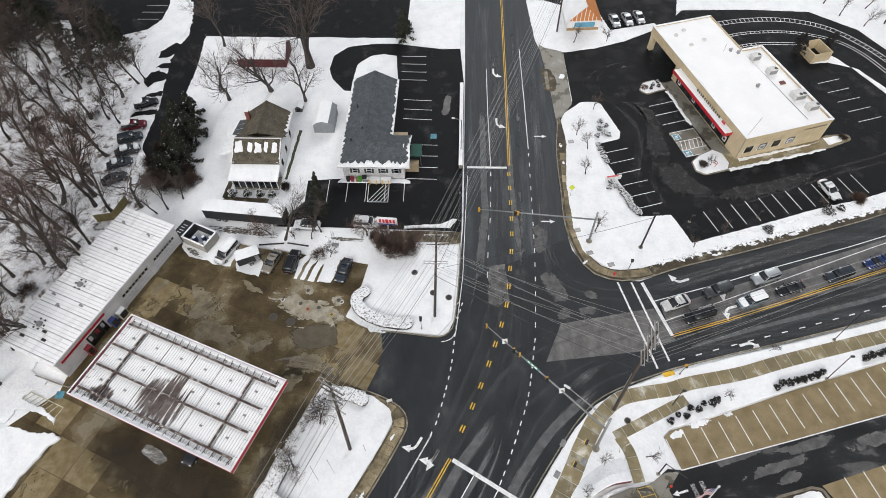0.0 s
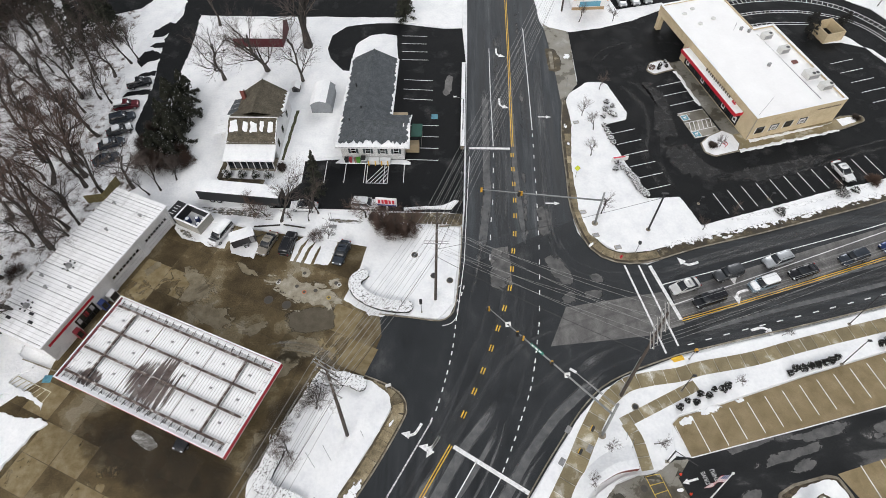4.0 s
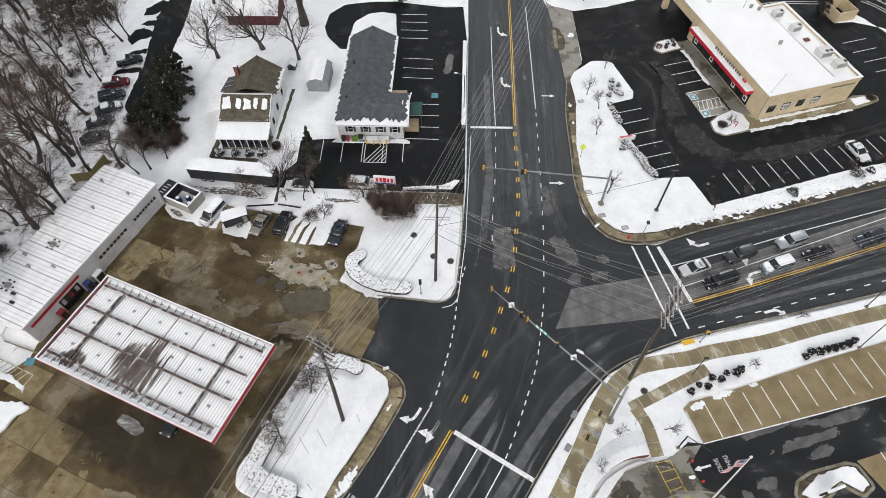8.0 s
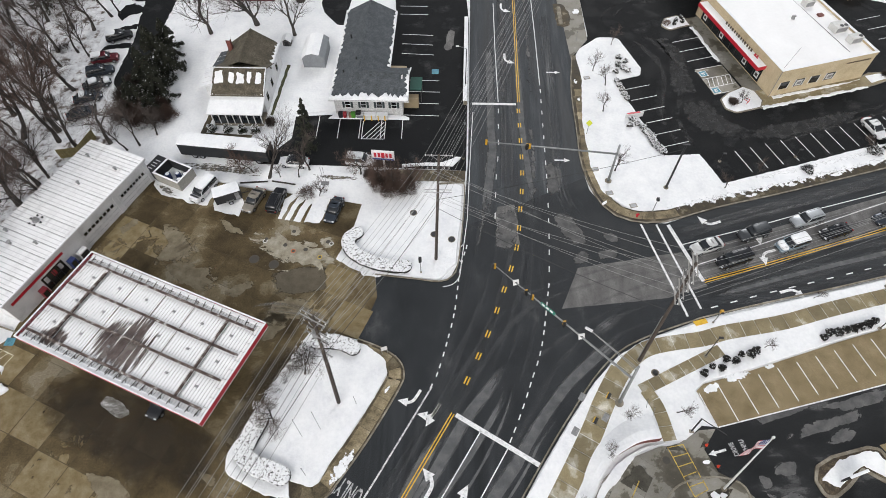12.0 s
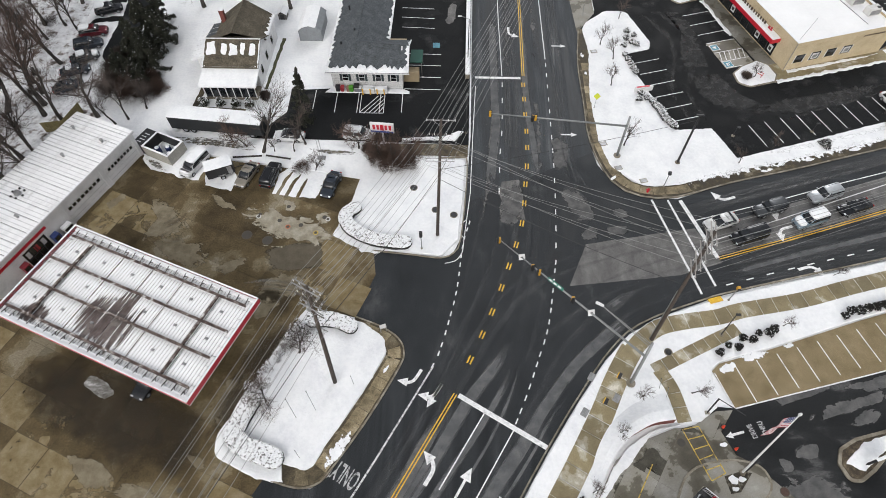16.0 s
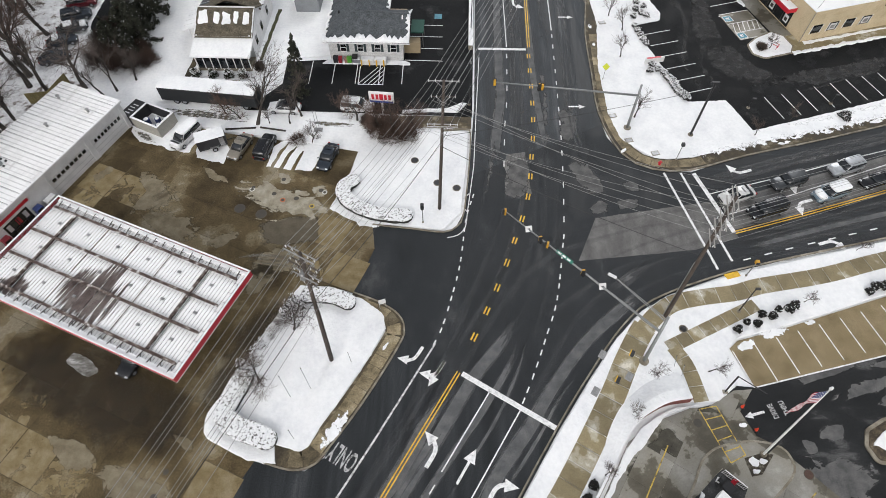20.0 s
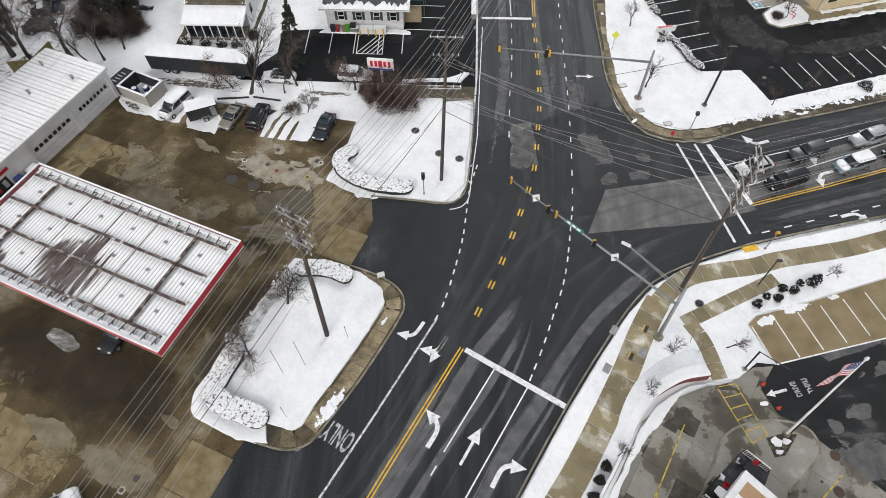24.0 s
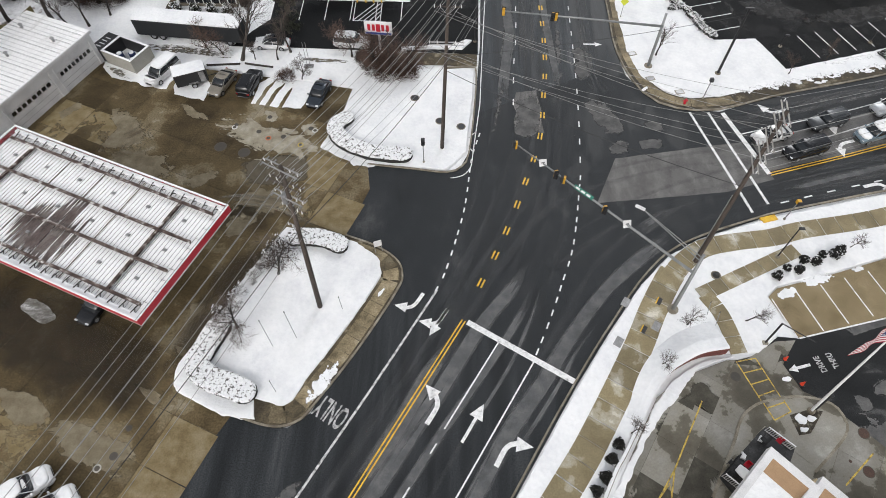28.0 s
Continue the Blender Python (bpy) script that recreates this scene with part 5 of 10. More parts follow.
def paint(name, c, rough=0.25, metal=0.3):
    return surf(name, [(0.35, tuple(x * 0.8 for x in c)), (0.65, c)], 1.5, rough, 0.0, 30, metal, fine=0.06, local=True, spec=0.6)


P_SILVER = paint("silver_paint", (0.48, 0.50, 0.52), 0.3, 0.5)
P_WHITE = paint("white_paint", (0.72, 0.73, 0.74), 0.3, 0.0)
P_BLACK = paint("black_paint", (0.016, 0.017, 0.02), 0.18, 0.2)
P_GREY = paint("grey_paint", (0.075, 0.08, 0.085), 0.25, 0.4)
P_BLUE = paint("blue_paint", (0.02, 0.04, 0.13), 0.2, 0.3)
P_ICE = paint("pale_blue_paint", (0.20, 0.27, 0.32), 0.3, 0.4)
P_PEARL = paint("pearl_paint", (0.62, 0.62, 0.61), 0.3, 0.2)
P_BEIGE = paint("beige_paint", (0.33, 0.30, 0.25), 0.3, 0.4)
P_RED = paint("dark_red_paint", (0.12, 0.012, 0.02), 0.25, 0.3)
P_SLATE = paint("slate_paint", (0.045, 0.055, 0.07), 0.2, 0.4)
LAMP_W = plain("headlamp_glass", (0.7, 0.72, 0.75), 0.1, fine=0)
LAMP_R = plain("tail_lamp_glass", (0.30, 0.01, 0.01), 0.15, fine=0)
RIM = plain("alloy_rim", (0.40, 0.41, 0.42), 0.35, 0.6)

# stations along the body: place, half width, deck height; then the cabin: sill and roof ends, heights
SHAPES = {
    "sedan": (4.65, 0.91, [(-1, 0.70, 0.66), (-0.96, 0.83, 0.90), (-0.62, 0.90, 1.00), (0, 0.91, 0.97), (0.38, 0.91, 0.95), (0.74, 0.88, 0.84), (0.94, 0.83, 0.68), (1, 0.70, 0.50)], (-0.82, 0.50, -0.44, 0.08, 0.95, 1.46)),
    "suv": (4.7, 0.94, [(-1, 0.78, 0.75), (-0.97, 0.88, 1.04), (-0.6, 0.94, 1.10), (0, 0.94, 1.08), (0.42, 0.94, 1.07), (0.76, 0.91, 0.99), (0.94, 0.87, 0.84), (1, 0.76, 0.55)], (-0.97, 0.48, -0.84, 0.16, 1.05, 1.72)),
    "van": (5.0, 0.98, [(-1, 0.85, 0.80), (-0.98, 0.94, 1.05), (-0.6, 0.98, 1.08), (0, 0.98, 1.06), (0.5, 0.97, 1.02), (0.82, 0.93, 0.90), (0.95, 0.85, 0.75), (1, 0.70, 0.50)], (-0.97, 0.62, -0.90, 0.26, 1.05, 1.76)),
    "pickup": (5.6, 0.98, [(-1, 0.90, 0.95), (-0.98, 0.97, 1.05), (-0.3, 0.98, 1.06), (0, 0.98, 1.08), (0.42, 0.98, 1.08), (0.82, 0.96, 1.02), (0.96, 0.90, 0.85), (1, 0.78, 0.60)], (-0.16, 0.46, -0.10, 0.26, 1.06, 1.80)),
}


def car(kind, body_paint, label, x, y, turn, snow=False, rack=False, group="", scale=1.0, roof_paint=None):
    length, wide, stations, (c0, c1, r0, r1, sill, top) = SHAPES[kind]
    L = length / 2
    t = thing("car" if kind != "pickup" else "pickup_truck", label, "car" if kind != "pickup" else "truck",
              pose(x, y, 0.0, 0, 0, turn) @ Matrix.Scale(scale, 4), group)
    rings = []
    for u, w, z in bend(stations, 0.09):
        end = max(0.0, (abs(u) - 0.86) / 0.14)
        w = w * (1 - 0.10 * end * end)
        lo = 0.22 + 0.14 * end
        half = [(w * 0.86, lo), (w * 0.97, lo + 0.14), (w, z * 0.62), (w * 0.985, z * 0.80), (w * 0.945, z * 0.93), (w * 0.86, z * 0.985), (w * 0.60, z + 0.012), (w * 0.25, z + 0.03)]
        rings.append([(u * L, -a, b) for a, b in half] + [(u * L, a, b) for a, b in reversed(half)])
    part("body", loft(rings), body_paint, t, smooth=True)
    # cabin glass, then the roof skin and the pillars over it
    def ring(xa, xb, w, z, e=0.12):
        return [(xa + e, -w, z), (xb - e * 2, -w, z), (xb - e * 0.5, -w * 0.82, z), (xb, -w * 0.45, z), (xb, w * 0.45, z), (xb - e * 0.5, w * 0.82, z), (xb - e * 2, w, z), (xa + e, w, z), (xa, w * 0.8, z), (xa, -w * 0.8, z)]
    mid = sill + (top - sill) * 0.55
    part("window_glass", loft([ring(c0 * L, c1 * L, wide * 0.94, sill - 0.04), ring((c0 * 0.6 + r0 * 0.4) * L, (c1 * 0.5 + r1 * 0.5) * L, wide * 0.895, mid), ring(r0 * L, r1 * L, wide * 0.78, top - 0.02)]), GLASS, t, "dark window glass", True)
    part("roof", loft([ring(r0 * L - 0.10, r1 * L + 0.08, wide * 0.83, top - 0.07, 0.16), ring(r0 * L - 0.03, r1 * L + 0.02, wide * 0.79, top - 0.01, 0.16), ring(r0 * L + 0.12, r1 * L - 0.10, wide * 0.68, top + 0.035, 0.16), ring(r0 * L + 0.4, r1 * L - 0.35, wide * 0.38, top + 0.055, 0.2)]), roof_paint or body_paint, t, smooth=True)
    for s in (-1, 1):
        for a, b in ((c1 - 0.06, r1 - 0.03), (c0 + 0.05, r0 + 0.04)):
            part("pillar", tube((a * L, s * wide * 0.90, sill - 0.02), (b * L, s * wide * 0.77, top - 0.04), 0.045, 0.04, 5), body_paint, t)
        xm = (c0 + c1) / 2 * L
        part("pillar", tube((xm, s * wide * 0.94, sill - 0.02), (xm, s * wide * 0.78, top - 0.04), 0.045, 0.04, 5), body_paint, t)
        part("mirror", box((c1 - 0.14) * L - 0.09, s * wide - 0.02 if s > 0 else -wide - 0.2, sill, (c1 - 0.14) * L + 0.07, wide + 0.2 if s > 0 else -wide + 0.02, sill + 0.15, 0.04), body_paint, t)
        part("headlight", box(L * 0.90, s * wide * 0.66 - 0.17, 0.62, L * 0.975, s * wide * 0.66 + 0.17, 0.76, 0.03), LAMP_W, t, "clear headlight")
        part("tail_light", box(-L - 0.01, s * wide * 0.72 - 0.14, 0.72, -L * 0.95, s * wide * 0.72 + 0.14, 0.94, 0.03), LAMP_R, t, "red tail light")
        for u in (-0.60, 0.61):
            w = part("wheel", tube((u * L, s * (wide - 0.20), 0.34), (u * L, s * (wide + 0.01), 0.34), 0.34, seg=14), TYRE, t, "black tyre")
            part("rim", tube((u * L, s * (wide - 0.02), 0.34), (u * L, s * (wide + 0.025), 0.34), 0.21, seg=10), RIM, w, "metal rim")
    part("grille", box(L * 0.955, -0.42, 0.42, L * 1.003, 0.42, 0.60, 0.02), BLACK, t, "black grille")
    if kind == "pickup":
        part("bed", box(-L * 0.95, -wide * 0.80, 0.75, -L * 0.20, wide * 0.80, 1.085), BLACK, t, "dark open cargo bed")
    if rack or kind in ("suv", "van"):
        for s in (-1, 1):
            part("roof_rail", tube((r0 * L + 0.3, s * wide * 0.58, top + 0.06), (r1 * L - 0.3, s * wide * 0.58, top + 0.06), 0.025, seg=5), BLACK, t)
    if snow:
        r1 = r1 if snow != "rear" else r0 * 0.35 + r1 * 0.65
        part("snow", loft([ring(r0 * L - 0.13, r1 * L + 0.12, wide * 0.84, top - 0.05, 0.16), ring(r0 * L - 0.1, r1 * L + 0.08, wide * 0.82, top + 0.08, 0.16), ring(r0 * L + 0.1, r1 * L - 0.1, wide * 0.68, top + 0.15, 0.16)]), SNOW, t, "snow on the roof", True)
        z = stations[4][2]
        if snow != "rear":
            part("snow", loft([ring((c1 + 0.02) * L, 0.93 * L, wide * 0.90, z - 0.16, 0.2), ring((c1 + 0.03) * L, 0.92 * L, wide * 0.86, z + 0.06, 0.2), ring((c1 + 0.09) * L, 0.84 * L, wide * 0.66, z + 0.10, 0.2)]), SNOW, t, "snow on the bonnet", True)
    return t

# ---- gas station ----
GAS = pose(-22.5, 30.2, 0, 0, 0, -21.2)
DECK = surf("snowy_deck", [(0.28, (0.62, 0.61, 0.60)), (0.38, (0.80, 0.80, 0.80)), (0.5, (0.87, 0.87, 0.87)), (0.7, (0.90, 0.90, 0.91))], 0.7, 0.55, 0.3, 5, stretch=(1.5, 0.35, 1), fine=0.15, local=True)

SEAM = plain("seam_grey", (0.11, 0.10, 0.10), 0.7)
canopy = thing("fuel_canopy", "white flat fuel canopy with a red edge and rusty roof beams", "canopy", GAS)
CX, CY = -26.4, -13.0
soffit = part("soffit", box(CX + 0.1, CY + 0.1, 4.75, -0.1, -0.1, 4.9), METAL_WHITE, canopy, "white underside panels")
for n_, b_ in (("n", (CX, -0.12, 0, 0)), ("s", (CX, CY, 0, CY + 0.12)), ("w", (CX, CY + 0.12, CX + 0.12, -0.12)), ("e", (-0.12, CY + 0.12, 0, -0.12))):
    x0, y0, x1, y1 = b_
    f = part("fascia", box(x0, y0, 4.75, x1, y1, 5.78), METAL_WHITE, canopy, "white fascia panel")
    gx, gy = (0.012, 0) if n_ in "we" else (0, 0.012)
    part("red_band", box(x0 - gx * (n_ == "w") * 1 - (0.012 if n_ == "s" or n_ == "n" else 0), y0 - (0.012 if n_ == "s" else 0), 4.95, x1 + (0.012 if n_ in "ens" else 0), y1 + (0.012 if n_ == "n" else 0), 5.74), RED, f, "bright red band")
    part("coping", box(x0 - 0.03, y0 - 0.03, 5.78, x1 + 0.03, y1 + 0.03, 5.86, 0.01), SNOW, canopy, "snow-covered coping")
rnd = random.Random(5)
pw = (26.4 - 0.3) / 66
deck = rib = None
for i in range(66):
    x = CX + 0.15 + i * pw
    m = Matrix.Translation((x, 0, 0))
    if deck is None:
        deck = part("deck_panel", box(0.012, CY + 0.15, 4.92, pw - 0.012, -0.15, 5.30), DECK, canopy, "snow-dusted roof panel")
        rib = part("seam", box(-0.012, CY + 0.15, 4.92, 0.012, -0.15, 5.325), SEAM, canopy, "thin grey seam")
        deck.matrix_basis = rib.matrix_basis = m
    else:
        twin(deck, m)
        twin(rib, m)
BARE = film_paint("bare_deck_film", [(0.36, (0.075, 0.055, 0.05)), (0.5, (0.12, 0.093, 0.085)), (0.64, (0.19, 0.165, 0.15))], 0.30, 0.66, 0.07, 1.0, (2.3, 0.10, 1), 0.92, detail=3.0)
patch("bare_deck", [(-18.6, -8.6), (-16.4, -5.6), (-14.2, -3.2), (-12.6, -3.6), (-10.8, -6.2), (-9.6, -9.4), (-10.6, -12.2), (-14.2, -12.6), (-17.6, -11.8)], 5.312, BARE, 0, canopy, "bare brown deck where snow has melted")
patch("bare_deck", [(-24.6, -10.9), (-22.2, -9.4), (-20.2, -10.6), (-21.6, -12.4), (-24.2, -12.5)], 5.312, BARE, 0, canopy, "bare brown deck where snow has melted")
for y0, y1 in ((-0.62, -0.16), (CY + 0.16, CY + 0.62)):
    part("gutter", box(CX + 0.3, y0, 5.31, -0.3, y1, 5.60, 0.03), SNOW, canopy, "snow-filled gutter")
for y in (-1.35, -4.75, -8.05, -11.6):
    b = part("roof_beam", box(CX + 0.5, y - 0.09, 5.42, -0.9, y + 0.09, 5.60), RUST, canopy, "rusty steel beam")
    b2 = part("flange", box(CX + 0.5, y - 0.16, 5.60, -0.9, y + 0.16, 5.63), RUST, b)
for x in (-22.6, -4.5):
    part("roof_beam", box(x - 0.12, -11.7, 5.44, x + 0.12, -1.3, 5.66), RUST, canopy, "rusty steel beam")
    part("pipe", tube((x + 0.35, -11.5, 5.5), (x + 0.35, -1.4, 5.5), 0.05, seg=6), GALV, canopy)
for x in (-18.0, -13.7, -9.4):
    part("lap_joint", box(x - 0.04, CY + 0.2, 5.30, x + 0.04, -0.2, 5.35), RUST, canopy)
BRACE = plain("dark_brace_steel", (0.035, 0.03, 0.028), 0.7)
for y0, y1 in ((-0.45, -1.3), (CY + 0.45, -11.65)):
    bm = tube((0, y0, 5.66), (0.05, y1, 5.52), 0.055, seg=4)
    tube((0.02, (y0 + y1) / 2, 5.58), (0.34, y0, 5.34), 0.045, seg=4, bm=bm)
    tube((0, y0, 5.66), (0, y0 - (0.08 if y0 > -5 else -0.08), 5.32), 0.055, seg=4, bm=bm)
    first_brace = None
    for i in range(21):
        m = Matrix.Translation((CX + 0.9 + i * 1.22, 0, 0))
        if first_brace:
            twin(first_brace, m, canopy)
        else:
            first_brace = part("brace", bm, BRACE, canopy, "dark gutter brace")
            first_brace.matrix_basis = m
for i in range(9):
    for x0, x1 in ((CX + 0.2, CX + 1.0), (-0.95, -0.2)):
        o = part("brace", tube((x0, 0, 5.45), (x1, 0, 5.45), 0.03, seg=4), SEAM, canopy)
        o.matrix_basis = Matrix.Translation((0, -1.8 - i * 1.18, 0))
for i in range(6):
    for j in range(3):
        o = part("light_box", box(-0.2, -0.14, 5.29, 0.2, 0.14, 5.42, 0.02), GALV, canopy, "small grey light housing")
        o.matrix_basis = Matrix.Translation((CX + 2.6 + i * 4.15 + 0.4 * (j % 2), -2.9 - j * 3.35, 0))
for x in (-19.5, -6.9):
    for y in (-3.2, -9.8):
        part("column", box(x - 0.25, y - 0.25, -0.05, x + 0.25, y + 0.25, 4.76, 0.03), METAL_WHITE, canopy, "square white column")
for i, (x, y) in enumerate(((-19.5, -6.5), (-13.2, -6.5), (-6.9, -6.5), (-13.2, -11.2), (-19.5, -2.5))):
    pump = thing("fuel_pump", "white and red fuel pump on a concrete island", "fuel pump", GAS @ Matrix.Translation((x, y, 0)), "fuel pumps")
    part("island", box(-1.6, -0.6, -0.05, 1.6, 0.6, 0.16, 0.05), KERB, pump, "concrete island")
    part("cabinet", box(-0.45, -0.3, 0.16, 0.45, 0.3, 1.75, 0.05), METAL_WHITE, pump)
    part("screen", box(-0.3, -0.31, 1.05, 0.3, 0.31, 1.4), BLACK, pump, "black display")
    part("top_sign", box(-0.48, -0.32, 1.75, 0.48, 0.32, 2.1, 0.04), RED, pump, "red sign box")
    part("hose", tube((0.5, 0.1, 1.5), (0.55, 0.12, 0.6), 0.03, seg=5), BLACK, pump, "black hose")
ICE = surf("grey_ice", [(0.36, (0.11, 0.10, 0.085)), (0.5, (0.24, 0.235, 0.22)), (0.58, (0.42, 0.42, 0.41)), (0.68, (0.70, 0.70, 0.70))], 0.9, 0.4, 0.5, 5, stretch=(0.5, 1.6, 1), fine=0.3)
ice = tagged(part("ice_sheet", flat(ragged(outline([(-1.5, -0.5, 0.5), (1.3, -0.9, 0.5), (1.9, 0.2, 0.5), (0.4, 0.9, 0.5), (-1.4, 0.8, 0.4)]), 0.2, 0.14, 3), 0.0, 0.03), ICE), "melting sheet of ice on the forecourt", "ice", kind="structure")
ice.matrix_basis = pose(-40.4, 21.4, 0.012, 0, 0, -22) @ Matrix.Diagonal((1.25, 0.95, 1, 1))

# shop and garage
shop = thing("garage_shop", "long white metal garage and shop with a ribbed roof", "building", GAS)
X0, X1, Y0, Y1, HT = -42.0, -32.4, -10.4, 16.2, 4.5
part("wall", box(X0, Y0, -0.1, X0 + 0.25, Y1, HT - 0.15), METAL_WHITE, shop)
part("wall", box(X0 + 0.25, Y0, -0.1, X1 - 0.25, Y0 + 0.25, HT - 0.1), METAL_WHITE, shop)
part("wall", box(X0 + 0.25, Y1 - 0.25, -0.1, X1 - 0.25, Y1, HT - 0.1), METAL_WHITE, shop)
OPEN = ((-5.2, -1.6, 2.6), (2.4, 9.0, 3.4), (9.9, 15.6, 3.4))
edges = [Y0] + [v for a, b, _ in OPEN for v in (a, b)] + [Y1]
for a, b in zip(edges[0::2], edges[1::2]):
    part("wall", box(X1 - 0.25, a, -0.1, X1, b, HT - 0.1), METAL_WHITE, shop)
for a, b, h in OPEN:
    part("wall", box(X1 - 0.25, a, h, X1, b, HT - 0.1), METAL_WHITE, shop)
roof = part("roof", box(X0 - 0.2, Y0 - 0.2, HT - 0.1, X1 + 0.25, Y1 + 0.2, HT + 0.05), DECK, shop, "snow-dusted ribbed metal roof")
rb = None
for i in range(44):
    m = Matrix.Translation((0, Y0 + 0.1 + i * 0.605, 0))
    if rb is None:
        rb = part("rib", box(X0 - 0.2, -0.055, HT + 0.05, X1 + 0.2, 0.055, HT + 0.11), METAL_WHITE, roof)
        rb.matrix_basis = m
        groove = part("groove", box(X0 - 0.15, 0.07, HT + 0.05, X1 + 0.1, 0.13, HT + 0.058), SEAM, roof, "dirty groove beside a rib")
        groove.matrix_basis = m
    else:
        twin(rb, m, roof)
        if i % 3 == 0:
            twin(groove, m, roof)
part("gutter", box(X1 + 0.2, Y0 - 0.2, HT - 0.3, X1 + 0.36, Y1 + 0.2, HT + 0.02, 0.02), METAL_WHITE, shop, "white gutter along the front")
part("red_band", box(X1 + 0.002, -9.6, 3.05, X1 + 0.10, -0.9, 3.42), RED, shop, "red band over the shop front")
a, b, h = OPEN[0]
front = part("shop_front", box(X1 - 0.2, a, 0, X1 - 0.12, b, h), GLASS, shop, "dark shop window")
for i in range(5):
    y = a + (b - a) * i / 4
    part("window_frame", box(X1 - 0.12, y - 0.05, 0, X1 - 0.04, y + 0.05, h), BLACK, front)
part("window_frame", box(X1 - 0.12, a, 1.0, X1 - 0.05, b, 1.08), BLACK, front)
for y, c in ((-4.6, (0.55, 0.55, 0.56)), (-3.3, (0.35, 0.03, 0.04)), (-2.2, (0.50, 0.50, 0.52))):
    part("poster", box(X1 - 0.115, y - 0.3, 1.2, X1 - 0.10, y + 0.3, 2.2), plain("poster_print", c, 0.5), front, "small poster in the window")
for y, c, lb in ((-0.9, (0.03, 0.05, 0.16), "blue"), (-6.0, (0.20, 0.02, 0.03), "dark red")):
    vm = thing("vending_machine", lb + " vending machine beside the shop front", "vending machine", GAS @ pose(X1 + 0.55, y, 0), "vending machines")
    part("case", box(-0.42, -0.48, 0, 0.42, 0.48, 1.85, 0.03), plain("machine_" + lb.replace(" ", "_"), c, 0.4), vm)
    part("front_panel", box(0.42, -0.4, 0.5, 0.44, 0.25, 1.7), GLASS, vm, "dark glazed front")
for a, b, h in OPEN[1:]:
    door = part("garage_door", box(X1 - 0.2, a, 0, X1 - 0.1, b, h), METAL_WHITE, shop, "white sectional garage door")
    for k in range(1, 5):
        part("panel_line", box(X1 - 0.1, a, h * k / 5 - 0.015, X1 - 0.09, b, h * k / 5 + 0.015), GALV, door)
    n = 8
    for k in range(n):
        y = a + 0.3 + (b - a - 0.6) * k / n
        part("door_window", box(X1 - 0.1, y + 0.1, h * 0.62, X1 - 0.085, y + (b - a - 0.6) / n - 0.1, h * 0.76), GLASS, door, "small dark window")
    for y in (a - 0.18, b + 0.02):
        part("door_frame", box(X1 + 0.002, y, 0, X1 + 0.06, y + 0.16, h + 0.15), METAL_WHITE, shop)
for x, y in ((-40, 13.5), (-34.5, 13.0), (-37.5, 8.8), (-35.2, -1.5), (-40.5, -1.5), (-38.5, -2.8)):
    v = part("roof_vent", tube((x, y, HT), (x, y, HT + 0.55), 0.16, seg=10), GALV, shop, "grey roof vent")
    part("cap", tube((x, y, HT + 0.55), (x, y, HT + 0.7), 0.27, 0.1, 10), GALV, v)
for x, y in ((-38.2, 1.4), (-38.9, -6.2)):
    u = part("roof_unit", tube((x, y, HT), (x, y, HT + 0.5), 0.5, 0.35, 9), GALV, shop, "round roof fan")
    for k in range(6):
        an = k * 1.05
        part("bracket", box(-0.09, -0.13, HT + 0.02, 0.09, 0.13, HT + 0.25, 0.02), BLACK, u).matrix_basis = Matrix.Translation((x + 0.85 * math.cos(an), y + 0.85 * math.sin(an), 0))
for x, y in ((-37.2, -6.9), (-36.3, -8.0), (-39.8, -8.6)):
    part("skylight", box(x - 0.35, y - 0.2, HT + 0.04, x + 0.35, y + 0.2, HT + 0.3, 0.05), BLACK, shop, "small dark hatch")
icebox = thing("ice_chest", "white and dark ice chest beside the shop front", "ice chest", GAS @ pose(-31.8, 0.9, 0))
part("case", box(-0.4, -0.7, 0, 0.4, 0.7, 1.7, 0.04), METAL_WHITE, icebox)
part("door", box(0.4, -0.6, 0.2, 0.43, 0.6, 1.5), BLACK, icebox, "dark door")

# walled bin store behind the cars
store = thing("bin_enclosure", "open grey block enclosure full of bins", "enclosure", pose(-43.4, 57.2, 0, 0, 0, -24))
CONC_BLOCK = plain("grey_block_wall", (0.33, 0.32, 0.285), 0.85, fine=0.3, bump=0.3)
for b_ in ((-2.4, -1.7, 2.4, -1.5), (-2.4, 1.5, 2.4, 1.7), (-2.4, -1.5, -2.2, 1.5), (2.2, -1.5, 2.4, 1.5)):
    w = part("wall", box(b_[0], b_[1], -0.1, b_[2], b_[3], 1.9), CONC_BLOCK, store)
    part("coping", box(b_[0] - 0.04, b_[1] - 0.04, 1.9, b_[2] + 0.04, b_[3] + 0.04, 1.97, 0.01), SNOW, w, "snowy coping")
part("floor", box(-2.2, -1.5, -0.08, 2.2, 1.5, 0.02), BLACK, store, "dark floor")
part("gate", box(-4.3, -1.6, 0.05, -2.46, 1.6, 1.85, 0.02), BLACK, store, "black slatted gate")
for k in range(4):
    part("pale_mark", box(-3.9 + 0.1 * (k % 2), -1.1 + k * 0.55, 1.85, -3.1 + 0.15 * (k % 2), -0.95 + k * 0.55, 1.856), METAL_WHITE, store, "pale stroke on the black panel")
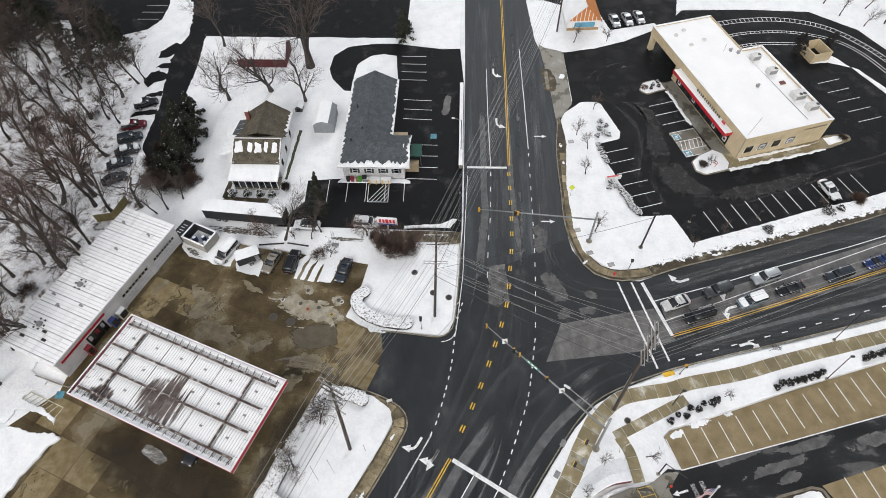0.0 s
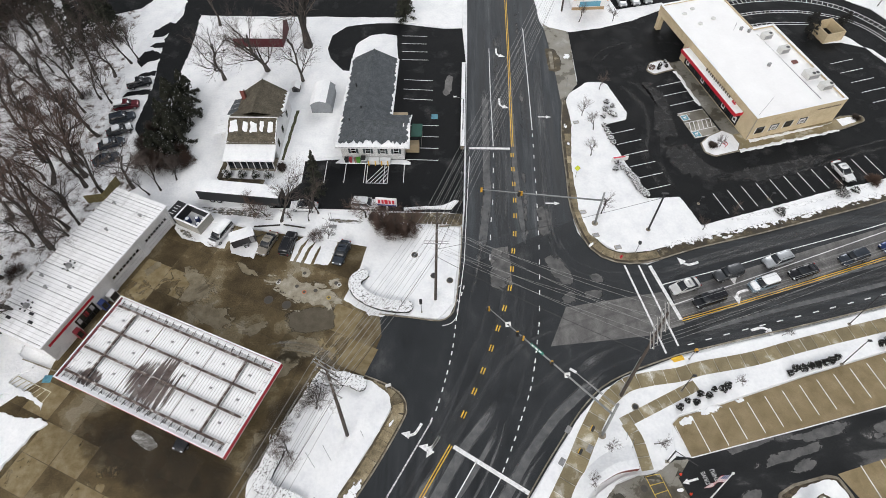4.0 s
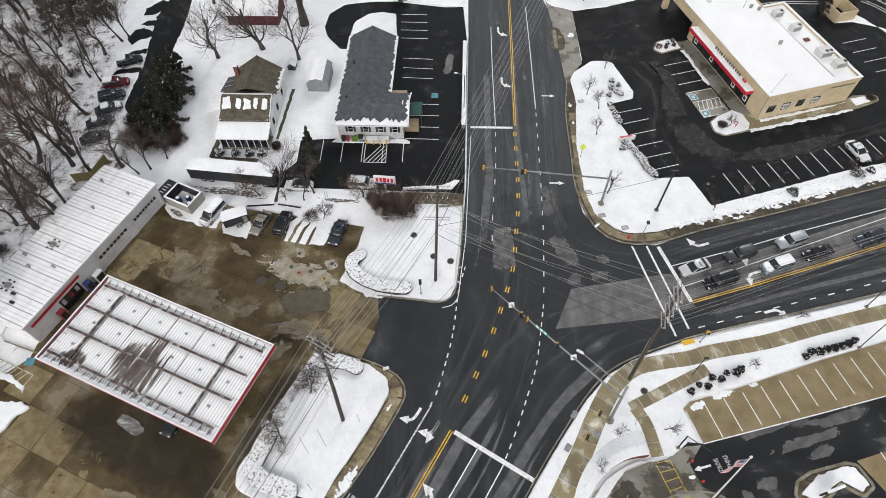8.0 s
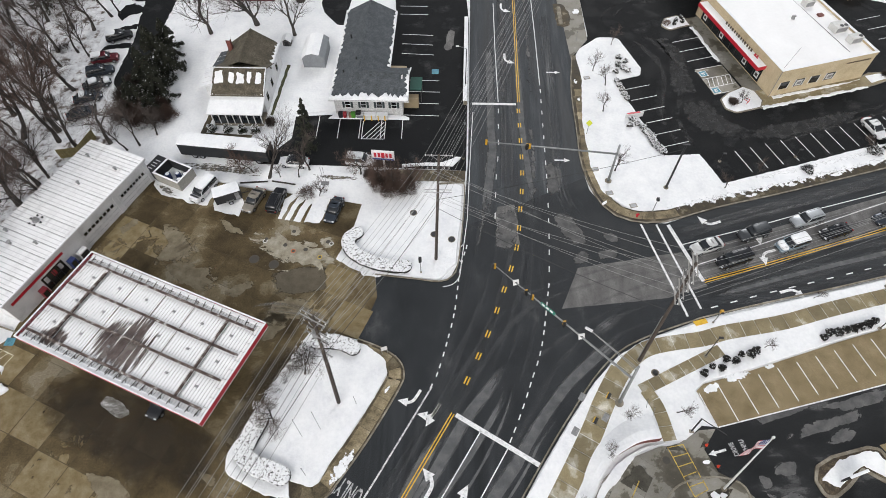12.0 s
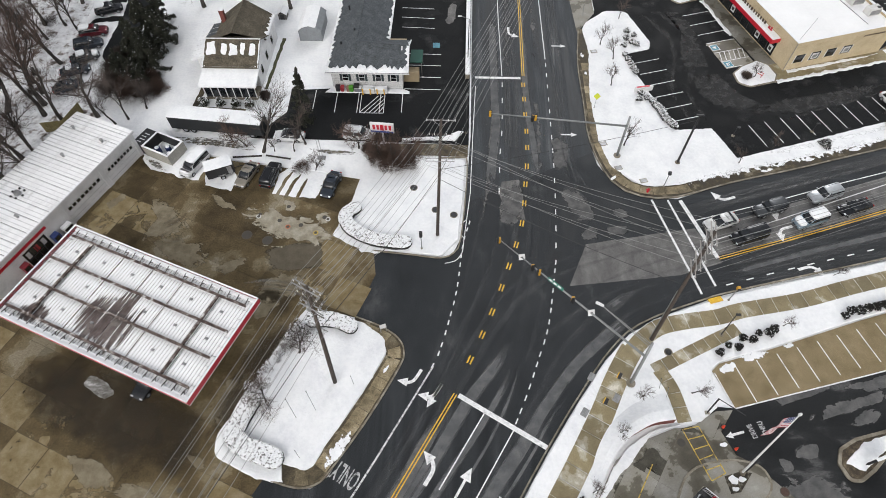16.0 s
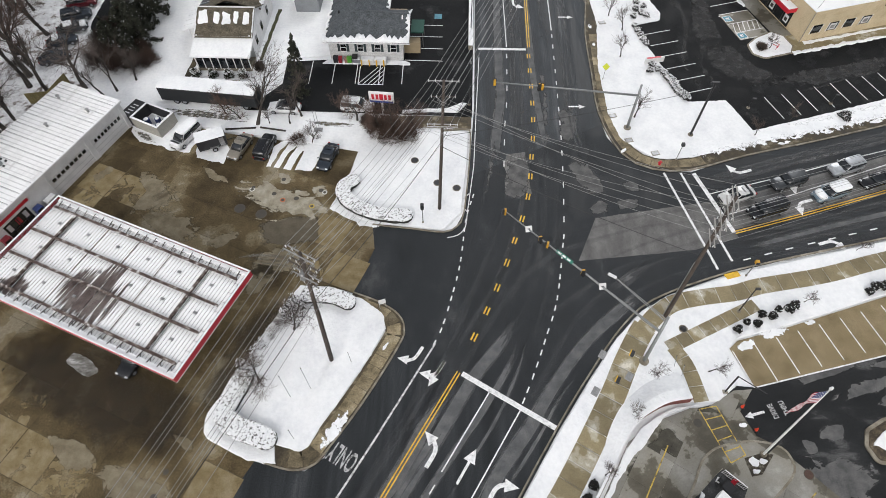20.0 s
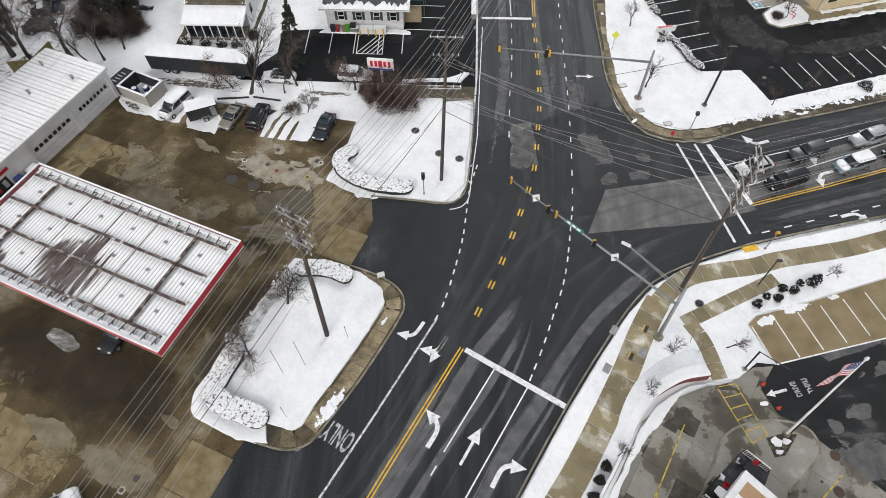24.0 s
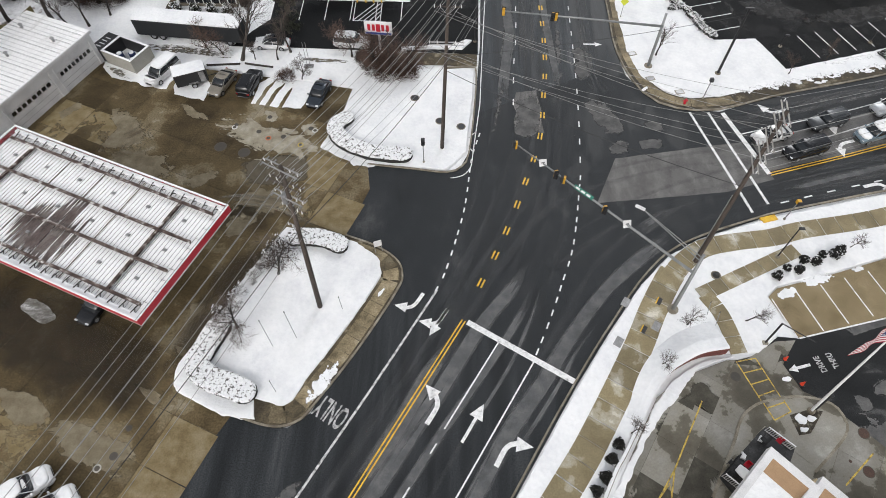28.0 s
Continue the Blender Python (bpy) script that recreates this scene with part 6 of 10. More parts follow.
# added black sheets on the inner faces stand in for the enclosure's shade
for b_ in ((-2.2, -1.5, 2.2, -1.46), (-2.2, 1.46, 2.2, 1.5), (-2.2, -1.46, -2.16, 1.46), (2.16, -1.46, 2.2, 1.46)):
    part("lining", box(b_[0], b_[1], 0.02, b_[2], b_[3], 1.84), BLACK, store, "black sheet standing in for shade inside the walls")
for x, y, r in ((-1.0, -0.5, 0.45), (0.3, 0.3, 0.4), (1.3, -0.6, 0.42), (1.4, 0.7, 0.38)):
    bin_ = thing("waste_drum", "dark round drum with a snowy lid", "drum", pose(-43.4, 57.2, 0, 0, 0, -24) @ Matrix.Translation((x, y, 0.02)), "drums")
    part("drum", tube((0, 0, 0), (0, 0, 1.1), r, seg=12), plain("blue_drum", (0.03, 0.05, 0.14), 0.5), bin_)
    part("lid", tube((0, 0, 1.1), (0, 0, 1.18), r * 0.7, seg=12), SNOW, bin_, "snow on the lid")
for i in range(5):
    loop = thing("tyre", "old black tyre with snow on it", "tyre", pose(-47.0 + 0.35 * i, 59.1 + 0.2 * (i % 2), 0.25, 0, 0, i * 40), "old tyres")
    bm = bmesh.new()
    rings = []
    for k in range(13):
        a_ = 2 * math.pi * k / 12
        rings.append([((0.3 + 0.11 * math.cos(q)) * math.cos(a_), (0.3 + 0.11 * math.cos(q)) * math.sin(a_), 0.11 * math.sin(q)) for q in (0, 1.05, 2.1, 3.14, 4.2, 5.25)])
    part("tread", loft(rings, cap=False), TYRE, loop)

# cars beside the forecourt
car("van", P_WHITE, "white minivan with snow on its roof and bonnet", -38.4, 54.6, 66 + 180, True)
utility = thing("cargo_trailer", "black enclosed cargo trailer with a snowy roof", "trailer", pose(-34.3, 53.4, 0, 0, 0, 24))
part("box", box(-1.9, -1.0, 0.5, 1.9, 1.0, 2.15, 0.05), BLACK, utility, "black box body")
part("snow", box(-1.95, -1.05, 2.15, 1.95, 1.05, 2.3, 0.07), SNOW, utility, "thick snow on the roof")
part("door", box(1.0, -1.03, 0.6, 1.65, -1.0, 2.0), GALV, utility, "side door outline")
for s in (-1, 1):
    w = part("wheel", tube((0.1, s * 1.0, 0.36), (0.1, s * 1.22, 0.36), 0.36, seg=14), TYRE, utility)
    part("rim", tube((0.1, s * 1.02, 0.36), (0.1, s * 1.235, 0.36), 0.22, seg=10), RIM, w)
    part("mudguard", box(-0.45, min(s * 1.0, s * 1.25), 0.74, 0.65, max(s * 1.0, s * 1.25), 0.8, 0.01), GALV, utility)
part("drawbar", tube((1.9, 0, 0.5), (3.1, 0, 0.5), 0.06, seg=6), BLACK, utility)
car("sedan", P_BEIGE, "beige sedan parked at the forecourt edge", -30.4, 52.8, 72 + 180)
car("suv", P_BLACK, "black sport utility vehicle parked at the forecourt edge", -27.0, 52.9, 81)
car("sedan", P_SLATE, "dark sedan parked beside a strip of snow", -18.2, 51.3, 77 + 180)
car("sedan", P_BLACK, "black car parked under the fuel canopy", -34.6, 22.2, 70 + 180)
car("suv", P_WHITE, "white vehicle buried under snow beside the forecourt", -34.6, 5.6, 40, True)
car("suv", P_WHITE, "white vehicle buried under snow beside the forecourt", -32.0, 4.2, 42, True)
snowbank([(-36.2, 51.2), (-32.2, 50.2), (-32.0, 53), (-34, 55.5), (-37, 55.5)], 0.06, SNOW, seed=21, label="leftover snow under the trailer", amp=0.18, step=0.25, soft=0.03)
snowbank([(-26.4, 50.0), (-26.0, 53.6), (-24.2, 55.2), (-20.4, 55.5), (-18.9, 56.1), (-19.5, 51.8), (-20.1, 49.3), (-23.4, 49.4)], 0.06, SNOW, seed=23, label="snow lying in an empty parking place", amp=0.16, step=0.25, soft=0.03)
for k, line in enumerate(([(-25.6, 49.5), (-25.0, 52.0), (-24.1, 54.2)], [(-24.3, 49.3), (-23.8, 51.6), (-22.9, 53.6)], [(-22.8, 49.2), (-22.3, 51.2), (-21.8, 52.8)])):
    L_ = bend(line, 0.4)
    strip = [p + Vector((0.24, 0)) * min(1, 3 - 3 * i / len(L_)) for i, p in enumerate(L_)] + [p - Vector((0.24, 0)) * min(1, 3 - 3 * i / len(L_)) for i, p in reversed(list(enumerate(L_)))]
    structure("wheel_rut", flat(ragged(strip, 0.2, 0.12, 70 + k), 0.0, 0.068), CONC_WET, "dark wheel rut through the snow", "snow")
sign = thing("gas_station_sign", "white roadside sign with red and blue bars on a post", "sign", pose(-11.3, 58.4, 0, 0, 0, -4) @ Matrix.Diagonal((0.84, 0.84, 0.78, 1)))
part("post", box(-0.16, -0.12, -0.1, 0.16, 0.12, 5.2, 0.02), METAL_WHITE, sign, "white post")
board = part("board", box(-2.0, -0.2, 5.0, 2.0, 0.2, 7.2, 0.05), METAL_WHITE, sign, "white sign board")
part("stripe", box(-1.9, -0.225, 5.1, 1.9, -0.2, 5.45), plain("sign_blue", (0.02, 0.05, 0.25), 0.4), board, "blue stripe")
for i in range(5):
    x = -1.55 + i * 0.68
    part("mark", box(x, -0.225, 5.75, x + 0.42, -0.2, 6.85) if i != 2 else box(x - 0.1, -0.225, 5.6, x + 0.52, -0.2, 6.95), RED, board, "red bar")
gas_price = thing("notice_post", "thin signpost in the snow", "sign", pose(-8.8, 29.2, 0, 0, 0, 20))
for s in (-0.35, 0.35):
    part("post", tube((s, 0, 0), (s, 0, 2.0), 0.035, seg=6), GALV, gas_price)
part("panel", box(-0.4, -0.03, 1.1, 0.4, 0.03, 2.0), METAL_WHITE, gas_price)

# manholes and stains of old fill points on the forecourt
for x, y, r in ((-28.3, 42.8, 0.62), (-25.4, 42.0, 0.62), (-23.6, 47.7, 0.25), (-24.4, 45.3, 0.26), (-21.4, 44.6, 0.28), (-18.4, 46.0, 0.28), (-27.3, 46.3, 0.22), (-28.6, 8.6, 0.3), (-28.1, 10.9, 0.25)):
    man = thing("manhole_cover", "round dark iron cover in the concrete", "manhole", pose(x, y, 0.012), "manhole covers")
    part("ring", tube((0, 0, 0), (0, 0, 0.026), r * 1.15, seg=18), IRON_RING, man)
    part("cover", tube((0, 0, 0.0), (0, 0, 0.032), r, seg=18), IRON, man)

for x, y, c, lb in ((-23.1, 44.3, (0.45, 0.13, 0.05), "orange"), (-19.2, 43.4, (0.50, 0.36, 0.06), "yellow"), (-27.4, 45.9, (0.60, 0.60, 0.58), "white"), (-17.9, 45.7, (0.60, 0.60, 0.58), "white"), (-29.6, 7.6, (0.45, 0.44, 0.40), "pale")):
    man = thing("fill_cover", lb + " worn fuel fill cover set in the concrete", "cover", pose(x, y, 0.012), "fuel fill covers")
    part("ring", tube((0, 0, 0), (0, 0, 0.028), 0.34, seg=16), plain("fill_ring_" + lb, c, 0.7, fine=0.3), man)
    part("cover", tube((0, 0, 0), (0, 0, 0.034), 0.22, seg=16), IRON_RING, man)

# ---- north-west: office, house, sheds ----
def plate(pts, thick=0.12):
    """A roof plane of some thickness through the given corners."""
    bm = bmesh.new()
    P = [Vector(p) for p in pts]
    n = (P[1] - P[0]).cross(P[2] - P[0]).normalized()
    n = -n if n.z < 0 else n
    a = [bm.verts.new(p) for p in P]
    b = [bm.verts.new(p - n * thick) for p in P]
    bm.faces.new(a)
    bm.faces.new(list(reversed(b)))
    for i in range(len(P)):
        j = (i + 1) % len(P)
        bm.faces.new((a[i], b[i], b[j], a[j]))
    bmesh.ops.recalc_face_normals(bm, faces=bm.faces[:])
    return bm


def snow_edge(p, q, inward, seed=0, thick=0.10):
    """Snow left along a roof's edge, with an uneven inner border."""
    p, q, w = Vector(p), Vector(q), Vector(inward)
    rnd_ = random.Random(seed)
    n = max(3, int((q - p).length / 0.32))
    up = Vector((0, 0, thick))
    rows = []
    for i in range(n + 1):
        k = i / n
        a = p.lerp(q, k)
        b = a + w * (0.35 + 0.75 * rnd_.random() ** 1.5)
        rows.append([a + up * 0.2, a + up, b + up * 0.9, b + up * 0.1])
    return loft(rows)


def window(parent, x0, x1, y, z0, z1, shutters=None, face=-1):
    w = part("window", box(x0, y - 0.03, z0, x1, y + 0.03, z1), GLASS, parent, "dark window pane")
    f = 0.06
    o = face * 0.05
    for b_ in ((x0 - f, z1, x1 + f, z1 + f), (x0 - f, z0 - f, x1 + f, z0), (x0 - f, z0, x0, z1), (x1, z0, x1 + f, z1), (x0, (z0 + z1) / 2 - 0.025, x1, (z0 + z1) / 2 + 0.025)):
        part("window_frame", box(b_[0], y + o - 0.03, b_[1], b_[2], y + o + 0.03, b_[3]), WHITE_WALL, w)
    if shutters:
        for a in (x0 - f - 0.4, x1 + f):
            part("shutter", box(a, y + o - 0.02, z0 - 0.05, a + 0.38, y + o + 0.03, z1 + 0.05), shutters, w, "dark shutter")
    return w


office = thing("office_building", "white single-storey office with a dark grey shingle roof", "building")
SHUT = plain("dark_shutter_paint", (0.03, 0.045, 0.05), 0.6)
part("wall", box(-20.8, 72.1, -0.1, -9.6, 79.2, 3.5), WHITE_WALL, office, "white clapboard walls")
part("wall", box(-20.8, 79.2, -0.1, -12.8, 95.0, 3.5), WHITE_WALL, office, "white clapboard walls")
part("gable", plate([(-20.8, 95.0, 3.5), (-12.8, 95.0, 3.5), (-16.8, 95.0, 5.7)], 0.2), WHITE_WALL, office)
part("gable", plate([(-9.6, 72.1, 3.5), (-9.6, 79.2, 3.5), (-9.6, 75.6, 5.4)], 0.2), WHITE_WALL, office)
k_ = 0
for i in range(24):
    z = 0.15 + i * 0.14
    if i == 0:
        clap = part("clapboard", box(-20.8, 72.06, z, -9.6, 72.098, z + 0.012), GALV, office)
    else:
        twin(clap, Matrix.Translation((0, 0, i * 0.14)))
RZ = 5.85
for pts in ([(-21.5, 71.5, 3.45), (-16.8, 75.9, RZ), (-16.8, 95.7, RZ), (-21.5, 95.7, 3.45)],
            [(-16.8, 75.9, RZ), (-12.1, 79.8, 3.45), (-12.1, 95.7, 3.45), (-16.8, 95.7, RZ)],
            [(-21.5, 71.5, 3.45), (-8.5, 71.5, 3.45), (-8.5, 75.7, 5.4), (-16.8, 75.9, RZ)],
            [(-8.5, 75.7, 5.4), (-16.8, 75.9, RZ), (-12.1, 79.8, 3.45), (-8.5, 79.8, 3.45)]):
    rf = part("roof", plate(pts), SHINGLE_D, office, "dark grey asphalt shingles")
part("ridge_cap", tube((-16.8, 76, RZ + 0.02), (-16.8, 95.7, RZ + 0.02), 0.09, seg=6), SHINGLE_D, office)
part("ridge_cap", tube((-16.8, 75.9, RZ + 0.02), (-8.5, 75.7, 5.44), 0.09, seg=6), SHINGLE_D, office)
for j, (p, q, w) in enumerate((((-21.55, 71.5, 3.48), (-8.5, 71.5, 3.48), (0, 1.1, 0.6)), ((-21.55, 71.5, 3.48), (-21.55, 95.7, 3.48), (0.75, 0, 0.4)), ((-12.05, 79.8, 3.48), (-12.05, 95.7, 3.48), (-0.55, 0, 0.28)), ((-8.5, 71.5, 3.48), (-8.5, 75.7, 5.43), (-0.7, 0, 0.0)), ((-8.5, 79.8, 3.48), (-8.5, 75.7, 5.43), (-0.5, 0, 0.0)))):
    part("snow_edge", snow_edge(p, q, w, j), SNOW, office, "snow along the eaves", True)
part("gutter", box(-21.6, 71.36, 3.32, -8.4, 71.5, 3.46, 0.02), WHITE_WALL, office)
for x in (-18.6, -16.0, -13.4, -11.0):
    window(office, x - 0.42, x + 0.42, 72.09, 1.5, 2.75, SHUT)
for z, x, y in ((5.2, -19.3, 86), (5.5, -17.6, 79.5), (4.6, -19.6, 77.3)):
    part("roof_vent", tube((x, y, z - 0.5), (x, y, z + 0.25), 0.14, seg=8), BLACK, office)
awn = part("awning", box(-8.6, 75.2, 2.5, -6.6, 78.4, 2.75, 0.06), plain("green_canvas", (0.012, 0.075, 0.055), 0.7), office, "dark green fabric awning")
part("post", tube((-6.75, 75.4, 0), (-6.75, 75.4, 2.5), 0.05, seg=6), GALV, awn)
part("post", tube((-6.75, 78.2, 0), (-6.75, 78.2, 2.5), 0.05, seg=6), GALV, awn)
part("porch", box(-9.6, 73.8, -0.05, -7.1, 75.1, 1.9, 0.04), plain("tan_box", (0.34, 0.27, 0.17), 0.8), office, "tan enclosed side porch")
part("rear_porch", box(-12.8, 80.0, -0.05, -9.6, 82.2, 2.0, 0.04), plain("tan_deck", (0.42, 0.34, 0.23), 0.8), office, "tan rear porch roof")
for i, (c, x, w, h) in enumerate((((0.02, 0.02, 0.025), -19.9, 0.7, 1.0), ((0.35, 0.03, 0.04), -19.2, 0.5, 0.9), ((0.30, 0.16, 0.13), -18.3, 0.45, 0.8), ((0.08, 0.32, 0.03), -17.8, 0.7, 0.95), ((0.22, 0.23, 0.25), -16.7, 1.1, 0.8), ((0.02, 0.02, 0.02), -16.9, 0.8, 1.3))):
    bn = thing("waste_bin", ("black", "red", "faded red", "green", "grey", "black")[i] + " waste bin standing against the office wall", "bin", pose(x, 71.3, -0.02), "bins by the office")
    body = plain("bin_plastic", c, 0.5)
    part("body", loft([[(-w * 0.42, -0.28, 0), (w * 0.42, -0.28, 0), (w * 0.42, 0.28, 0), (-w * 0.42, 0.28, 0)], [(-w / 2, -0.36, h), (w / 2, -0.36, h), (w / 2, 0.36, h), (-w / 2, 0.36, h)]]), body, bn)
    part("lid", box(-w / 2 - 0.02, -0.38, h, w / 2 + 0.02, 0.38, h + 0.07, 0.02), body if i != 4 else SNOW, bn)
for x, w in ((-15.0, 1.9), (-13.0, 1.8)):
    ch = thing("storage_chest", "low white storage chest beside the office", "chest", pose(x, 71.2, -0.02))
    part("body", box(-w / 2, -0.45, 0, w / 2, 0.45, 0.85, 0.04), WHITE_WALL, ch)
    part("lid", box(-w / 2 - 0.03, -0.48, 0.85, w / 2 + 0.03, 0.48, 0.95, 0.03), SNOW, ch, "snow on the lid")
for x in (-15.9, -14.7, -13.6, -12.5):
    bo = thing("bollard", "yellow steel bollard in front of the office", "bollard", pose(x, 70.6, -0.02), "yellow bollards")
    part("post", tube((0, 0, 0), (0, 0, 1.05), 0.09, seg=10), PAINT_Y, bo)
    part("cap", tube((0, 0, 1.05), (0, 0, 1.12), 0.09, 0.03, 10), PAINT_Y, bo)
snowbank([(-22, 70.9), (-8.5, 70.9), (-8.5, 71.4), (-9.4, 72.0), (-21, 72.1)], 0.12, seed=31, label="thin snow along the office wall", amp=0.1)
for a, b_ in (((-16.0, 66.4), (-12.3, 66.4)), ((-16.0, 66.4), (-16.1, 70.5)), ((-12.3, 66.4), (-12.4, 70.5))):
    stripe([a, b_], 0.12, lot_nw)
for i in range(5):
    stripe([(-16.0 + i * 0.75, 66.5), (-15.6 + min(3.2, i * 0.75 + 2.2), 66.6 + min(3.7, 3.9 - max(0, i - 1) * 0.9))], 0.12, lot_nw)
structure("accessible_mark", box(-5.3, 82.6, -0.03, -4.1, 83.9, -0.008), PAINT_B, "blue and white accessible parking mark", "road marking")
structure("dry_patch", flat(ragged(outline([(-3.3, 89, 0.5), (-1.6, 90, 0.5), (-1.5, 95, 0.5), (-2.8, 95.5, 0.5)]), 0.5, 0.35, 6), -0.1, -0.012), PATCH, "pale dry patch on the lot", "road")

house = thing("house", "small white house with brown shingle roofs and porch", "house")
part("wall", box(-40.3, 71.8, -0.1, -32.3, 84.6, 4.0), WHITE_WALL, house, "white siding walls")
part("gable", plate([(-40.3, 84.6, 4.0), (-32.3, 84.6, 4.0), (-36.3, 84.6, 6.7)], 0.2), WHITE_WALL, house)
part("gable", plate([(-40.3, 71.8, 4.0), (-40.3, 79.6, 4.0), (-40.3, 76.0, 5.9)], 0.2), WHITE_WALL, house)
part("gable", plate([(-32.3, 71.8, 4.0), (-32.3, 79.6, 4.0), (-32.3, 76.0, 5.9)], 0.2), WHITE_WALL, house)
for pts in ([(-40.7, 71.6, 3.9), (-31.9, 71.6, 3.9), (-31.9, 76.0, 6.0), (-40.7, 76.0, 6.0)], [(-40.7, 76.0, 6.0), (-31.9, 76.0, 6.0), (-31.9, 80.0, 3.95), (-40.7, 80.0, 3.95)]):
    part("roof", plate(pts), SHINGLE_B, house, "brown shingles")
for pts in ([(-40.6, 78.5, 4.0), (-36.3, 76.5, 6.9), (-36.3, 85.2, 6.9), (-40.6, 85.2, 4.0)], [(-36.3, 76.5, 6.9), (-32.0, 78.5, 4.0), (-32.0, 85.2, 4.0), (-36.3, 85.2, 6.9)]):
    part("roof", plate(pts), SHINGLE_B, house, "brown shingles")
part("ridge_cap", tube((-36.3, 76.5, 6.93), (-36.3, 85.2, 6.93), 0.09, seg=6), SHINGLE_B, house)
part("ridge_cap", tube((-40.7, 76.0, 6.05), (-31.9, 76.0, 6.05), 0.1, seg=6), WHITE_WALL, house)
for j, (p, q, w) in enumerate((((-31.9, 78.6, 4.0), (-31.9, 85.2, 4.0), (-0.6, 0, 0.4)), ((-31.9, 71.6, 3.95), (-31.9, 76.0, 6.03), (-0.25, 0, 0)), ((-40.7, 71.6, 3.95), (-40.7, 76, 6.03), (0.25, 0, 0)))):
    part("snow_edge", snow_edge(p, q, w, 40 + j), SNOW, house, "snow along the eaves", True)
for j, x in enumerate((-39.6, -37.5, -36.0, -34.6, -33.1)):
    w = (0.75, 0.5, 0.7, 0.35, 0.5)[j]
    spot = ragged(outline([(x - w, 73.5 + 0.25 * (j % 2), 0.2), (x + w, 73.6, 0.2), (x + w * 0.8, 75.5 - 0.3 * (j % 3), 0.2), (x - w * 0.9, 75.3, 0.2)]), 0.2, 0.2, 80 + j)
    part("snow_patch", plate([(p[0], p[1], 3.95 + (p[1] - 71.6) * 0.4773) for p in spot], 0.05), SNOW, house, "patch of snow left on the roof")
part("porch_roof", plate([(-41.0, 68.6, 2.75), (-32.0, 68.6, 2.75), (-31.9, 72.6, 3.9), (-40.8, 72.6, 3.9)], 0.28), SNOW, house, "snow-covered porch roof")
part("porch_floor", box(-40.6, 68.9, -0.1, -32.4, 71.8, 0.35), KERB, house)
for i in range(8):
    x = -40.5 + i * 1.15
    part("porch_post", box(x - 0.06, 68.95, 0.35, x + 0.06, 69.07, 2.7), WHITE_WALL, house)
part("porch_glazing", box(-40.4, 69.05, 0.4, -32.5, 69.1, 2.65), GLASS, house, "dark porch glazing")
part("side_roof", plate([(-44.1, 75.3, 2.5), (-40.3, 75.5, 3.6), (-40.3, 84.4, 3.6), (-44.3, 84.6, 2.5)], 0.3), SNOW, house, "snow-covered lean-to roof")
# darker plate laid over part of the white lean-to roof
part("bare_metal", plate([(-42.9, 80.0, 2.90), (-40.5, 79.4, 3.58), (-40.4, 83.6, 3.60), (-42.2, 83.9, 3.10)], 0.06), SHINGLE_D, house, "darker area on the lean-to roof")
for k in range(7):
    part("roof_rib", tube((-44.0, 76.2 + k * 1.25, 2.56), (-40.4, 76.3 + k * 1.25, 3.60), 0.035, seg=4), METAL_WHITE, house)
part("lean_to", box(-43.5, 76.2, -0.1, -40.3, 84.0, 2.55), WHITE_WALL, house)
ch = part("chimney", box(-40.0, 82.2, 3.5, -39.3, 82.9, 6.7, 0.03), BRICK, house, "red brick chimney")
part("chimney_cap", box(-40.1, 82.1, 6.7, -39.2, 83.0, 6.82, 0.03), SNOW, ch, "snowy cap")
for y in (74.0, 77.5, 81.5):
    w = part("window", box(-32.31, y - 0.45, 1.2, -32.27, y + 0.45, 2.6), GLASS, house)
    part("window_frame", box(-32.27, y - 0.55, 1.1, -32.24, y + 0.55, 1.2), WHITE_WALL, w)
structure("path", flat(ragged(V([(-42.5, 67.0), (-41.6, 66.6), (-41.3, 71.5), (-41.9, 75.4), (-42.6, 75.4), (-42.2, 71)]), 0.5, 0.08, 2), -0.1, 0.006), WALK_DIRT, "cleared dark path beside the house", "path")
structure("path", flat(ragged(V([(-42.4, 66.2), (-34, 65.8), (-33.8, 66.8), (-41.8, 67.2)]), 0.5, 0.12, 3), -0.1, 0.006), WALK_DIRT, "cleared dark path before the porch", "path")
structure("flower_bed", flat(ragged(V([(-31.9, 71.5), (-31.4, 71.5), (-30.8, 84.5), (-31.4, 84.5)]), 0.5, 0.12, 4), -0.1, 0.01), surf("wet_grass", [(0.3, (0.03, 0.035, 0.015)), (0.6, (0.08, 0.08, 0.035))], 1.5, 0.9, 0.6, 10), "strip of bare grass along the house", "grass")
for i, x in enumerate((-40.6, -38.0, -35.6, -33.4)):
    b_ = bush("potted_shrub", 50 + i, 0.75, 1.2, "dark evergreen shrub with snow before the porch", NEEDLE, 0.25, 420, group="porch shrubs")
    b_.matrix_basis = pose(x, 67.6, 0)

shed = thing("garden_shed", "grey gambrel shed with a snow-covered roof", "shed", pose(-26.3, 86.7, -0.005))
GREY_SIDING = plain("grey_siding", (0.22, 0.235, 0.25), 0.8, fine=0.2)
part("wall", box(-1.95, -2.8, -0.05, 1.95, 2.8, 2.1), GREY_SIDING, shed)
for s in (-1, 1):
    part("gable", plate([(-1.95, s * 2.79, 2.1), (1.95, s * 2.79, 2.1), (1.2, s * 2.79, 2.75), (0, s * 2.79, 3.05), (-1.2, s * 2.79, 2.75)], 0.05), GREY_SIDING, shed)
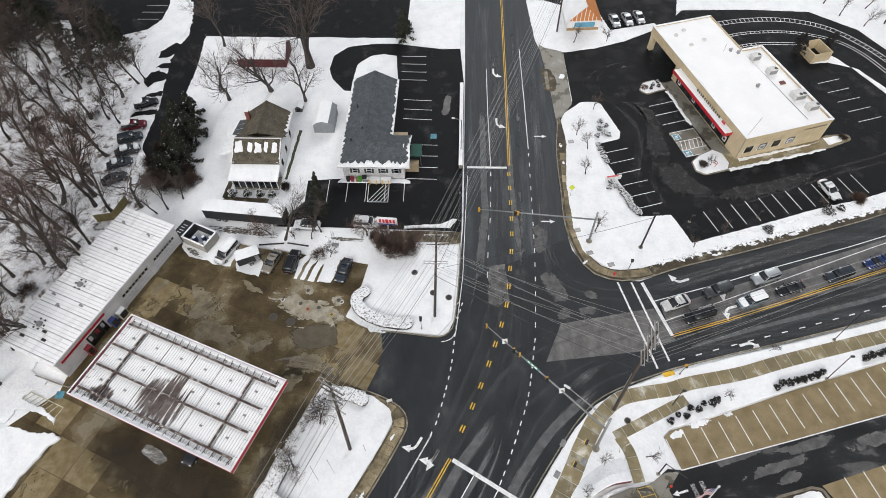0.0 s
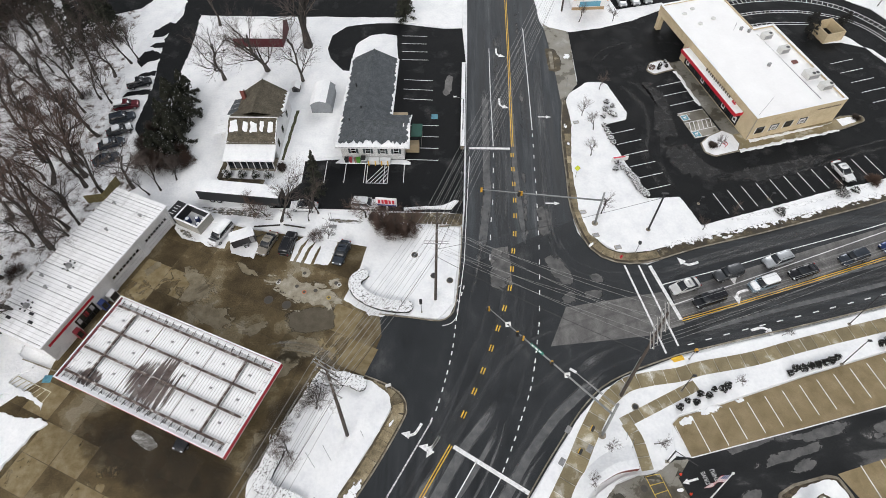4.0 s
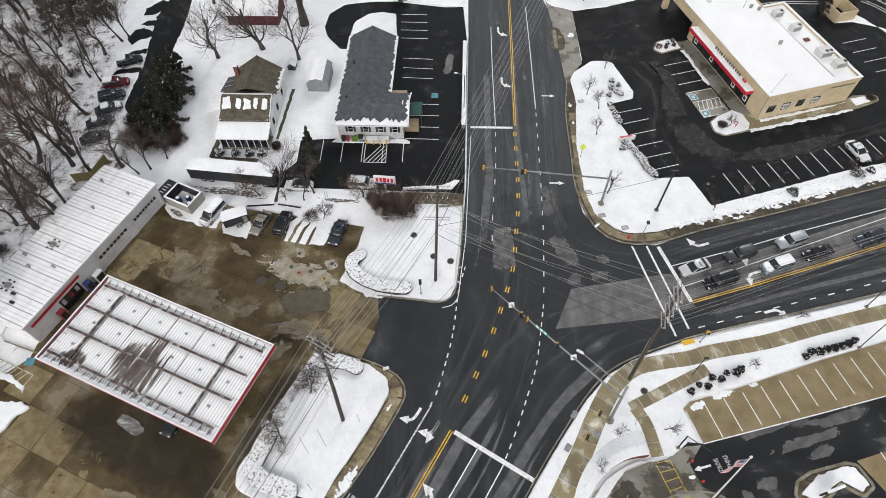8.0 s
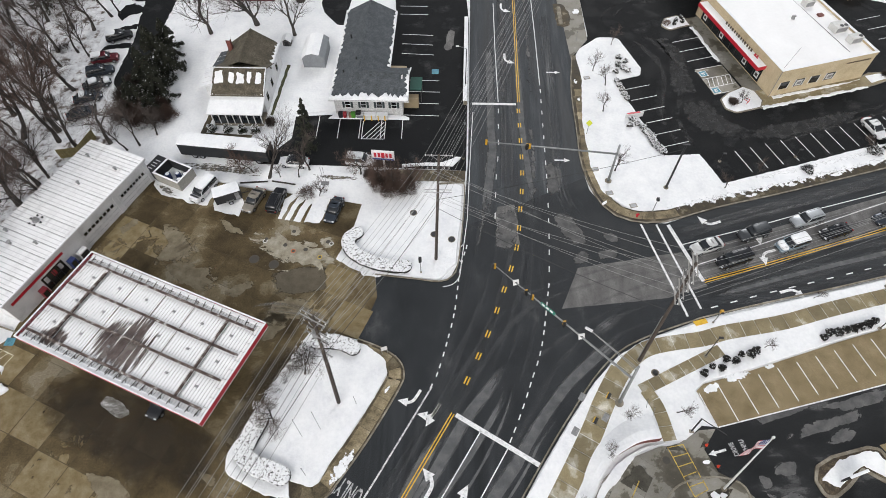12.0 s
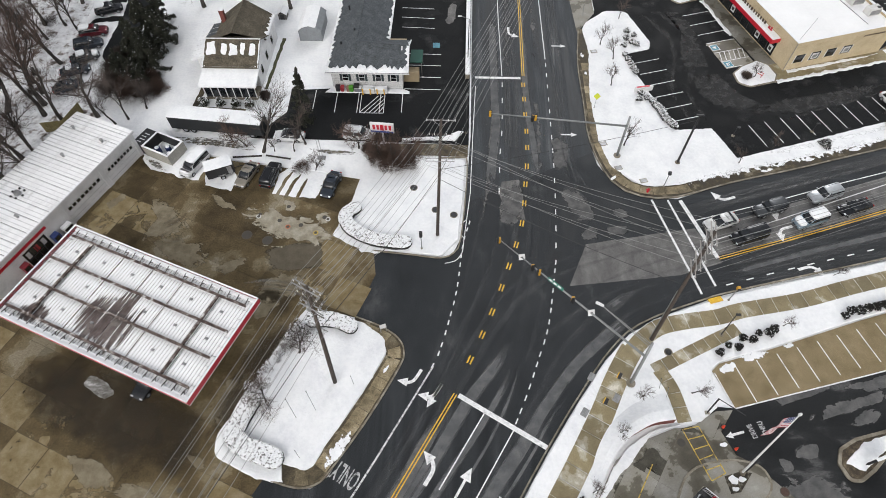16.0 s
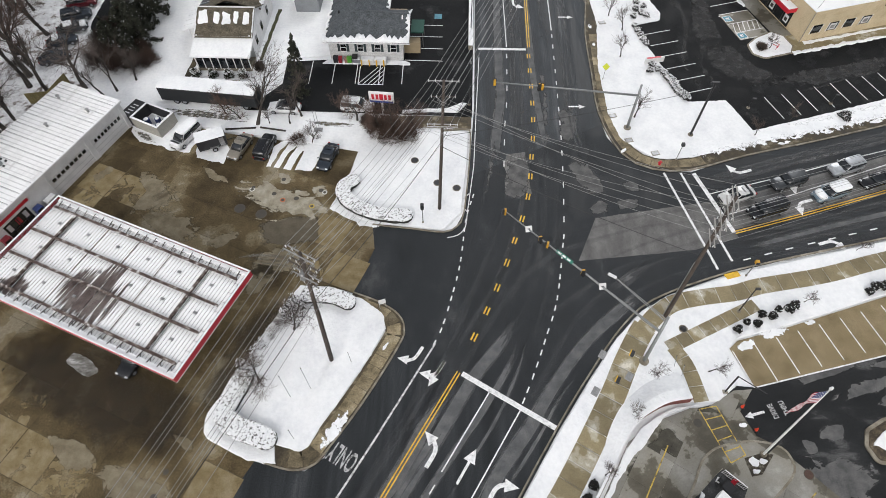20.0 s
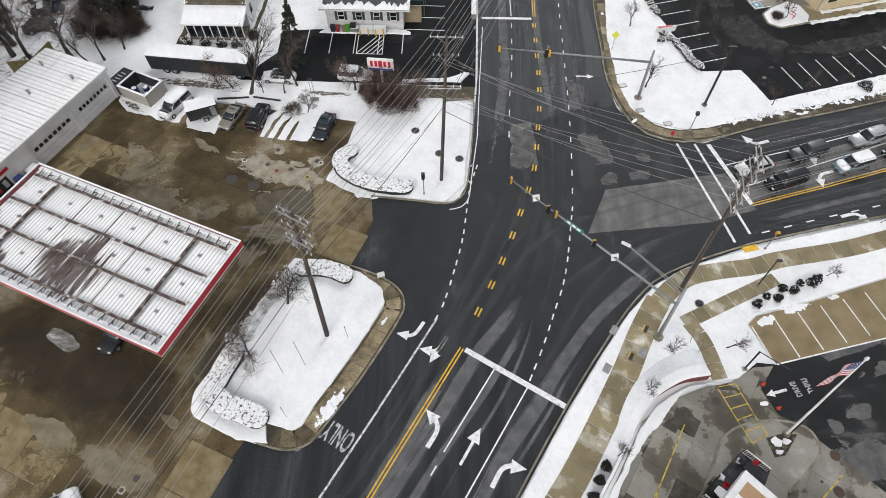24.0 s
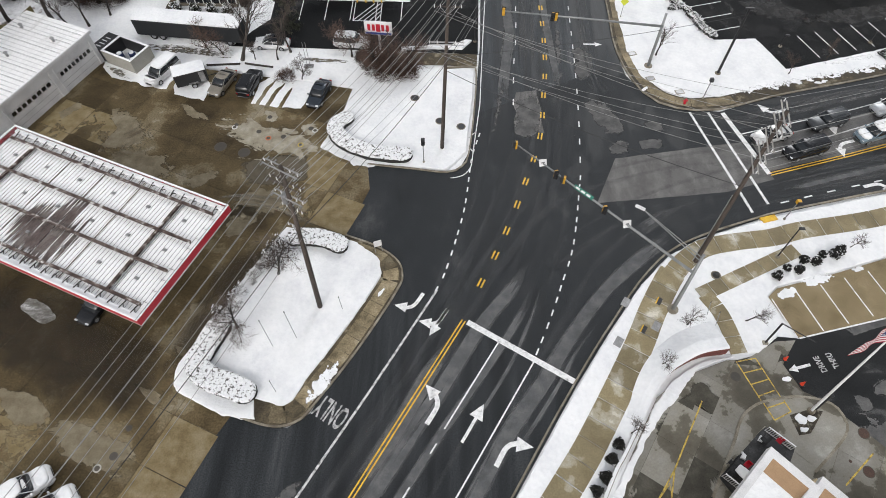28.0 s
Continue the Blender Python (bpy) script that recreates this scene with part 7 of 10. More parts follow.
for pts in ([(-2.1, -3.0, 2.05), (-1.2, -3.0, 2.8), (-1.2, 3.0, 2.8), (-2.1, 3.0, 2.05)], [(2.1, -3.0, 2.05), (1.2, -3.0, 2.8), (1.2, 3.0, 2.8), (2.1, 3.0, 2.05)]):
    part("roof", plate(pts, 0.1), GREY_SIDING if pts[0][0] > 0 else SNOW, shed)
for s in (-1, 1):
    part("roof", plate([(s * 1.2, -3.0, 2.82), (0, -3.0, 3.15), (0, 3.0, 3.15), (s * 1.2, 3.0, 2.82)], 0.14), SNOW, shed, "snow on the roof")
kiosk = thing("dog_house", "small dark playhouse with a snowy roof", "playhouse", pose(-32.4, 90.6, -0.005))
part("wall", box(-0.7, -0.8, -0.05, 0.7, 0.8, 1.1), plain("dark_board", (0.10, 0.095, 0.09), 0.8), kiosk)
for s in (-1, 1):
    part("roof", plate([(s * 0.95, -1.0, 1.05), (0, -1.0, 1.75), (0, 1.0, 1.75), (s * 0.95, 1.0, 1.05)], 0.12), SNOW, kiosk, "snow on the roof")
part("opening", box(-0.35, -0.82, 0, 0.35, -0.79, 0.9), BLACK, kiosk, "dark opening")
barn = thing("red_barn", "dark red barn with a snow-covered roof", "barn", pose(-42.8, 107.2, -0.005))
BARN = plain("barn_red", (0.085, 0.013, 0.017), 0.8, fine=0.3)
part("wall", box(-5.2, -3.2, -0.05, 5.2, 3.2, 2.5), BARN, barn, "dark red board walls")
for s in (-1, 1):
    part("gable", plate([(s * 5.19, -3.2, 2.5), (s * 5.19, 3.2, 2.5), (s * 5.19, 0, 4.4)], 0.1), BARN, barn)
    part("roof", plate([(-5.5, s * 3.5, 2.35), (5.5, s * 3.5, 2.35), (5.5, 0, 4.45), (-5.5, 0, 4.45)], 0.15), SNOW, barn, "snow on the roof")
part("window", box(-2.9, -3.23, 1.1, -2.1, -3.19, 1.9), GLASS, barn)
part("door", box(0.4, -3.24, 0, 1.6, -3.19, 2.0), plain("barn_door", (0.09, 0.015, 0.02), 0.8), barn)
trailer = thing("box_trailer", "long dark trailer with thick snow on its roof", "trailer", pose(-34.4, 62.1, 0, 0, 0, -5.5))
DARKSIDE = plain("dark_trailer_side", (0.014, 0.016, 0.018), 0.5)
part("body", box(-9.4, -1.3, 0.55, 4.9, 1.3, 2.75, 0.06), DARKSIDE, trailer, "dark side panels")
part("snow", box(-9.45, -1.35, 2.75, 4.95, 1.35, 3.0, 0.1), SNOW, trailer, "thick snow on the roof")
for x in (-7.2, -6.0, 3.2):
    for s in (-1, 1):
        w = part("wheel", tube((x, s * 0.95, 0.48), (x, s * 1.25, 0.48), 0.5, seg=14), TYRE, trailer)
        part("rim", tube((x, s * 1.0, 0.48), (x, s * 1.27, 0.48), 0.28, seg=10), RIM, w)
part("chassis", box(-9.0, -0.5, 0.4, 4.6, 0.5, 0.56), BLACK, trailer)
car("sedan", P_WHITE, "white convertible car with a dark roof in the snow", -25.8, 60.6, 177, False, roof_paint=P_BLACK)
car("suv", P_WHITE, "white sport utility vehicle parked behind a bare tree", -15.4, 61.2, -4)

# cars and trees along the west drive
for kind_, pc, lb, x, y, tn, sn in (("suv", P_BLACK, "black car with snow on its roof beside the drive", -64.2, 91.3, 24, "rear"), ("suv", P_RED, "dark red car with snow on its roof, beside the drive", -64.5, 84.8, 17, "rear"), ("suv", P_SLATE, "dark grey car beside the drive", -64.1, 81.3, 23, False), ("sedan", P_GREY, "grey car beside the drive with a snowy bonnet", -63.5, 78.0, 28, True), ("sedan", P_SLATE, "grey car half hidden by bare trees", -63.8, 74.6, 25, "rear"), ("sedan", P_SLATE, "dark car half hidden by bare trees", -63.4, 70.7, 33, False)):
    car(kind_, pc, lb, x, y, tn, sn)
for i, (x, y, h, r) in enumerate(((-53.2, 87.6, 7.0, 3.0), (-54.6, 84.4, 8.0, 3.4), (-51.6, 82.2, 7.0, 3.4), (-54.0, 78.4, 8.0, 3.8), (-51.6, 75.6, 7.0, 3.5), (-54.2, 72.4, 6.5, 3.2), (-51.0, 71.0, 5.0, 2.8))):
    e_ = evergreen("evergreen_tree", 60 + i, h, r, "dense dark evergreen tree lightly dusted with snow", None, 15000, 0.022, cone=True, group="evergreen row", leaf=0.16)
    e_.matrix_basis = pose(x, y, -0.05, 0, 0, i * 50)
for i, (x, y, r) in enumerate(((-57.6, 74.4, 2.0), (-53.6, 70.6, 2.2), (-57.4, 78.4, 1.6), (-50.2, 72.6, 1.7), (-56.0, 71.6, 2.0), (-57.0, 82.6, 1.5), (-56.0, 69.6, 2.5), (-53.0, 69.0, 2.4), (-50.0, 69.2, 2.2), (-48.6, 70.6, 1.8))):
    b_ = bush("leafless_shrub", 620 + i, r, r * 1.5, "tall brown leafless brush beside the evergreens", TWIG_RED if i % 2 else TWIG, 0.0, 1700, True, group="brush by the evergreens")
    b_.matrix_basis = pose(x, y, -0.03)
e_ = evergreen("evergreen_tree", 70, 10.5, 2.3, "slender loose evergreen beside the parking lot", None, 2600, leaf=0.17)
e_.matrix_basis = pose(-24.2, 63.4, -0.05, -3, 5, 0)
e_ = evergreen("evergreen_tree", 71, 8.0, 2.8, "dark evergreen tree at the edge of the lot", None, 3000)
e_.matrix_basis = pose(-12.3, 114.6, -0.05)

# ---- north-east: pharmacy-like store with a drive-through ----
BANKM = pose(52.15, 77.95, 0, 0, 0, 17.2)
YARDM = pose(52.4, 78.5, 0, 0, 0, 16.5)
store_b = thing("store_building", "tan flat-roofed store with a red front canopy", "building", BANKM)
W_, L_, HB = 13.6, 35.6, 4.95
for b_ in ((0, 0, W_, 0.3), (0, 0.3, 0.3, 24.5), (0, 24.2, W_, 24.5)):
    part("wall", box(b_[0], b_[1], -0.1, b_[2], b_[3], HB - 0.01), TAN, store_b, "tan stucco wall")
part("wall", box(W_, 0, -0.1, 18.2, 23.1, HB - 0.3), TAN, store_b, "tan stucco wall")
ROOF_SNOW = surf("roof_snow", [(0.3, grey(0.80)), (0.7, grey(0.86))], 0.2, 0.7, 0.3, 2.0, fine=0.06, local=True, bdist=0.05)
part("roof", box(0.3, 0.3, HB - 0.25, W_, L_ - 0.3, HB + 0.12), ROOF_SNOW, store_b, "snow-covered flat roof")
part("roof", box(W_, 0.3, HB - 0.25, 17.9, 22.8, HB - 0.02), ROOF_SNOW, store_b, "snow-covered flat roof")
for b_ in ((-0.05, -0.05, 18.25, 0.3), (-0.05, 0.3, 0.3, L_), (0.3, L_ - 0.3, W_, L_), (W_, 22.8, 18.25, 23.15), (17.9, 0.3, 18.25, 22.8)):
    pa = part("parapet", box(b_[0], b_[1], HB - 0.3, b_[2], b_[3], HB + 0.34), TAN, store_b, "tan parapet")
    part("coping", box(b_[0] - 0.05, b_[1] - 0.05, HB + 0.34, b_[2] + 0.05, b_[3] + 0.05, HB + 0.44, 0.02), SNOW, pa, "snowy coping")
part("parapet", box(W_ - 0.15, 23.1, HB - 0.3, W_ + 0.15, L_, HB + 0.34), TAN, store_b)
part("fascia", box(-0.04, 24.5, 3.3, 0.28, L_, HB - 0.3), TAN, store_b, "tan beam over the drive-through")
part("fascia", box(0.28, L_ - 0.3, 3.3, W_, L_, HB - 0.3), TAN, store_b)
for x, y in ((0.5, L_ - 0.7), (5.0, L_ - 0.7), (9.4, L_ - 0.7), (13.0, L_ - 0.7)):
    part("pier", box(x - 0.55, y - 0.5, -0.1, x + 0.45, y + 0.5, 3.35), TAN, store_b, "tan pier")
part("ceiling", box(0.3, 24.5, 3.3, W_ - 0.1, L_ - 0.3, 3.42), plain("soffit", (0.30, 0.25, 0.18), 0.8), store_b, "shaded soffit")
can = part("front_canopy", box(-1.6, 3.4, 3.15, -0.02, 22.8, 3.75), METAL_WHITE, store_b, "white canopy box over the entrance")
part("red_band", box(-1.66, 3.4, 3.12, -1.6, 22.8, 3.8), RED, can, "bright red band")
part("red_band", box(-1.66, 3.34, 3.12, -0.02, 3.4, 3.8), RED, can, "bright red band")
part("red_band", box(-1.66, 22.8, 3.12, -0.02, 22.86, 3.8), RED, can, "bright red band")
part("snow", box(-1.55, 3.45, 3.75, -0.05, 22.75, 3.85, 0.03), SNOW, can, "snow on the canopy")
METAL_DARK = plain("dark_window_metal", (0.035, 0.033, 0.03), 0.5)
SIGNC = plain("sign_letters", (0.075, 0.05, 0.035), 0.5)
for i in range(13):
    y = 15.4 - i * 0.66
    part("sign_bar", box(-0.55, y - 0.14, 3.85, -0.43, y + (0.10 if i % 3 else 0.2), 4.35), SIGNC, store_b, "raised sign bar")
for k, (y0, y1, z0, z1) in enumerate(((5.4, 6.5, 3.86, 4.0), (5.55, 5.75, 4.0, 4.42), (6.1, 6.4, 4.0, 4.27))):
    part("sign_mark", box(-0.62, y0, z0, -0.42, y1, z1, 0.03), RED, store_b, "red emblem")
for i in range(12):
    x = 12.7 + i * 0.4
    part("sign_bar", box(x, -0.10, 4.05, x + 0.22, -0.05, 4.3), SIGNC, store_b, "raised sign bar")
for x in (1.0, 3.9, 6.8, 9.8):
    w = part("window", box(x, -0.08, 1.35, x + 1.7, 0.02, 2.75), GLASS, store_b, "square dark window")
    for a in (x - 0.08, x + 1.7):
        part("window_frame", box(a, -0.12, 1.27, a + 0.08, -0.04, 2.83), METAL_WHITE, w)
    if x in (3.9, 9.8):
        part("poster", box(x + 0.25, -0.10, 1.5, x + 1.45, -0.085, 2.6), METAL_WHITE, w, "pale poster in the window")
        part("poster_mark", box(x + 0.45, -0.115, 1.7, x + 1.25, -0.105, 2.3), GALV, w, "grey print on the poster")
for i in range(10):
    y = 3.6 + i * 1.9
    w = part("shop_window", box(-0.06, y, 0.25, 0.02, y + 1.78, 2.8), GLASS, store_b, "dark shop window")
    part("window_frame", box(-0.10, y + 1.78, 0.2, 0.0, y + 1.9, 2.85), METAL_DARK, w)
    part("transom", box(-0.09, y, 2.05, -0.05, y + 1.78, 2.12), METAL_DARK, w)
    if i in (0, 2, 6, 9):
        part("poster", box(-0.10, y + 0.35, 0.7, -0.065, y + 1.35, 1.9), METAL_WHITE, w, "pale poster")
        part("poster_mark", box(-0.115, y + 0.55, 0.95, -0.102, y + 1.15, 1.5), METAL_DARK, w, "dark print on the poster")
part("corner_pipe", tube((-0.08, -0.08, 0), (-0.08, -0.08, HB + 0.3), 0.05, seg=6), GALV, store_b, "downpipe at the corner")
part("mast", tube((0.9, 0.9, HB), (2.6, 1.4, HB + 3.4), 0.03, seg=5), GALV, store_b, "thin mast")
VENT = plain("pale_vent", (0.6, 0.6, 0.58), 0.6)
for x, y in ((3.2, 31.5), (5.6, 32.6), (4.6, 27.6), (8.0, 28.4)):
    v = part("roof_vent", tube((x, y, HB), (x, y, HB + 0.35), 0.5, 0.42, 14), VENT, store_b, "low round snowy vent")
for x, y in ((11.3, 23.6), (10.2, 12.2), (12.4, 22.5)):
    v = part("roof_fan", tube((x, y, HB), (x, y, HB + 0.5), 0.35, 0.28, 10), GALV, store_b, "small roof fan")
    part("hood", box(x - 0.35, y - 0.22, HB + 0.5, x + 0.35, y + 0.22, HB + 0.75, 0.06), GALV, v)
part("antenna", tube((9.8, 23.8, HB), (9.8, 23.8, HB + 1.8), 0.03, seg=5), BLACK, store_b)
for x, y, sx, sy, fans in ((14.6, 20.0, 1.9, 1.3, 1), (15.2, 15.2, 1.9, 1.3, 1), (15.8, 7.5, 2.4, 1.9, 2), (16.4, 4.0, 2.2, 1.4, 1)):
    ac = part("rooftop_unit", box(x - sx / 2, y - sy / 2, HB - 0.05, x + sx / 2, y + sy / 2, HB + 1.15, 0.05), VENT, store_b, "boxy rooftop air unit")
    for k in range(fans):
        fx = x + sx / 2 - 0.45 - 0.8 * k
        part("fan", tube((fx, y - sy / 2 + 0.45, HB + 1.15), (fx, y - sy / 2 + 0.45, HB + 1.2), 0.33, seg=14), BLACK, ac, "round dark fan")
    part("grille", box(x - sx / 2 + 0.15, y - sy / 2 - 0.01, HB + 0.15, x + sx / 2 - 0.15, y - sy / 2 + 0.0, HB + 0.95), GALV, ac)
part("conduit", tube((13.9, 1.5, HB + 0.1), (13.5, 21.5, HB + 0.1), 0.05, seg=5), GALV, store_b)
part("hatch", box(15.0, 11.4, HB, 16.0, 12.2, HB + 0.3, 0.03), plain("rusty_hatch", (0.16, 0.06, 0.05), 0.8), store_b, "rusty red roof hatch")

walk_b = thing("store_walkway", "concrete walk along the store with snow on its edge", "pavement", kind="structure")
T = lambda pts: [tuple((YARDM @ Vector((p[0], p[1], 0))).xy) + tuple(p[2:]) for p in pts]  # noqa: E731
SW_ = outline(T([(-3.1, -2.6), (18.6, -2.6), (23.6, -1.9, 1.0), (24.0, -0.5, 0.8), (19.8, 0.4), (18.3, -0.06), (-0.06, -0.06), (-0.4, 1.4), (-1.9, 1.4)]))
part("walk", flat(SW_, -0.1, 0.06), WALK, walk_b, "tan concrete walk")
part("kerb", along(SW_, 0.18, -0.1, 0.10, closed=True), KERB, walk_b)
WEST_W = outline(T([(-3.2, 2.9), (-1.9, 1.4), (-0.07, 1.4), (-0.07, 23.2), (-3.3, 23.2), (-3.5, 19.6), (-3.6, 12.3), (-3.4, 9.3)]))
part("walk", flat(WEST_W, -0.1, 0.055), CONC_GREY, walk_b, "grey concrete walk before the shop windows")
for y in (4.6, 7.2, 9.8, 12.4, 15.0, 17.6, 20.2):
    part("joint", along([Vector(p) for p in T([(-3.35, y), (-0.1, y)])], 0.04, 0.0, 0.058), WALK_DIRT, walk_b)
ISLE_B = outline(T([(-8.5, 1.0, 0.7), (-6.3, 2.2), (-3.2, 2.9), (-1.9, 1.4), (-1.9, -1.1), (-3.1, -2.5), (-7.6, -2.6, 1.2), (-8.9, -1.2, 0.9)]))
part("kerb", along(ISLE_B, 0.22, -0.1, 0.12, closed=True), KERB, walk_b)
snowbank(ISLE_B, 0.12, seed=33, label="snow on the corner island beside the store", amp=0.05)
snowbank(T([(0.1, -1.3), (13.5, -1.2), (17.5, -0.7), (0.1, -0.45)]), 0.12, seed=34, label="snow along the foot of the store wall", amp=0.2, step=0.4)
snowbank(T([(-3, -2.95), (10, -3.0), (17.6, -2.9), (17.4, -2.4), (9, -2.35), (-3, -2.3)]), 0.14, seed=35, label="ridge of snow on the kerb", amp=0.3, step=0.35)
snowbank(T([(18.6, -2.0), (21.8, -1.75), (22.4, -1.0), (21.6, -0.2), (18.8, -0.1)]), 0.14, seed=36, label="snow on the corner island beside the store", amp=0.15)
snowbank(T([(-3.9, 10), (-3.3, 10), (-3.1, 20.6), (-3.8, 20.8)]), 0.10, seed=37, label="snow along the walk's edge", amp=0.3, step=0.35)
ISLE_P = outline(T([(-8.9, 22.3, 0.9), (-7.2, 24.2, 0.8), (-4.6, 24.4), (-3.4, 23.3), (-3.5, 21.1), (-5.2, 21.0), (-7.9, 20.7, 0.8)]))
part("kerb", along(ISLE_P, 0.22, -0.1, 0.12, closed=True), KERB, walk_b)
snowbank(ISLE_P, 0.12, seed=38, label="snow on the planted parking island", amp=0.05)
for i, (x, y) in enumerate(((-7.6, 22.6), (-6.4, 22.0), (-5.6, 22.9), (-4.6, 22.2), (-4.2, 23.4))):
    b_ = bush("shrub", 90 + i, 0.38 if i else 0.75, 0.6, "dark leafless shrub on the snowy island" if i else "dark reddish shrub on the snowy island", TWIG_RED if i == 0 else SHRUB, 0.1, 260)
    b_.matrix_basis = YARDM @ pose(x, y, 0.1)
b_ = bush("shrub", 97, 1.05, 0.8, "round dark shrub in the snow beside the store", TWIG, 0.0, 1500, True)
b_.matrix_basis = YARDM @ pose(-7.0, -0.3, 0.12)
b_ = bush("shrub", 98, 1.1, 0.5, "low brown shrub on the corner island", TWIG, 0.0, 900, True)
b_.matrix_basis = YARDM @ pose(22.4, -0.9, 0.08)
rack_b = thing("bike_rack", "low red hoop rack in the snow beside the store", "rack", YARDM @ pose(-5.0, -1.2, 0.1, 0, 0, 30))
for k in range(2):
    part("hoop", tube((k * 0.6, 0, 0), (k * 0.6 + 0.1, 0, 0.55), 0.05, seg=6), RED, rack_b)
    part("bar", tube((k * 0.6 + 0.1, 0, 0.55), (k * 0.6 + 0.1, 0.7, 0.55), 0.05, seg=6), RED, rack_b)
acc = thing("accessible_bay", "grey concrete accessible parking bays with white hatching", "parking bay", YARDM, kind="structure")
part("slab", box(-8.9, 2.4, -0.06, -3.62, 9.2, 0.0), CONC_GREY, acc)
for y in (2.5, 4.2, 6.5, 9.1):
    part("line", box(-8.8, y - 0.06, -0.02, -3.7, y + 0.06, 0.008), PAINT_W, acc)
for i in range(6):
    part("hatch_line", along([Vector((-8.6 + i * 0.85, 4.3)), Vector((-7.9 + i * 0.85, 6.4))], 0.12, -0.02, 0.008), PAINT_W, acc)
for y in (3.35, 7.8):
    part("mark_border", box(-8.75, y - 0.72, -0.02, -7.3, y + 0.72, 0.006), PAINT_W, acc, "white border of the mark")
    part("blue_mark", box(-8.65, y - 0.62, -0.02, -7.4, y + 0.62, 0.010), PAINT_B, acc, "faded blue accessible mark")
    part("symbol", along([Vector((-8.4, y - 0.25)), Vector((-7.9, y - 0.3)), Vector((-7.85, y + 0.25)), Vector((-7.6, y + 0.35))], 0.12, 0.0, 0.014), PAINT_W, acc)
    part("symbol", tube((-8.15, y + 0.1, 0.0), (-8.15, y + 0.1, 0.014), 0.2, seg=10), PAINT_W, acc)

# drive-through lanes behind the store
lanes = tagged(thing("drive_through_markings", "white ladder markings round the drive-through lanes", "road marking"), kind="structure")
for off in (0.0, 4.4, 8.6):
    inner = bend([(57 + off * 0.15, 119.6 - off * 1.02), (66, 121.6 - off), (75, 121.8 - off), (83, 119.0 - off * 0.95), (89 - off * 0.3, 112.5 - off * 0.6), (94 - off * 0.6, 103 - off * 0.4), (99 - off * 0.7, 93 - off * 0.4)][:7 if off == 0 else (6 if off < 5 else 3)], 1.0)
    for s in (0.0, 0.75 if off else 1.4):
        part("line", along(inner, 0.13, -0.04, -0.014, side=s), PAINT_W, lanes)
    n_r = len(inner) if off == 0 else int(len(inner) * 0.55)
    rung = None
    for a, b_ in list(zip(inner, inner[1:]))[:n_r]:
        t_ = (b_ - a).normalized()
        m = Matrix.Translation((a.x, a.y, 0)) @ Matrix.Rotation(math.atan2(t_.y, t_.x), 4, "Z")
        if rung:
            twin(rung, m, lanes)
        else:
            rung = part("rung", box(-0.06, 0, -0.04, 0.06, 0.75 if off else 1.4, -0.014), PAINT_W, lanes)
            rung.matrix_basis = m
bins = thing("bin_enclosure", "tan walled bin enclosure behind the store", "enclosure", pose(77.0, 109.4, -0.03, 0, 0, 16.5))
for b_ in ((-2.2, -2.4, 2.2, -2.2), (-2.2, 2.2, 2.2, 2.4), (2.0, -2.2, 2.2, 2.2), (-2.2, -2.2, -2.0, 2.2)):
    part("wall", box(b_[0], b_[1], -0.05, b_[2], b_[3], 2.2), TAN, bins)
for i, (x, y) in enumerate(((73.2, 108.6), (74.3, 111.4), (81.2, 111.8))):
    e_ = evergreen("conical_shrub", 110 + i, 4.2, 1.4, "tall dark leafless conical shrub beside the enclosure", SHRUB, 1500, cone=False)
    e_.matrix_basis = pose(x, y, -0.05)
snowbank([(76, 106.6), (79.5, 107.0), (83.6, 105.4), (82, 108.2), (79.6, 111)], 0.1, seed=41)
snowbank([(83.9, 105.3), (85.0, 104.6), (92, 92), (96, 82), (94.5, 82), (90, 92)], 0.14, seed=42, label="snow on a long narrow island")
car("sedan", P_WHITE, "white car parked in the store lot", 66.6, 70.2, -72)
for x, y in ((35.7, 121.0), (38.7, 121.6), (41.5, 122.4)):
    car("sedan", P_SILVER, "silver car parked in a row beyond the snow", x, y, -80, group="silver cars in a row")
shop_o = thing("small_shop", "small kiosk building with an orange pitched roof", "building", pose(27.9, 119.6, 0, 0, 0, 4))
ORANGE = plain("orange_roof", (0.55, 0.20, 0.05), 0.7)
part("wall", box(-3.6, -1.6, -0.1, 3.6, 6, 2.6), WHITE_WALL, shop_o)
part("mural", box(-2.0, -1.64, 0.9, 2.6, -1.6, 2.1), plain("blue_board", (0.10, 0.30, 0.42), 0.6), shop_o, "pale blue board")
part("base_board", box(-3.6, -1.66, 0, 3.6, -1.6, 0.8), plain("wood_board", (0.35, 0.24, 0.13), 0.8), shop_o, "wooden base board")
for s in (-1, 1):
    part("roof", plate([(s * 4.1, -2.0, 2.4), (0, -2.0, 6.4), (0, 6.5, 6.4), (s * 4.1, 6.5, 2.4)], 0.15), ORANGE if s > 0 else SNOW, shop_o, "orange roof slope" if s > 0 else "snowy roof slope")
part("gable", plate([(-3.7, -1.65, 2.5), (3.7, -1.65, 2.5), (0, -1.65, 6.1)], 0.08), ORANGE, shop_o, "orange striped gable")
for i in range(7):
    x = -2.7 + i * 0.9
    part("gable_board", box(x - 0.08, -1.72, 2.5, x + 0.08, -1.66, 2.5 + 3.5 * (1 - abs(x) / 3.7)), WHITE_WALL, shop_o)

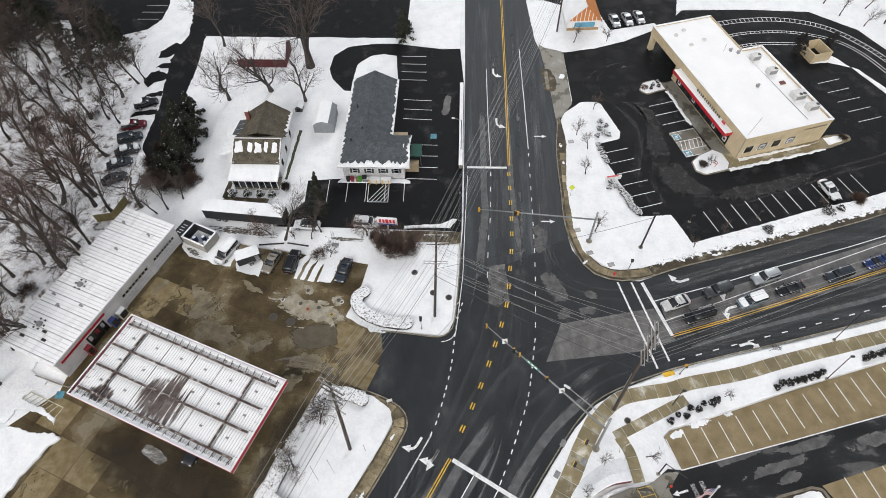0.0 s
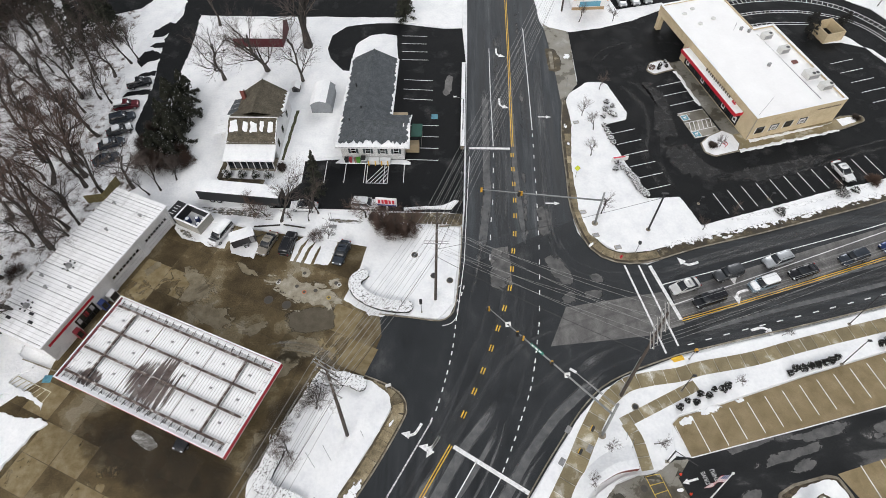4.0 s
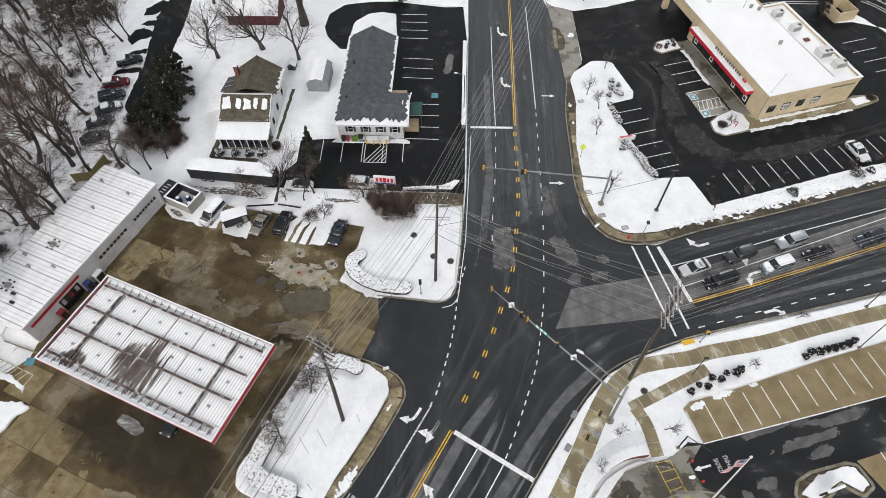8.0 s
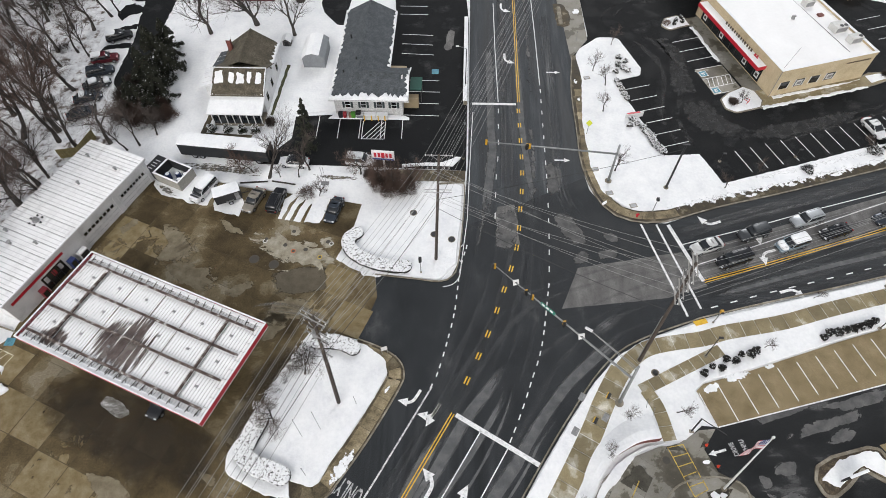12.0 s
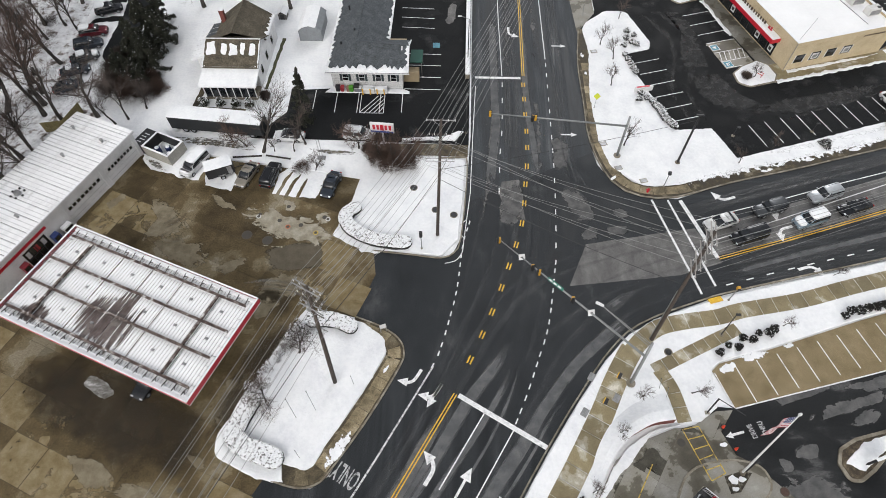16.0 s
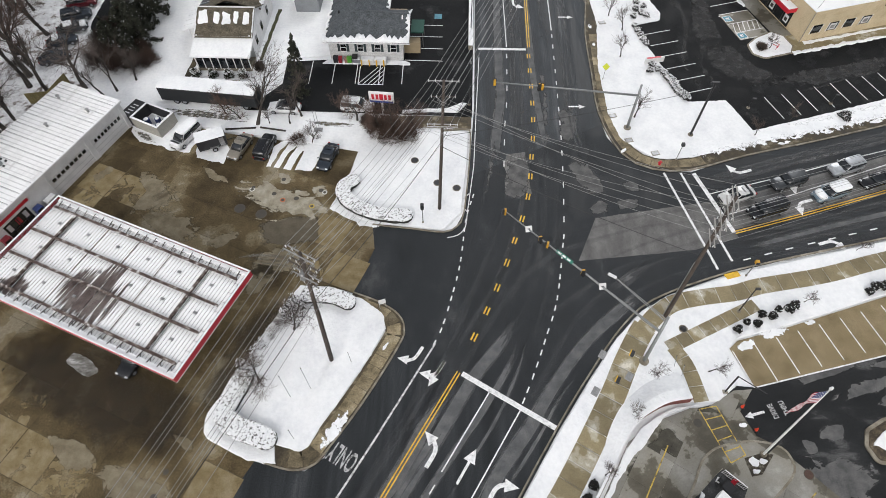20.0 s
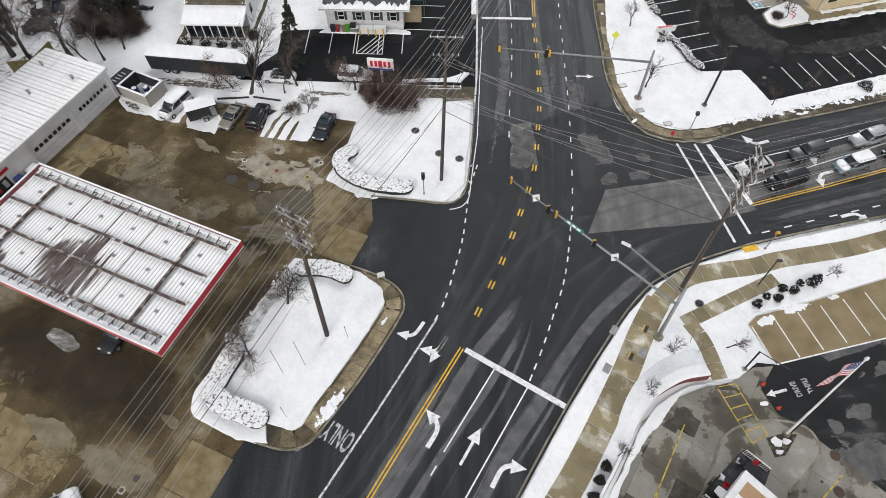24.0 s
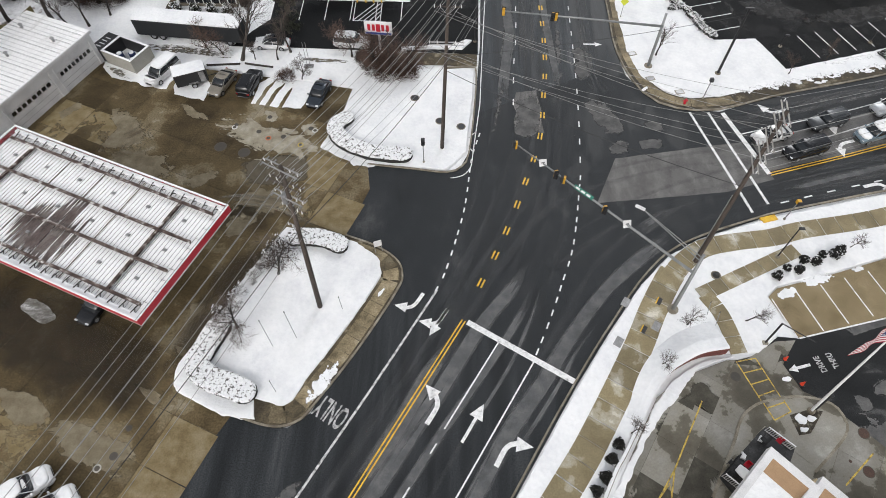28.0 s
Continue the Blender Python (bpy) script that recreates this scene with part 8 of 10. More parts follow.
# things on the snowy corner
for i, (x, y, r) in enumerate(((27.8, 85.6, 0.6), (28.6, 84.6, 0.6), (29.2, 86.4, 0.5), (28.2, 87.6, 0.6), (29.3, 83.9, 0.6), (27.2, 83.6, 0.5), (28.2, 71.6, 0.55), (28.9, 70.6, 0.5), (29.6, 69.9, 0.5), (27.6, 70.3, 0.5))):
    b_ = bush("snowy_shrub", 120 + i, r, 0.6, "small round shrub capped with snow", SHRUB, 0.45, 240, group="small shrubs")
    b_.matrix_basis = pose(x, y, 0.12)
for i in range(9):
    k = i / 8
    b_ = bush("hedge_shrub", 135 + i, 0.6, 0.6, "low dark hedge shrub patched with snow", SHRUB, 0.5, 300, group="kerbside hedge")
    b_.matrix_basis = pose(29.9 + 1.9 * k + 0.2 * math.sin(i), 69.0 - 4.6 * k, 0.1)
for i in range(5):
    k = i / 7
    b_ = bush("hedge_shrub", 146 + i, 0.5, 0.55, "low dark hedge shrub patched with snow", SHRUB, 0.4, 260, group="kerbside hedge")
    b_.matrix_basis = pose(27.0 + 1.9 * k, 81.2 - 8.0 * k, 0.1)
mon = thing("monument_sign", "low white sign board with a red top edge", "sign", pose(28.6, 72.4, 0.1, 0, 0, 12))
part("panel", box(-1.5, -0.15, 0, 1.5, 0.15, 0.9, 0.03), METAL_WHITE, mon)
part("red_edge", box(-1.3, -0.17, 0.9, 0.9, 0.17, 0.96, 0.02), RED, mon, "red top edge")
for x, y in ((21.9, 82.0), (22.5, 55.9), (25.7, 53.6), (20.9, 60.6)):
    hh = thing("ground_box", "small grey utility box lid in the snow", "utility box", pose(x, y, 0.16, 0, 0, 15), "utility box lids")
    part("lid", box(-0.45, -0.3, -0.05, 0.45, 0.3, 0.06, 0.02), GALV, hh)
    part("rim", box(-0.55, -0.4, -0.06, 0.55, 0.4, 0.03, 0.02), KERB, hh)
hyd = thing("fire_hydrant", "red fire hydrant at the kerb", "hydrant", pose(25.9, 51.6, 0.12))
part("barrel", tube((0, 0, 0), (0, 0, 0.6), 0.16, 0.14, 10), RED, hyd)
part("bonnet", tube((0, 0, 0.6), (0, 0, 0.78), 0.18, 0.05, 10), RED, hyd)
part("outlet", tube((-0.28, 0, 0.45), (0.28, 0, 0.45), 0.08, seg=8), RED, hyd)

# ---- south-east: restaurant corner ----
rest = thing("restaurant", "white-parapet restaurant with a flat snowy roof", "building", pose(22.85, 9.95, 0, 0, 0, -45.5))
TANROOF = plain("tan_parapet_face", (0.36, 0.23, 0.13), 0.8)
part("wall", box(0.75, -16, -0.1, 3.7, -0.3, 4.05), TAN, rest, "tan wall set back under the parapet")
part("soffit", box(-0.05, -16, 3.86, 0.75, 0.05, 3.92), METAL_WHITE, rest, "white soffit under the parapet")
part("wall", box(3.7, -16, -0.1, 12, 1.4, 3.18), TAN, rest, "tan wall")
for b_, z in (((-0.1, -0.55, 3.8, 0.1), 4.7), ((-0.1, -16, 0.45, -0.55), 4.7), ((3.3, -16, 3.8, -0.55), 4.7), ((3.8, 0.85, 12, 1.5), 3.8), ((3.8, -16, 4.3, 0.85), 3.8)):
    part("parapet", box(b_[0], b_[1], z - 0.8, b_[2], b_[3], z), METAL_WHITE, rest, "white parapet cap")
part("parapet_face", plate([(0.45, -0.55, 4.65), (3.3, -0.55, 4.65), (3.3, -1.7, 4.22), (0.45, -1.7, 4.22)], 0.05), TANROOF, rest, "tan back of the parapet")
part("parapet_face", plate([(4.3, 0.85, 3.75), (12, 0.85, 3.75), (12, -0.3, 3.36), (4.3, -0.3, 3.36)], 0.05), TANROOF, rest, "tan back of the parapet")
part("roof", box(0.45, -16, 4.1, 3.3, -0.55, 4.2), SNOW, rest, "snowy flat roof")
part("roof", box(4.3, -16, 3.2, 12, 0.85, 3.34), SNOW, rest, "snowy flat roof")
part("wall_light", box(1.2, 0.0, 2.6, 1.6, 0.2, 3.0, 0.03), BLACK, rest)

# raised terrace with a fence, tables and a flagpole bed
LOOP = bend([(19.7, 7.2), (21.0, 9.3), (22.4, 11.6), (23.5, 13.6), (25.0, 14.8), (26.8, 15.35), (28.7, 15.65), (30.8, 15.4), (31.9, 14.7), (32.2, 13.4), (31.7, 12.4), (30.2, 11.0), (28.3, 9.4)], 0.6)
structure("terrace", flat([*LOOP, Vector((24.5, 4.5))], -0.1, 0.138), CONC_GREY, "grey concrete terrace beside the restaurant", "pavement")
kerb(LOOP, label="pale concrete kerb looping round the terrace", width=0.22)
for k, pts in enumerate(([(27.9, 13.7, 0.2), (28.5, 14.2, 0.2), (29.0, 13.8, 0.2), (28.7, 13.2, 0.2), (28.2, 13.2, 0.2)], [(29.2, 14.2, 0.2), (29.9, 13.9, 0.2), (29.5, 13.3, 0.2), (28.9, 13.5, 0.2)], [(28.2, 13.0, 0.2), (29.0, 13.1, 0.2), (28.9, 12.6, 0.15), (28.2, 12.5, 0.2)])):
    snowbank(pts, 0.22 + 0.02 * k, SNOW, seed=51 + 10 * k, label="heap of snow round the flagpole foot", amp=0.2, step=0.14, soft=0.04)
structure("planting_bed", flat(V([(27.6, 14.0), (29.6, 14.6), (30.5, 14.4), (28.9, 12.5), (27.9, 12.3)]), 0.1, 0.158), surf("wet_mulch", [(0.36, (0.02, 0.017, 0.012)), (0.55, (0.06, 0.05, 0.035)), (0.66, (0.16, 0.15, 0.12))], 2.4, 0.9, 0.8, 9, fine=0.5, bdist=0.05), "dark mulch bed round the flagpole", "planting bed")
WET_TERR = surf("wet_terrace_floor", [(0.36, grey(0.020)), (0.52, grey(0.034)), (0.66, grey(0.075))], 1.2, 0.45, 0.4, 9, fine=0.3, bdist=0.01)
structure("terrace_floor", flat(V([(20.5, 8.7), (24.7, 12.5), (25.3, 12.9), (27.2, 11.2), (26.2, 9.6), (22.5, 5.6)]), 0.1, 0.166), WET_TERR, "dark wet terrace floor beside the restaurant", "pavement")
kerb([Vector(p) for p in ((20.7, 8.55), (24.7, 12.45), (25.3, 12.95))], label="pale kerb edging the terrace floor", width=0.14)
for k, pts in enumerate(([(22.4, 10.2), (22.8, 10.8), (23.1, 10.5), (22.8, 10.1)], [(24.3, 11.7), (24.7, 12.2), (25.0, 11.9), (24.6, 11.5)])):
    snowbank(pts, 0.34, SNOW, seed=53 + k, label="small heap of snow on the terrace", amp=0.1, step=0.15, soft=0.05)
structure("terrace_slab", flat(V([(30.4, 14.3), (31.4, 14.3), (31.7, 13.5), (31.1, 12.6), (28.2, 10.0), (27.2, 10.9), (29.0, 12.5)]), 0.1, 0.162), CONC_GREY, "damp grey slab on the terrace", "pavement")
WET_LANE = film_paint("damp_lane_film", [(0.36, (0.058, 0.054, 0.043)), (0.5, (0.074, 0.069, 0.055)), (0.64, (0.098, 0.092, 0.075))], 0.5, 0.66, 0.06, 0.35, (1, 1, 1), 0.85, distort=0.7)
for pts in ([(12.1, 6.9), (13.9, 9.3), (15.4, 11.3), (17.2, 13.5), (18.2, 12.3), (20.6, 11.6), (22.3, 11.3), (20.6, 8.4), (18.5, 6.0), (14, 3)],
            [(17.2, 13.5), (19.9, 16.6), (21.4, 16.2), (22.4, 14.3), (20.9, 13.9), (19.9, 14.8), (18.6, 12.6)],
            [(23.6, 18.7), (24.9, 19.1), (26.6, 19.5), (28.8, 19.6), (27.6, 18.3), (24.5, 18.4)]):
    patch("damp_patch", pts, 0.0145, WET_LANE, 58, None, "dark damp stain on the lane slabs", rings=LOOSE)
WROUGHT = plain("white_rail_paint", (0.6, 0.6, 0.6), 0.5)
for j, (p, q) in enumerate((((25.1, 12.6), (26.8, 11.1)), ((20.7, 8.8), (21.6, 8.0)), ((20.7, 8.8), (22.3, 10.4)))):
    f = thing("railing", "white metal railing round the terrace" if j < 2 else "dark metal railing round the terrace", "railing", group="terrace railings")
    p, q = Vector((*p, 0.15)), Vector((*q, 0.15))
    m_ = WROUGHT if j < 2 else BLACK
    for z in (0.1, 0.9):
        part("rail", tube(p + Vector((0, 0, z)), q + Vector((0, 0, z)), 0.035, seg=5), m_, f)
    n = max(5, int((q - p).length / 0.17))
    bal = None
    for i in range(n + 1):
        a = p.lerp(q, i / n)
        if bal:
            twin(bal, Matrix.Translation(a), f)
        else:
            bal = part("baluster", tube((0, 0, 0), (0, 0, 0.9), 0.035 if j < 2 else 0.02, seg=4), m_, f)
            bal.matrix_basis = Matrix.Translation(a)
    if j < 2:
        part("snow", box(-0.02, -0.05, 0.93, (q - p).length, 0.05, 0.97), SNOW, f).matrix_basis = Matrix.Translation(p) @ Matrix.Rotation(math.atan2(q.y - p.y, q.x - p.x), 4, "Z")
for i, (x, y) in enumerate(((22.1, 9.1), (25.2, 11.1))):
    tb = thing("outdoor_table", "square black terrace table" + (" covered with snow" if i == 0 else ""), "table", pose(x, y, 0.15, 0, 0, 40), "terrace tables")
    part("top", box(-0.5, -0.5, 0.68, 0.5, 0.5, 0.74, 0.02), BLACK, tb)
    if i == 0:
        part("snow", flat(ragged(outline([(-0.46, -0.46, 0.1), (0.46, -0.44, 0.1), (0.3, 0.46, 0.2), (-0.44, 0.4, 0.1)]), 0.15, 0.06, 4), 0.74, 0.84), SNOW, tb, "snow on the table top")
    part("leg", tube((0, 0, 0), (0, 0, 0.68), 0.05, seg=8), BLACK, tb)
    part("foot", tube((0, 0, 0), (0, 0, 0.04), 0.3, seg=12), BLACK, tb)
    for k in range(3):
        cr = thing("terrace_chair", "red and black chair at the terrace table", "chair", pose(x, y, 0.15, 0, 0, 40 + 90 * k) @ pose(0.85, 0, 0), "terrace chairs")
        part("seat", box(-0.22, -0.22, 0.42, 0.22, 0.22, 0.47, 0.02), RED if k == 0 else BLACK, cr)
        part("backrest", box(0.2, -0.22, 0.47, 0.25, 0.22, 0.9, 0.02), RED if k == 0 else BLACK, cr)
        for lx in (-0.19, 0.19):
            for ly in (-0.19, 0.19):
                part("leg", tube((lx, ly, 0), (lx, ly, 0.42), 0.02, seg=5), BLACK, cr)

# flagpole with a striped flag
fp = thing("flagpole", "tall pale flagpole with a striped flag", "flagpole")
FB, FT = Vector((29.5, 14.4, 0.1)), Vector((28.75, 15.9, 14.2))
part("pole", tube(FB, FT, 0.12, 0.055, 10), METAL_WHITE, fp, "pale tapering pole")
part("finial", tube(FT, FT + Vector((0, 0, 0.25)), 0.14, 0.1, 10), METAL_WHITE, fp)
part("base", tube(FB - Vector((0, 0, 0.1)), FB + Vector((0, 0.03, 0.25)), 0.35, 0.3, 12), KERB, fp)
flag = part("flag", bmesh.new(), BLACK, fp, "flag with red and white stripes and a blue corner")
FRED, FWHITE, FBLUE = plain("flag_red", (0.27, 0.003, 0.018), 0.8), plain("flag_white", (0.66, 0.66, 0.67), 0.8), plain("flag_blue", (0.02, 0.03, 0.12), 0.7)
axis = (FB - FT).normalized()
away = Vector((-0.96, 0.10, -0.20)).normalized()


def cloth(u, v):
    return FT + axis * (0.2 + v * 2.3) + away * (u * 1.5) + Vector((0.0, -0.30, -0.95)) * (0.3 * u + 1.5 * u * u) + Vector((0.3, -0.75, 0.5)) * (0.17 * math.sin(u * 9 + v * 1.6) * (0.25 + u))


for s in range(13):
    verts, faces = [], []
    u0 = 0.4 if s < 7 else 0.0
    for i in range(15):
        u = u0 + (1 - u0) * i / 14
        verts += [cloth(u, s / 13), cloth(u, (s + 1) / 13)]
        if i:
            faces.append((2 * i - 2, 2 * i - 1, 2 * i + 1, 2 * i))
    raw("stripe", verts, faces, FRED if s % 2 == 0 else FWHITE, flag)
verts, faces = [], []
for i in range(7):
    verts += [cloth(0.4 * i / 6, 0), cloth(0.4 * i / 6, 7 / 13)]
    if i:
        faces.append((2 * i - 2, 2 * i - 1, 2 * i + 1, 2 * i))
canton = raw("canton", verts, faces, FBLUE, flag)
for i in range(5):
    for j in range(4):
        c = cloth(0.04 + 0.08 * i, 0.06 + 0.13 * j)
        part("star", tube(c, c + Vector((0.02, 0.02, 0.03)), 0.05, seg=5), FWHITE, canton)

# curved brick wall and kerb along the lane
WALLP = bend([(23.3, 19.5), (21.1, 19.1), (19.4, 18.3), (17.8, 17.2), (16.2, 15.3), (14.8, 12.8)], 0.3)
bw = thing("brick_wall", "low curved red brick wall capped with snow", "wall", kind="structure")
brick = None
reach = sum((b_ - a).length for a, b_ in zip(WALLP, WALLP[1:]))
for row in range(12):
    acc_, nxt = 0.0, 0.11 * (row % 2)
    for a, b_ in zip(WALLP, WALLP[1:]):
        d = (b_ - a).length
        while nxt < acc_ + d:
            if 0.105 * row > 1.18 - 0.9 * nxt / reach:
                break
            p = a.lerp(b_, (nxt - acc_) / d)
            m = Matrix.Translation((p.x, p.y, 0.02 + row * 0.105)) @ Matrix.Rotation(math.atan2(b_.y - a.y, b_.x - a.x), 4, "Z")
            if brick:
                twin(brick, m, bw)
            else:
                brick = part("brick", box(-0.165, -0.13, 0, 0.165, 0.13, 0.095, 0.008), BRICK, bw)
                brick.matrix_basis = m
            nxt += 0.345
        acc_ += d
rings, cores, banks, acc_ = [], [], [], 0.0
for i, p in enumerate(WALLP):
    t = (WALLP[min(i + 1, len(WALLP) - 1)] - WALLP[max(i - 1, 0)]).normalized()
    q = Vector((-t.y, t.x))
    acc_ += (p - WALLP[i - 1]).length if i else 0
    z = 1.32 - 0.9 * acc_ / reach
    o, u = p + q * 0.15, p - q * 0.36
    k = 1 - 0.72 * acc_ / reach
    banks.append([(*(p - q * 0.3), -0.05), (*(p - q * 0.3), z + 0.05), (*(p - q * (0.3 + 0.8 * k)), z * 0.9 + 0.04), (*(p - q * (0.3 + 1.7 * k)), z * 0.5 + 0.08), (*(p - q * (0.3 + 2.8 * k)), 0.16), (*(p - q * (0.4 + 2.9 * k)), -0.05)])
    rings.append([(*o, z), (*o, z + 0.11), (*p, z + 0.16), (*u, z + 0.10), (*u, z)])
    o, u = p + q * 0.11, p - q * 0.11
    cores.append([(*o, -0.1), (*o, z - 0.02), (*u, z - 0.02), (*u, -0.1)])
part("mortar", loft(cores), KERB, bw)
part("snow_cap", loft(rings), SNOW, bw, "white snow cap")
structure("snow_bank", loft(banks), SNOW, "snow banked up behind the brick wall", "snow")
EDGE = bend([(14.8, 12.8), (13.2, 10.2), (11.6, 7.6), (6, -3.5), (-3, -20)], 0.6)
lw = thing("lane_wall", "pale concrete edge wall along the lane", "wall", kind="structure")
part("wall", along(EDGE, 0.3, -0.1, 0.38), KERB, lw)
part("snow_cap", along(EDGE, 0.26, 0.38, 0.47, side=-0.04), SNOW, lw, "thin snow cap")
snowbank([(24.1, 19.25), (23.3, 19.0), (21.3, 18.55), (19.7, 17.75), (18.2, 16.6), (16.6, 14.8), (15.2, 12.5), (13.6, 9.8), (11.9, 7.1), (12.4, 6.6), (13.7, 8.9), (15.2, 11.5), (17.1, 13.9), (18.9, 15.6), (19.7, 16.8), (20.5, 17.7), (22.3, 18.55)], 0.16, seed=52, label="uneven strip of snow along the wall", amp=0.16, step=0.3, soft=0.03)

# lane paint
lane_p = thing("lane_markings", "yellow and white drive-through lane markings", "road marking", kind="structure")
for a, b_ in (((24.3, 18.7), (26.2, 13.5)), ((26.1, 19.1), (27.8, 14.3))):
    part("line", along([Vector(a), Vector(b_)], 0.10, 0.01, 0.028), PAINT_LANE, lane_p)
for i in range(6):
    k = i / 5
    a, b_ = Vector((24.3, 18.7)).lerp(Vector((26.2, 13.5)), k), Vector((26.1, 19.1)).lerp(Vector((27.8, 14.3)), k)
    part("rung", along([a, b_], 0.10, 0.01, 0.03), PAINT_LANE, lane_p)
for a, b_ in (((25.66, 14.95), (26.2, 13.5)), ((27.45, 15.25), (27.8, 14.3)), ((26.2, 13.5), (27.8, 14.3)), ((25.8, 14.5), (27.5, 15.1))):
    part("line", along([Vector(a), Vector(b_)], 0.10, 0.1, 0.165), PAINT_LANE, lane_p)
part("line", along([Vector((20.5, 15.0)), Vector((17.1, 9.2))], 0.12, 0.01, 0.028), PAINT_LANE, lane_p)
part("line", along([Vector((17.1, 9.2)), Vector((15.5, 7.0)), Vector((13.2, 2.9)), Vector((11, -1))], 0.12, 0.01, 0.028), PAINT_LANE, lane_p)
part("line", along([Vector((17.1, 9.2)), Vector((16.5, 7.1)), Vector((14.6, 3.4)), Vector((12.4, -0.6))], 0.12, 0.01, 0.028), PAINT_LANE, lane_p)
for i in range(4):
    part("chevron", along([Vector((15.5 - i * 0.85, 7.0 - i * 1.55)), Vector((16.55 - i * 0.85, 8.15 - i * 1.55)), Vector((16.5 - i * 0.85, 7.0 - i * 1.55))], 0.12, 0.01, 0.03), PAINT_LANE, lane_p)
part("line", along([Vector((33.6, 11.1)), Vector((30.5, 8.5))], 0.12, -0.02, 0.028), PAINT_LANE, lane_p)
part("line", along([Vector((15.4, 3.4)), Vector((14.2, 1.2))], 0.12, 0.01, 0.028), PAINT_LANE, lane_p)


def lettering(word, x, y, turn, size, stretch, parent, z=0.0):
    cu = bpy.data.curves.new("word", "FONT")
    cu.body, cu.size, cu.align_x, cu.align_y, cu.extrude, cu.offset = word, size, "CENTER", "CENTER", 0.006, 0.02
    tmp = bpy.data.objects.new("word", cu)
    scene.collection.objects.link(tmp)
    me = bpy.data.meshes.new_from_object(tmp.evaluated_get(bpy.context.evaluated_depsgraph_get()))
    bpy.data.objects.remove(tmp)
    me.materials.clear()
    me.materials.append(PAINT_WORN)
    ob = new("painted_word", me)
    ob.parent = parent
    ob.matrix_basis = pose(x, y, z, 0, 0, turn) @ Matrix.Diagonal((1, stretch, 1, 1))
    return ob


lettering("DRIVE", 31.75, 18.75, 106, 0.56, 1.35, lane_p, 0.0)
lettering("THRU", 32.95, 19.15, 106, 0.56, 1.35, lane_p, 0.0)
lettering("ONLY", -11.25, 12.95, 151, 1.08, 2.5, road_south, 0.01)
arrow(29.9, 18.4, 196, "s", lane_p, 0.8, 0.02)
for x, y in ((28.7, 19.1), (29.5, 16.8)):
    cn = thing("traffic_cone", "bright orange-red traffic marker beside the lane", "traffic cone", pose(x, y, 0.01), "traffic cones")
    part("cone", tube((0, 0, 0.04), (0, 0, 0.6), 0.17, 0.04, 10), plain("cone_orange", (0.75, 0.07, 0.03), 0.5), cn)
    part("foot", box(-0.22, -0.22, 0, 0.22, 0.22, 0.04), BLACK, cn)
for x, y, r in ((23.9, 17.3, 0.4), (33.4, 12.7, 0.42), (32.7, 9.6, 0.42), (31.5, 10.4, 0.12)):
    man = thing("manhole_cover", "round rusty iron cover in the pavement" if x > 30 else "round dark iron cover in the pavement", "manhole", pose(x, y, 0.02), "manhole covers")
    part("ring", tube((0, 0, -0.05), (0, 0, 0.006), r * 1.15, seg=18), IRON_RING, man)
    part("cover", tube((0, 0, -0.05), (0, 0, 0.012), r, seg=18), IRON_RUST if x > 30 else IRON, man)
gate = thing("height_bar", "black clearance bar arm leaning over the lane", "barrier", pose(27.3, 20.6, 0.1))
part("base", box(-0.25, -0.2, -0.15, 0.25, 0.2, 0.12, 0.03), KERB, gate)
part("post", tube((0, 0, 0), (0.25, 0.5, 3.0), 0.09, seg=8), BLACK, gate)
part("arm", tube((0.25, 0.5, 3.0), (2.6, -1.2, 3.0), 0.05, seg=6), BLACK, gate)
# leaning order post at the flagpole's foot, not a lamp
lb = thing("bollard_light", "short black post beside the terrace", "post", pose(29.9, 14.5, 0.1))
part("post", tube((0, 0, 0), (0.35, 0.55, 2.2), 0.08, seg=8), BLACK, lb)
part("head", box(0.2, 0.4, 2.15, 0.5, 0.7, 2.35, 0.04), BLACK, lb)

# planting and small trees in the snow
for i, (x, y, r) in enumerate(((30.3, 27.7, 0.75), (31.5, 28.6, 0.6), (32.6, 28.4, 0.7), (33.4, 29.6, 0.7), (34.5, 29.4, 0.75), (35.4, 30.3, 0.6), (36.6, 30.4, 0.9), (37.4, 30.9, 0.8), (46.4, 32.9, 0.7), (47.3, 33.6, 0.8), (48.3, 33.6, 0.9), (49.4, 34.0, 0.8), (50.4, 34.2, 0.9), (51.6, 34.6, 0.8), (52.6, 34.9, 0.9), (53.6, 35.4, 0.7), (60.6, 37.7, 0.8), (61.6, 38.2, 0.9), (62.9, 38.5, 0.8), (64.0, 38.9, 0.9))):
    b_ = bush("dark_shrub", 200 + i, r * 0.62, r * 1.0, "nearly black round shrub dusted with snow", SHRUB, 0.02, 420, group="shrubs above the parking stalls")
    b_.matrix_basis = pose(x, y, 0.1)
for i, (x, y) in enumerate(((11.6, 11.4), (10.9, 10.2), (10.2, 8.8), (9.4, 7.7), (8.4, 5.8))):
    b_ = bush("dark_shrub", 230 + i, 0.5, 0.7, "nearly black round shrub in the snow strip", SHRUB, 0.0, 420, group="shrubs beside the lane")
    b_.matrix_basis = pose(x + 1.2, y - 0.4, 0.1)
for x, y, a in ((13.6, 24.3, 0), (16.1, 21.9, 0), (12.4, 20.2, 20)):
    dr = thing("ground_box", "small lid at the snowy kerb", "utility box", pose(x + 1.6, y + 0.2 * a * 0, 0.13, 0, 0, 58), "utility box lids")
    part("lid", box(-0.5, -0.35, -0.05, 0.5, 0.35, 0.04, 0.02), GALV, dr)
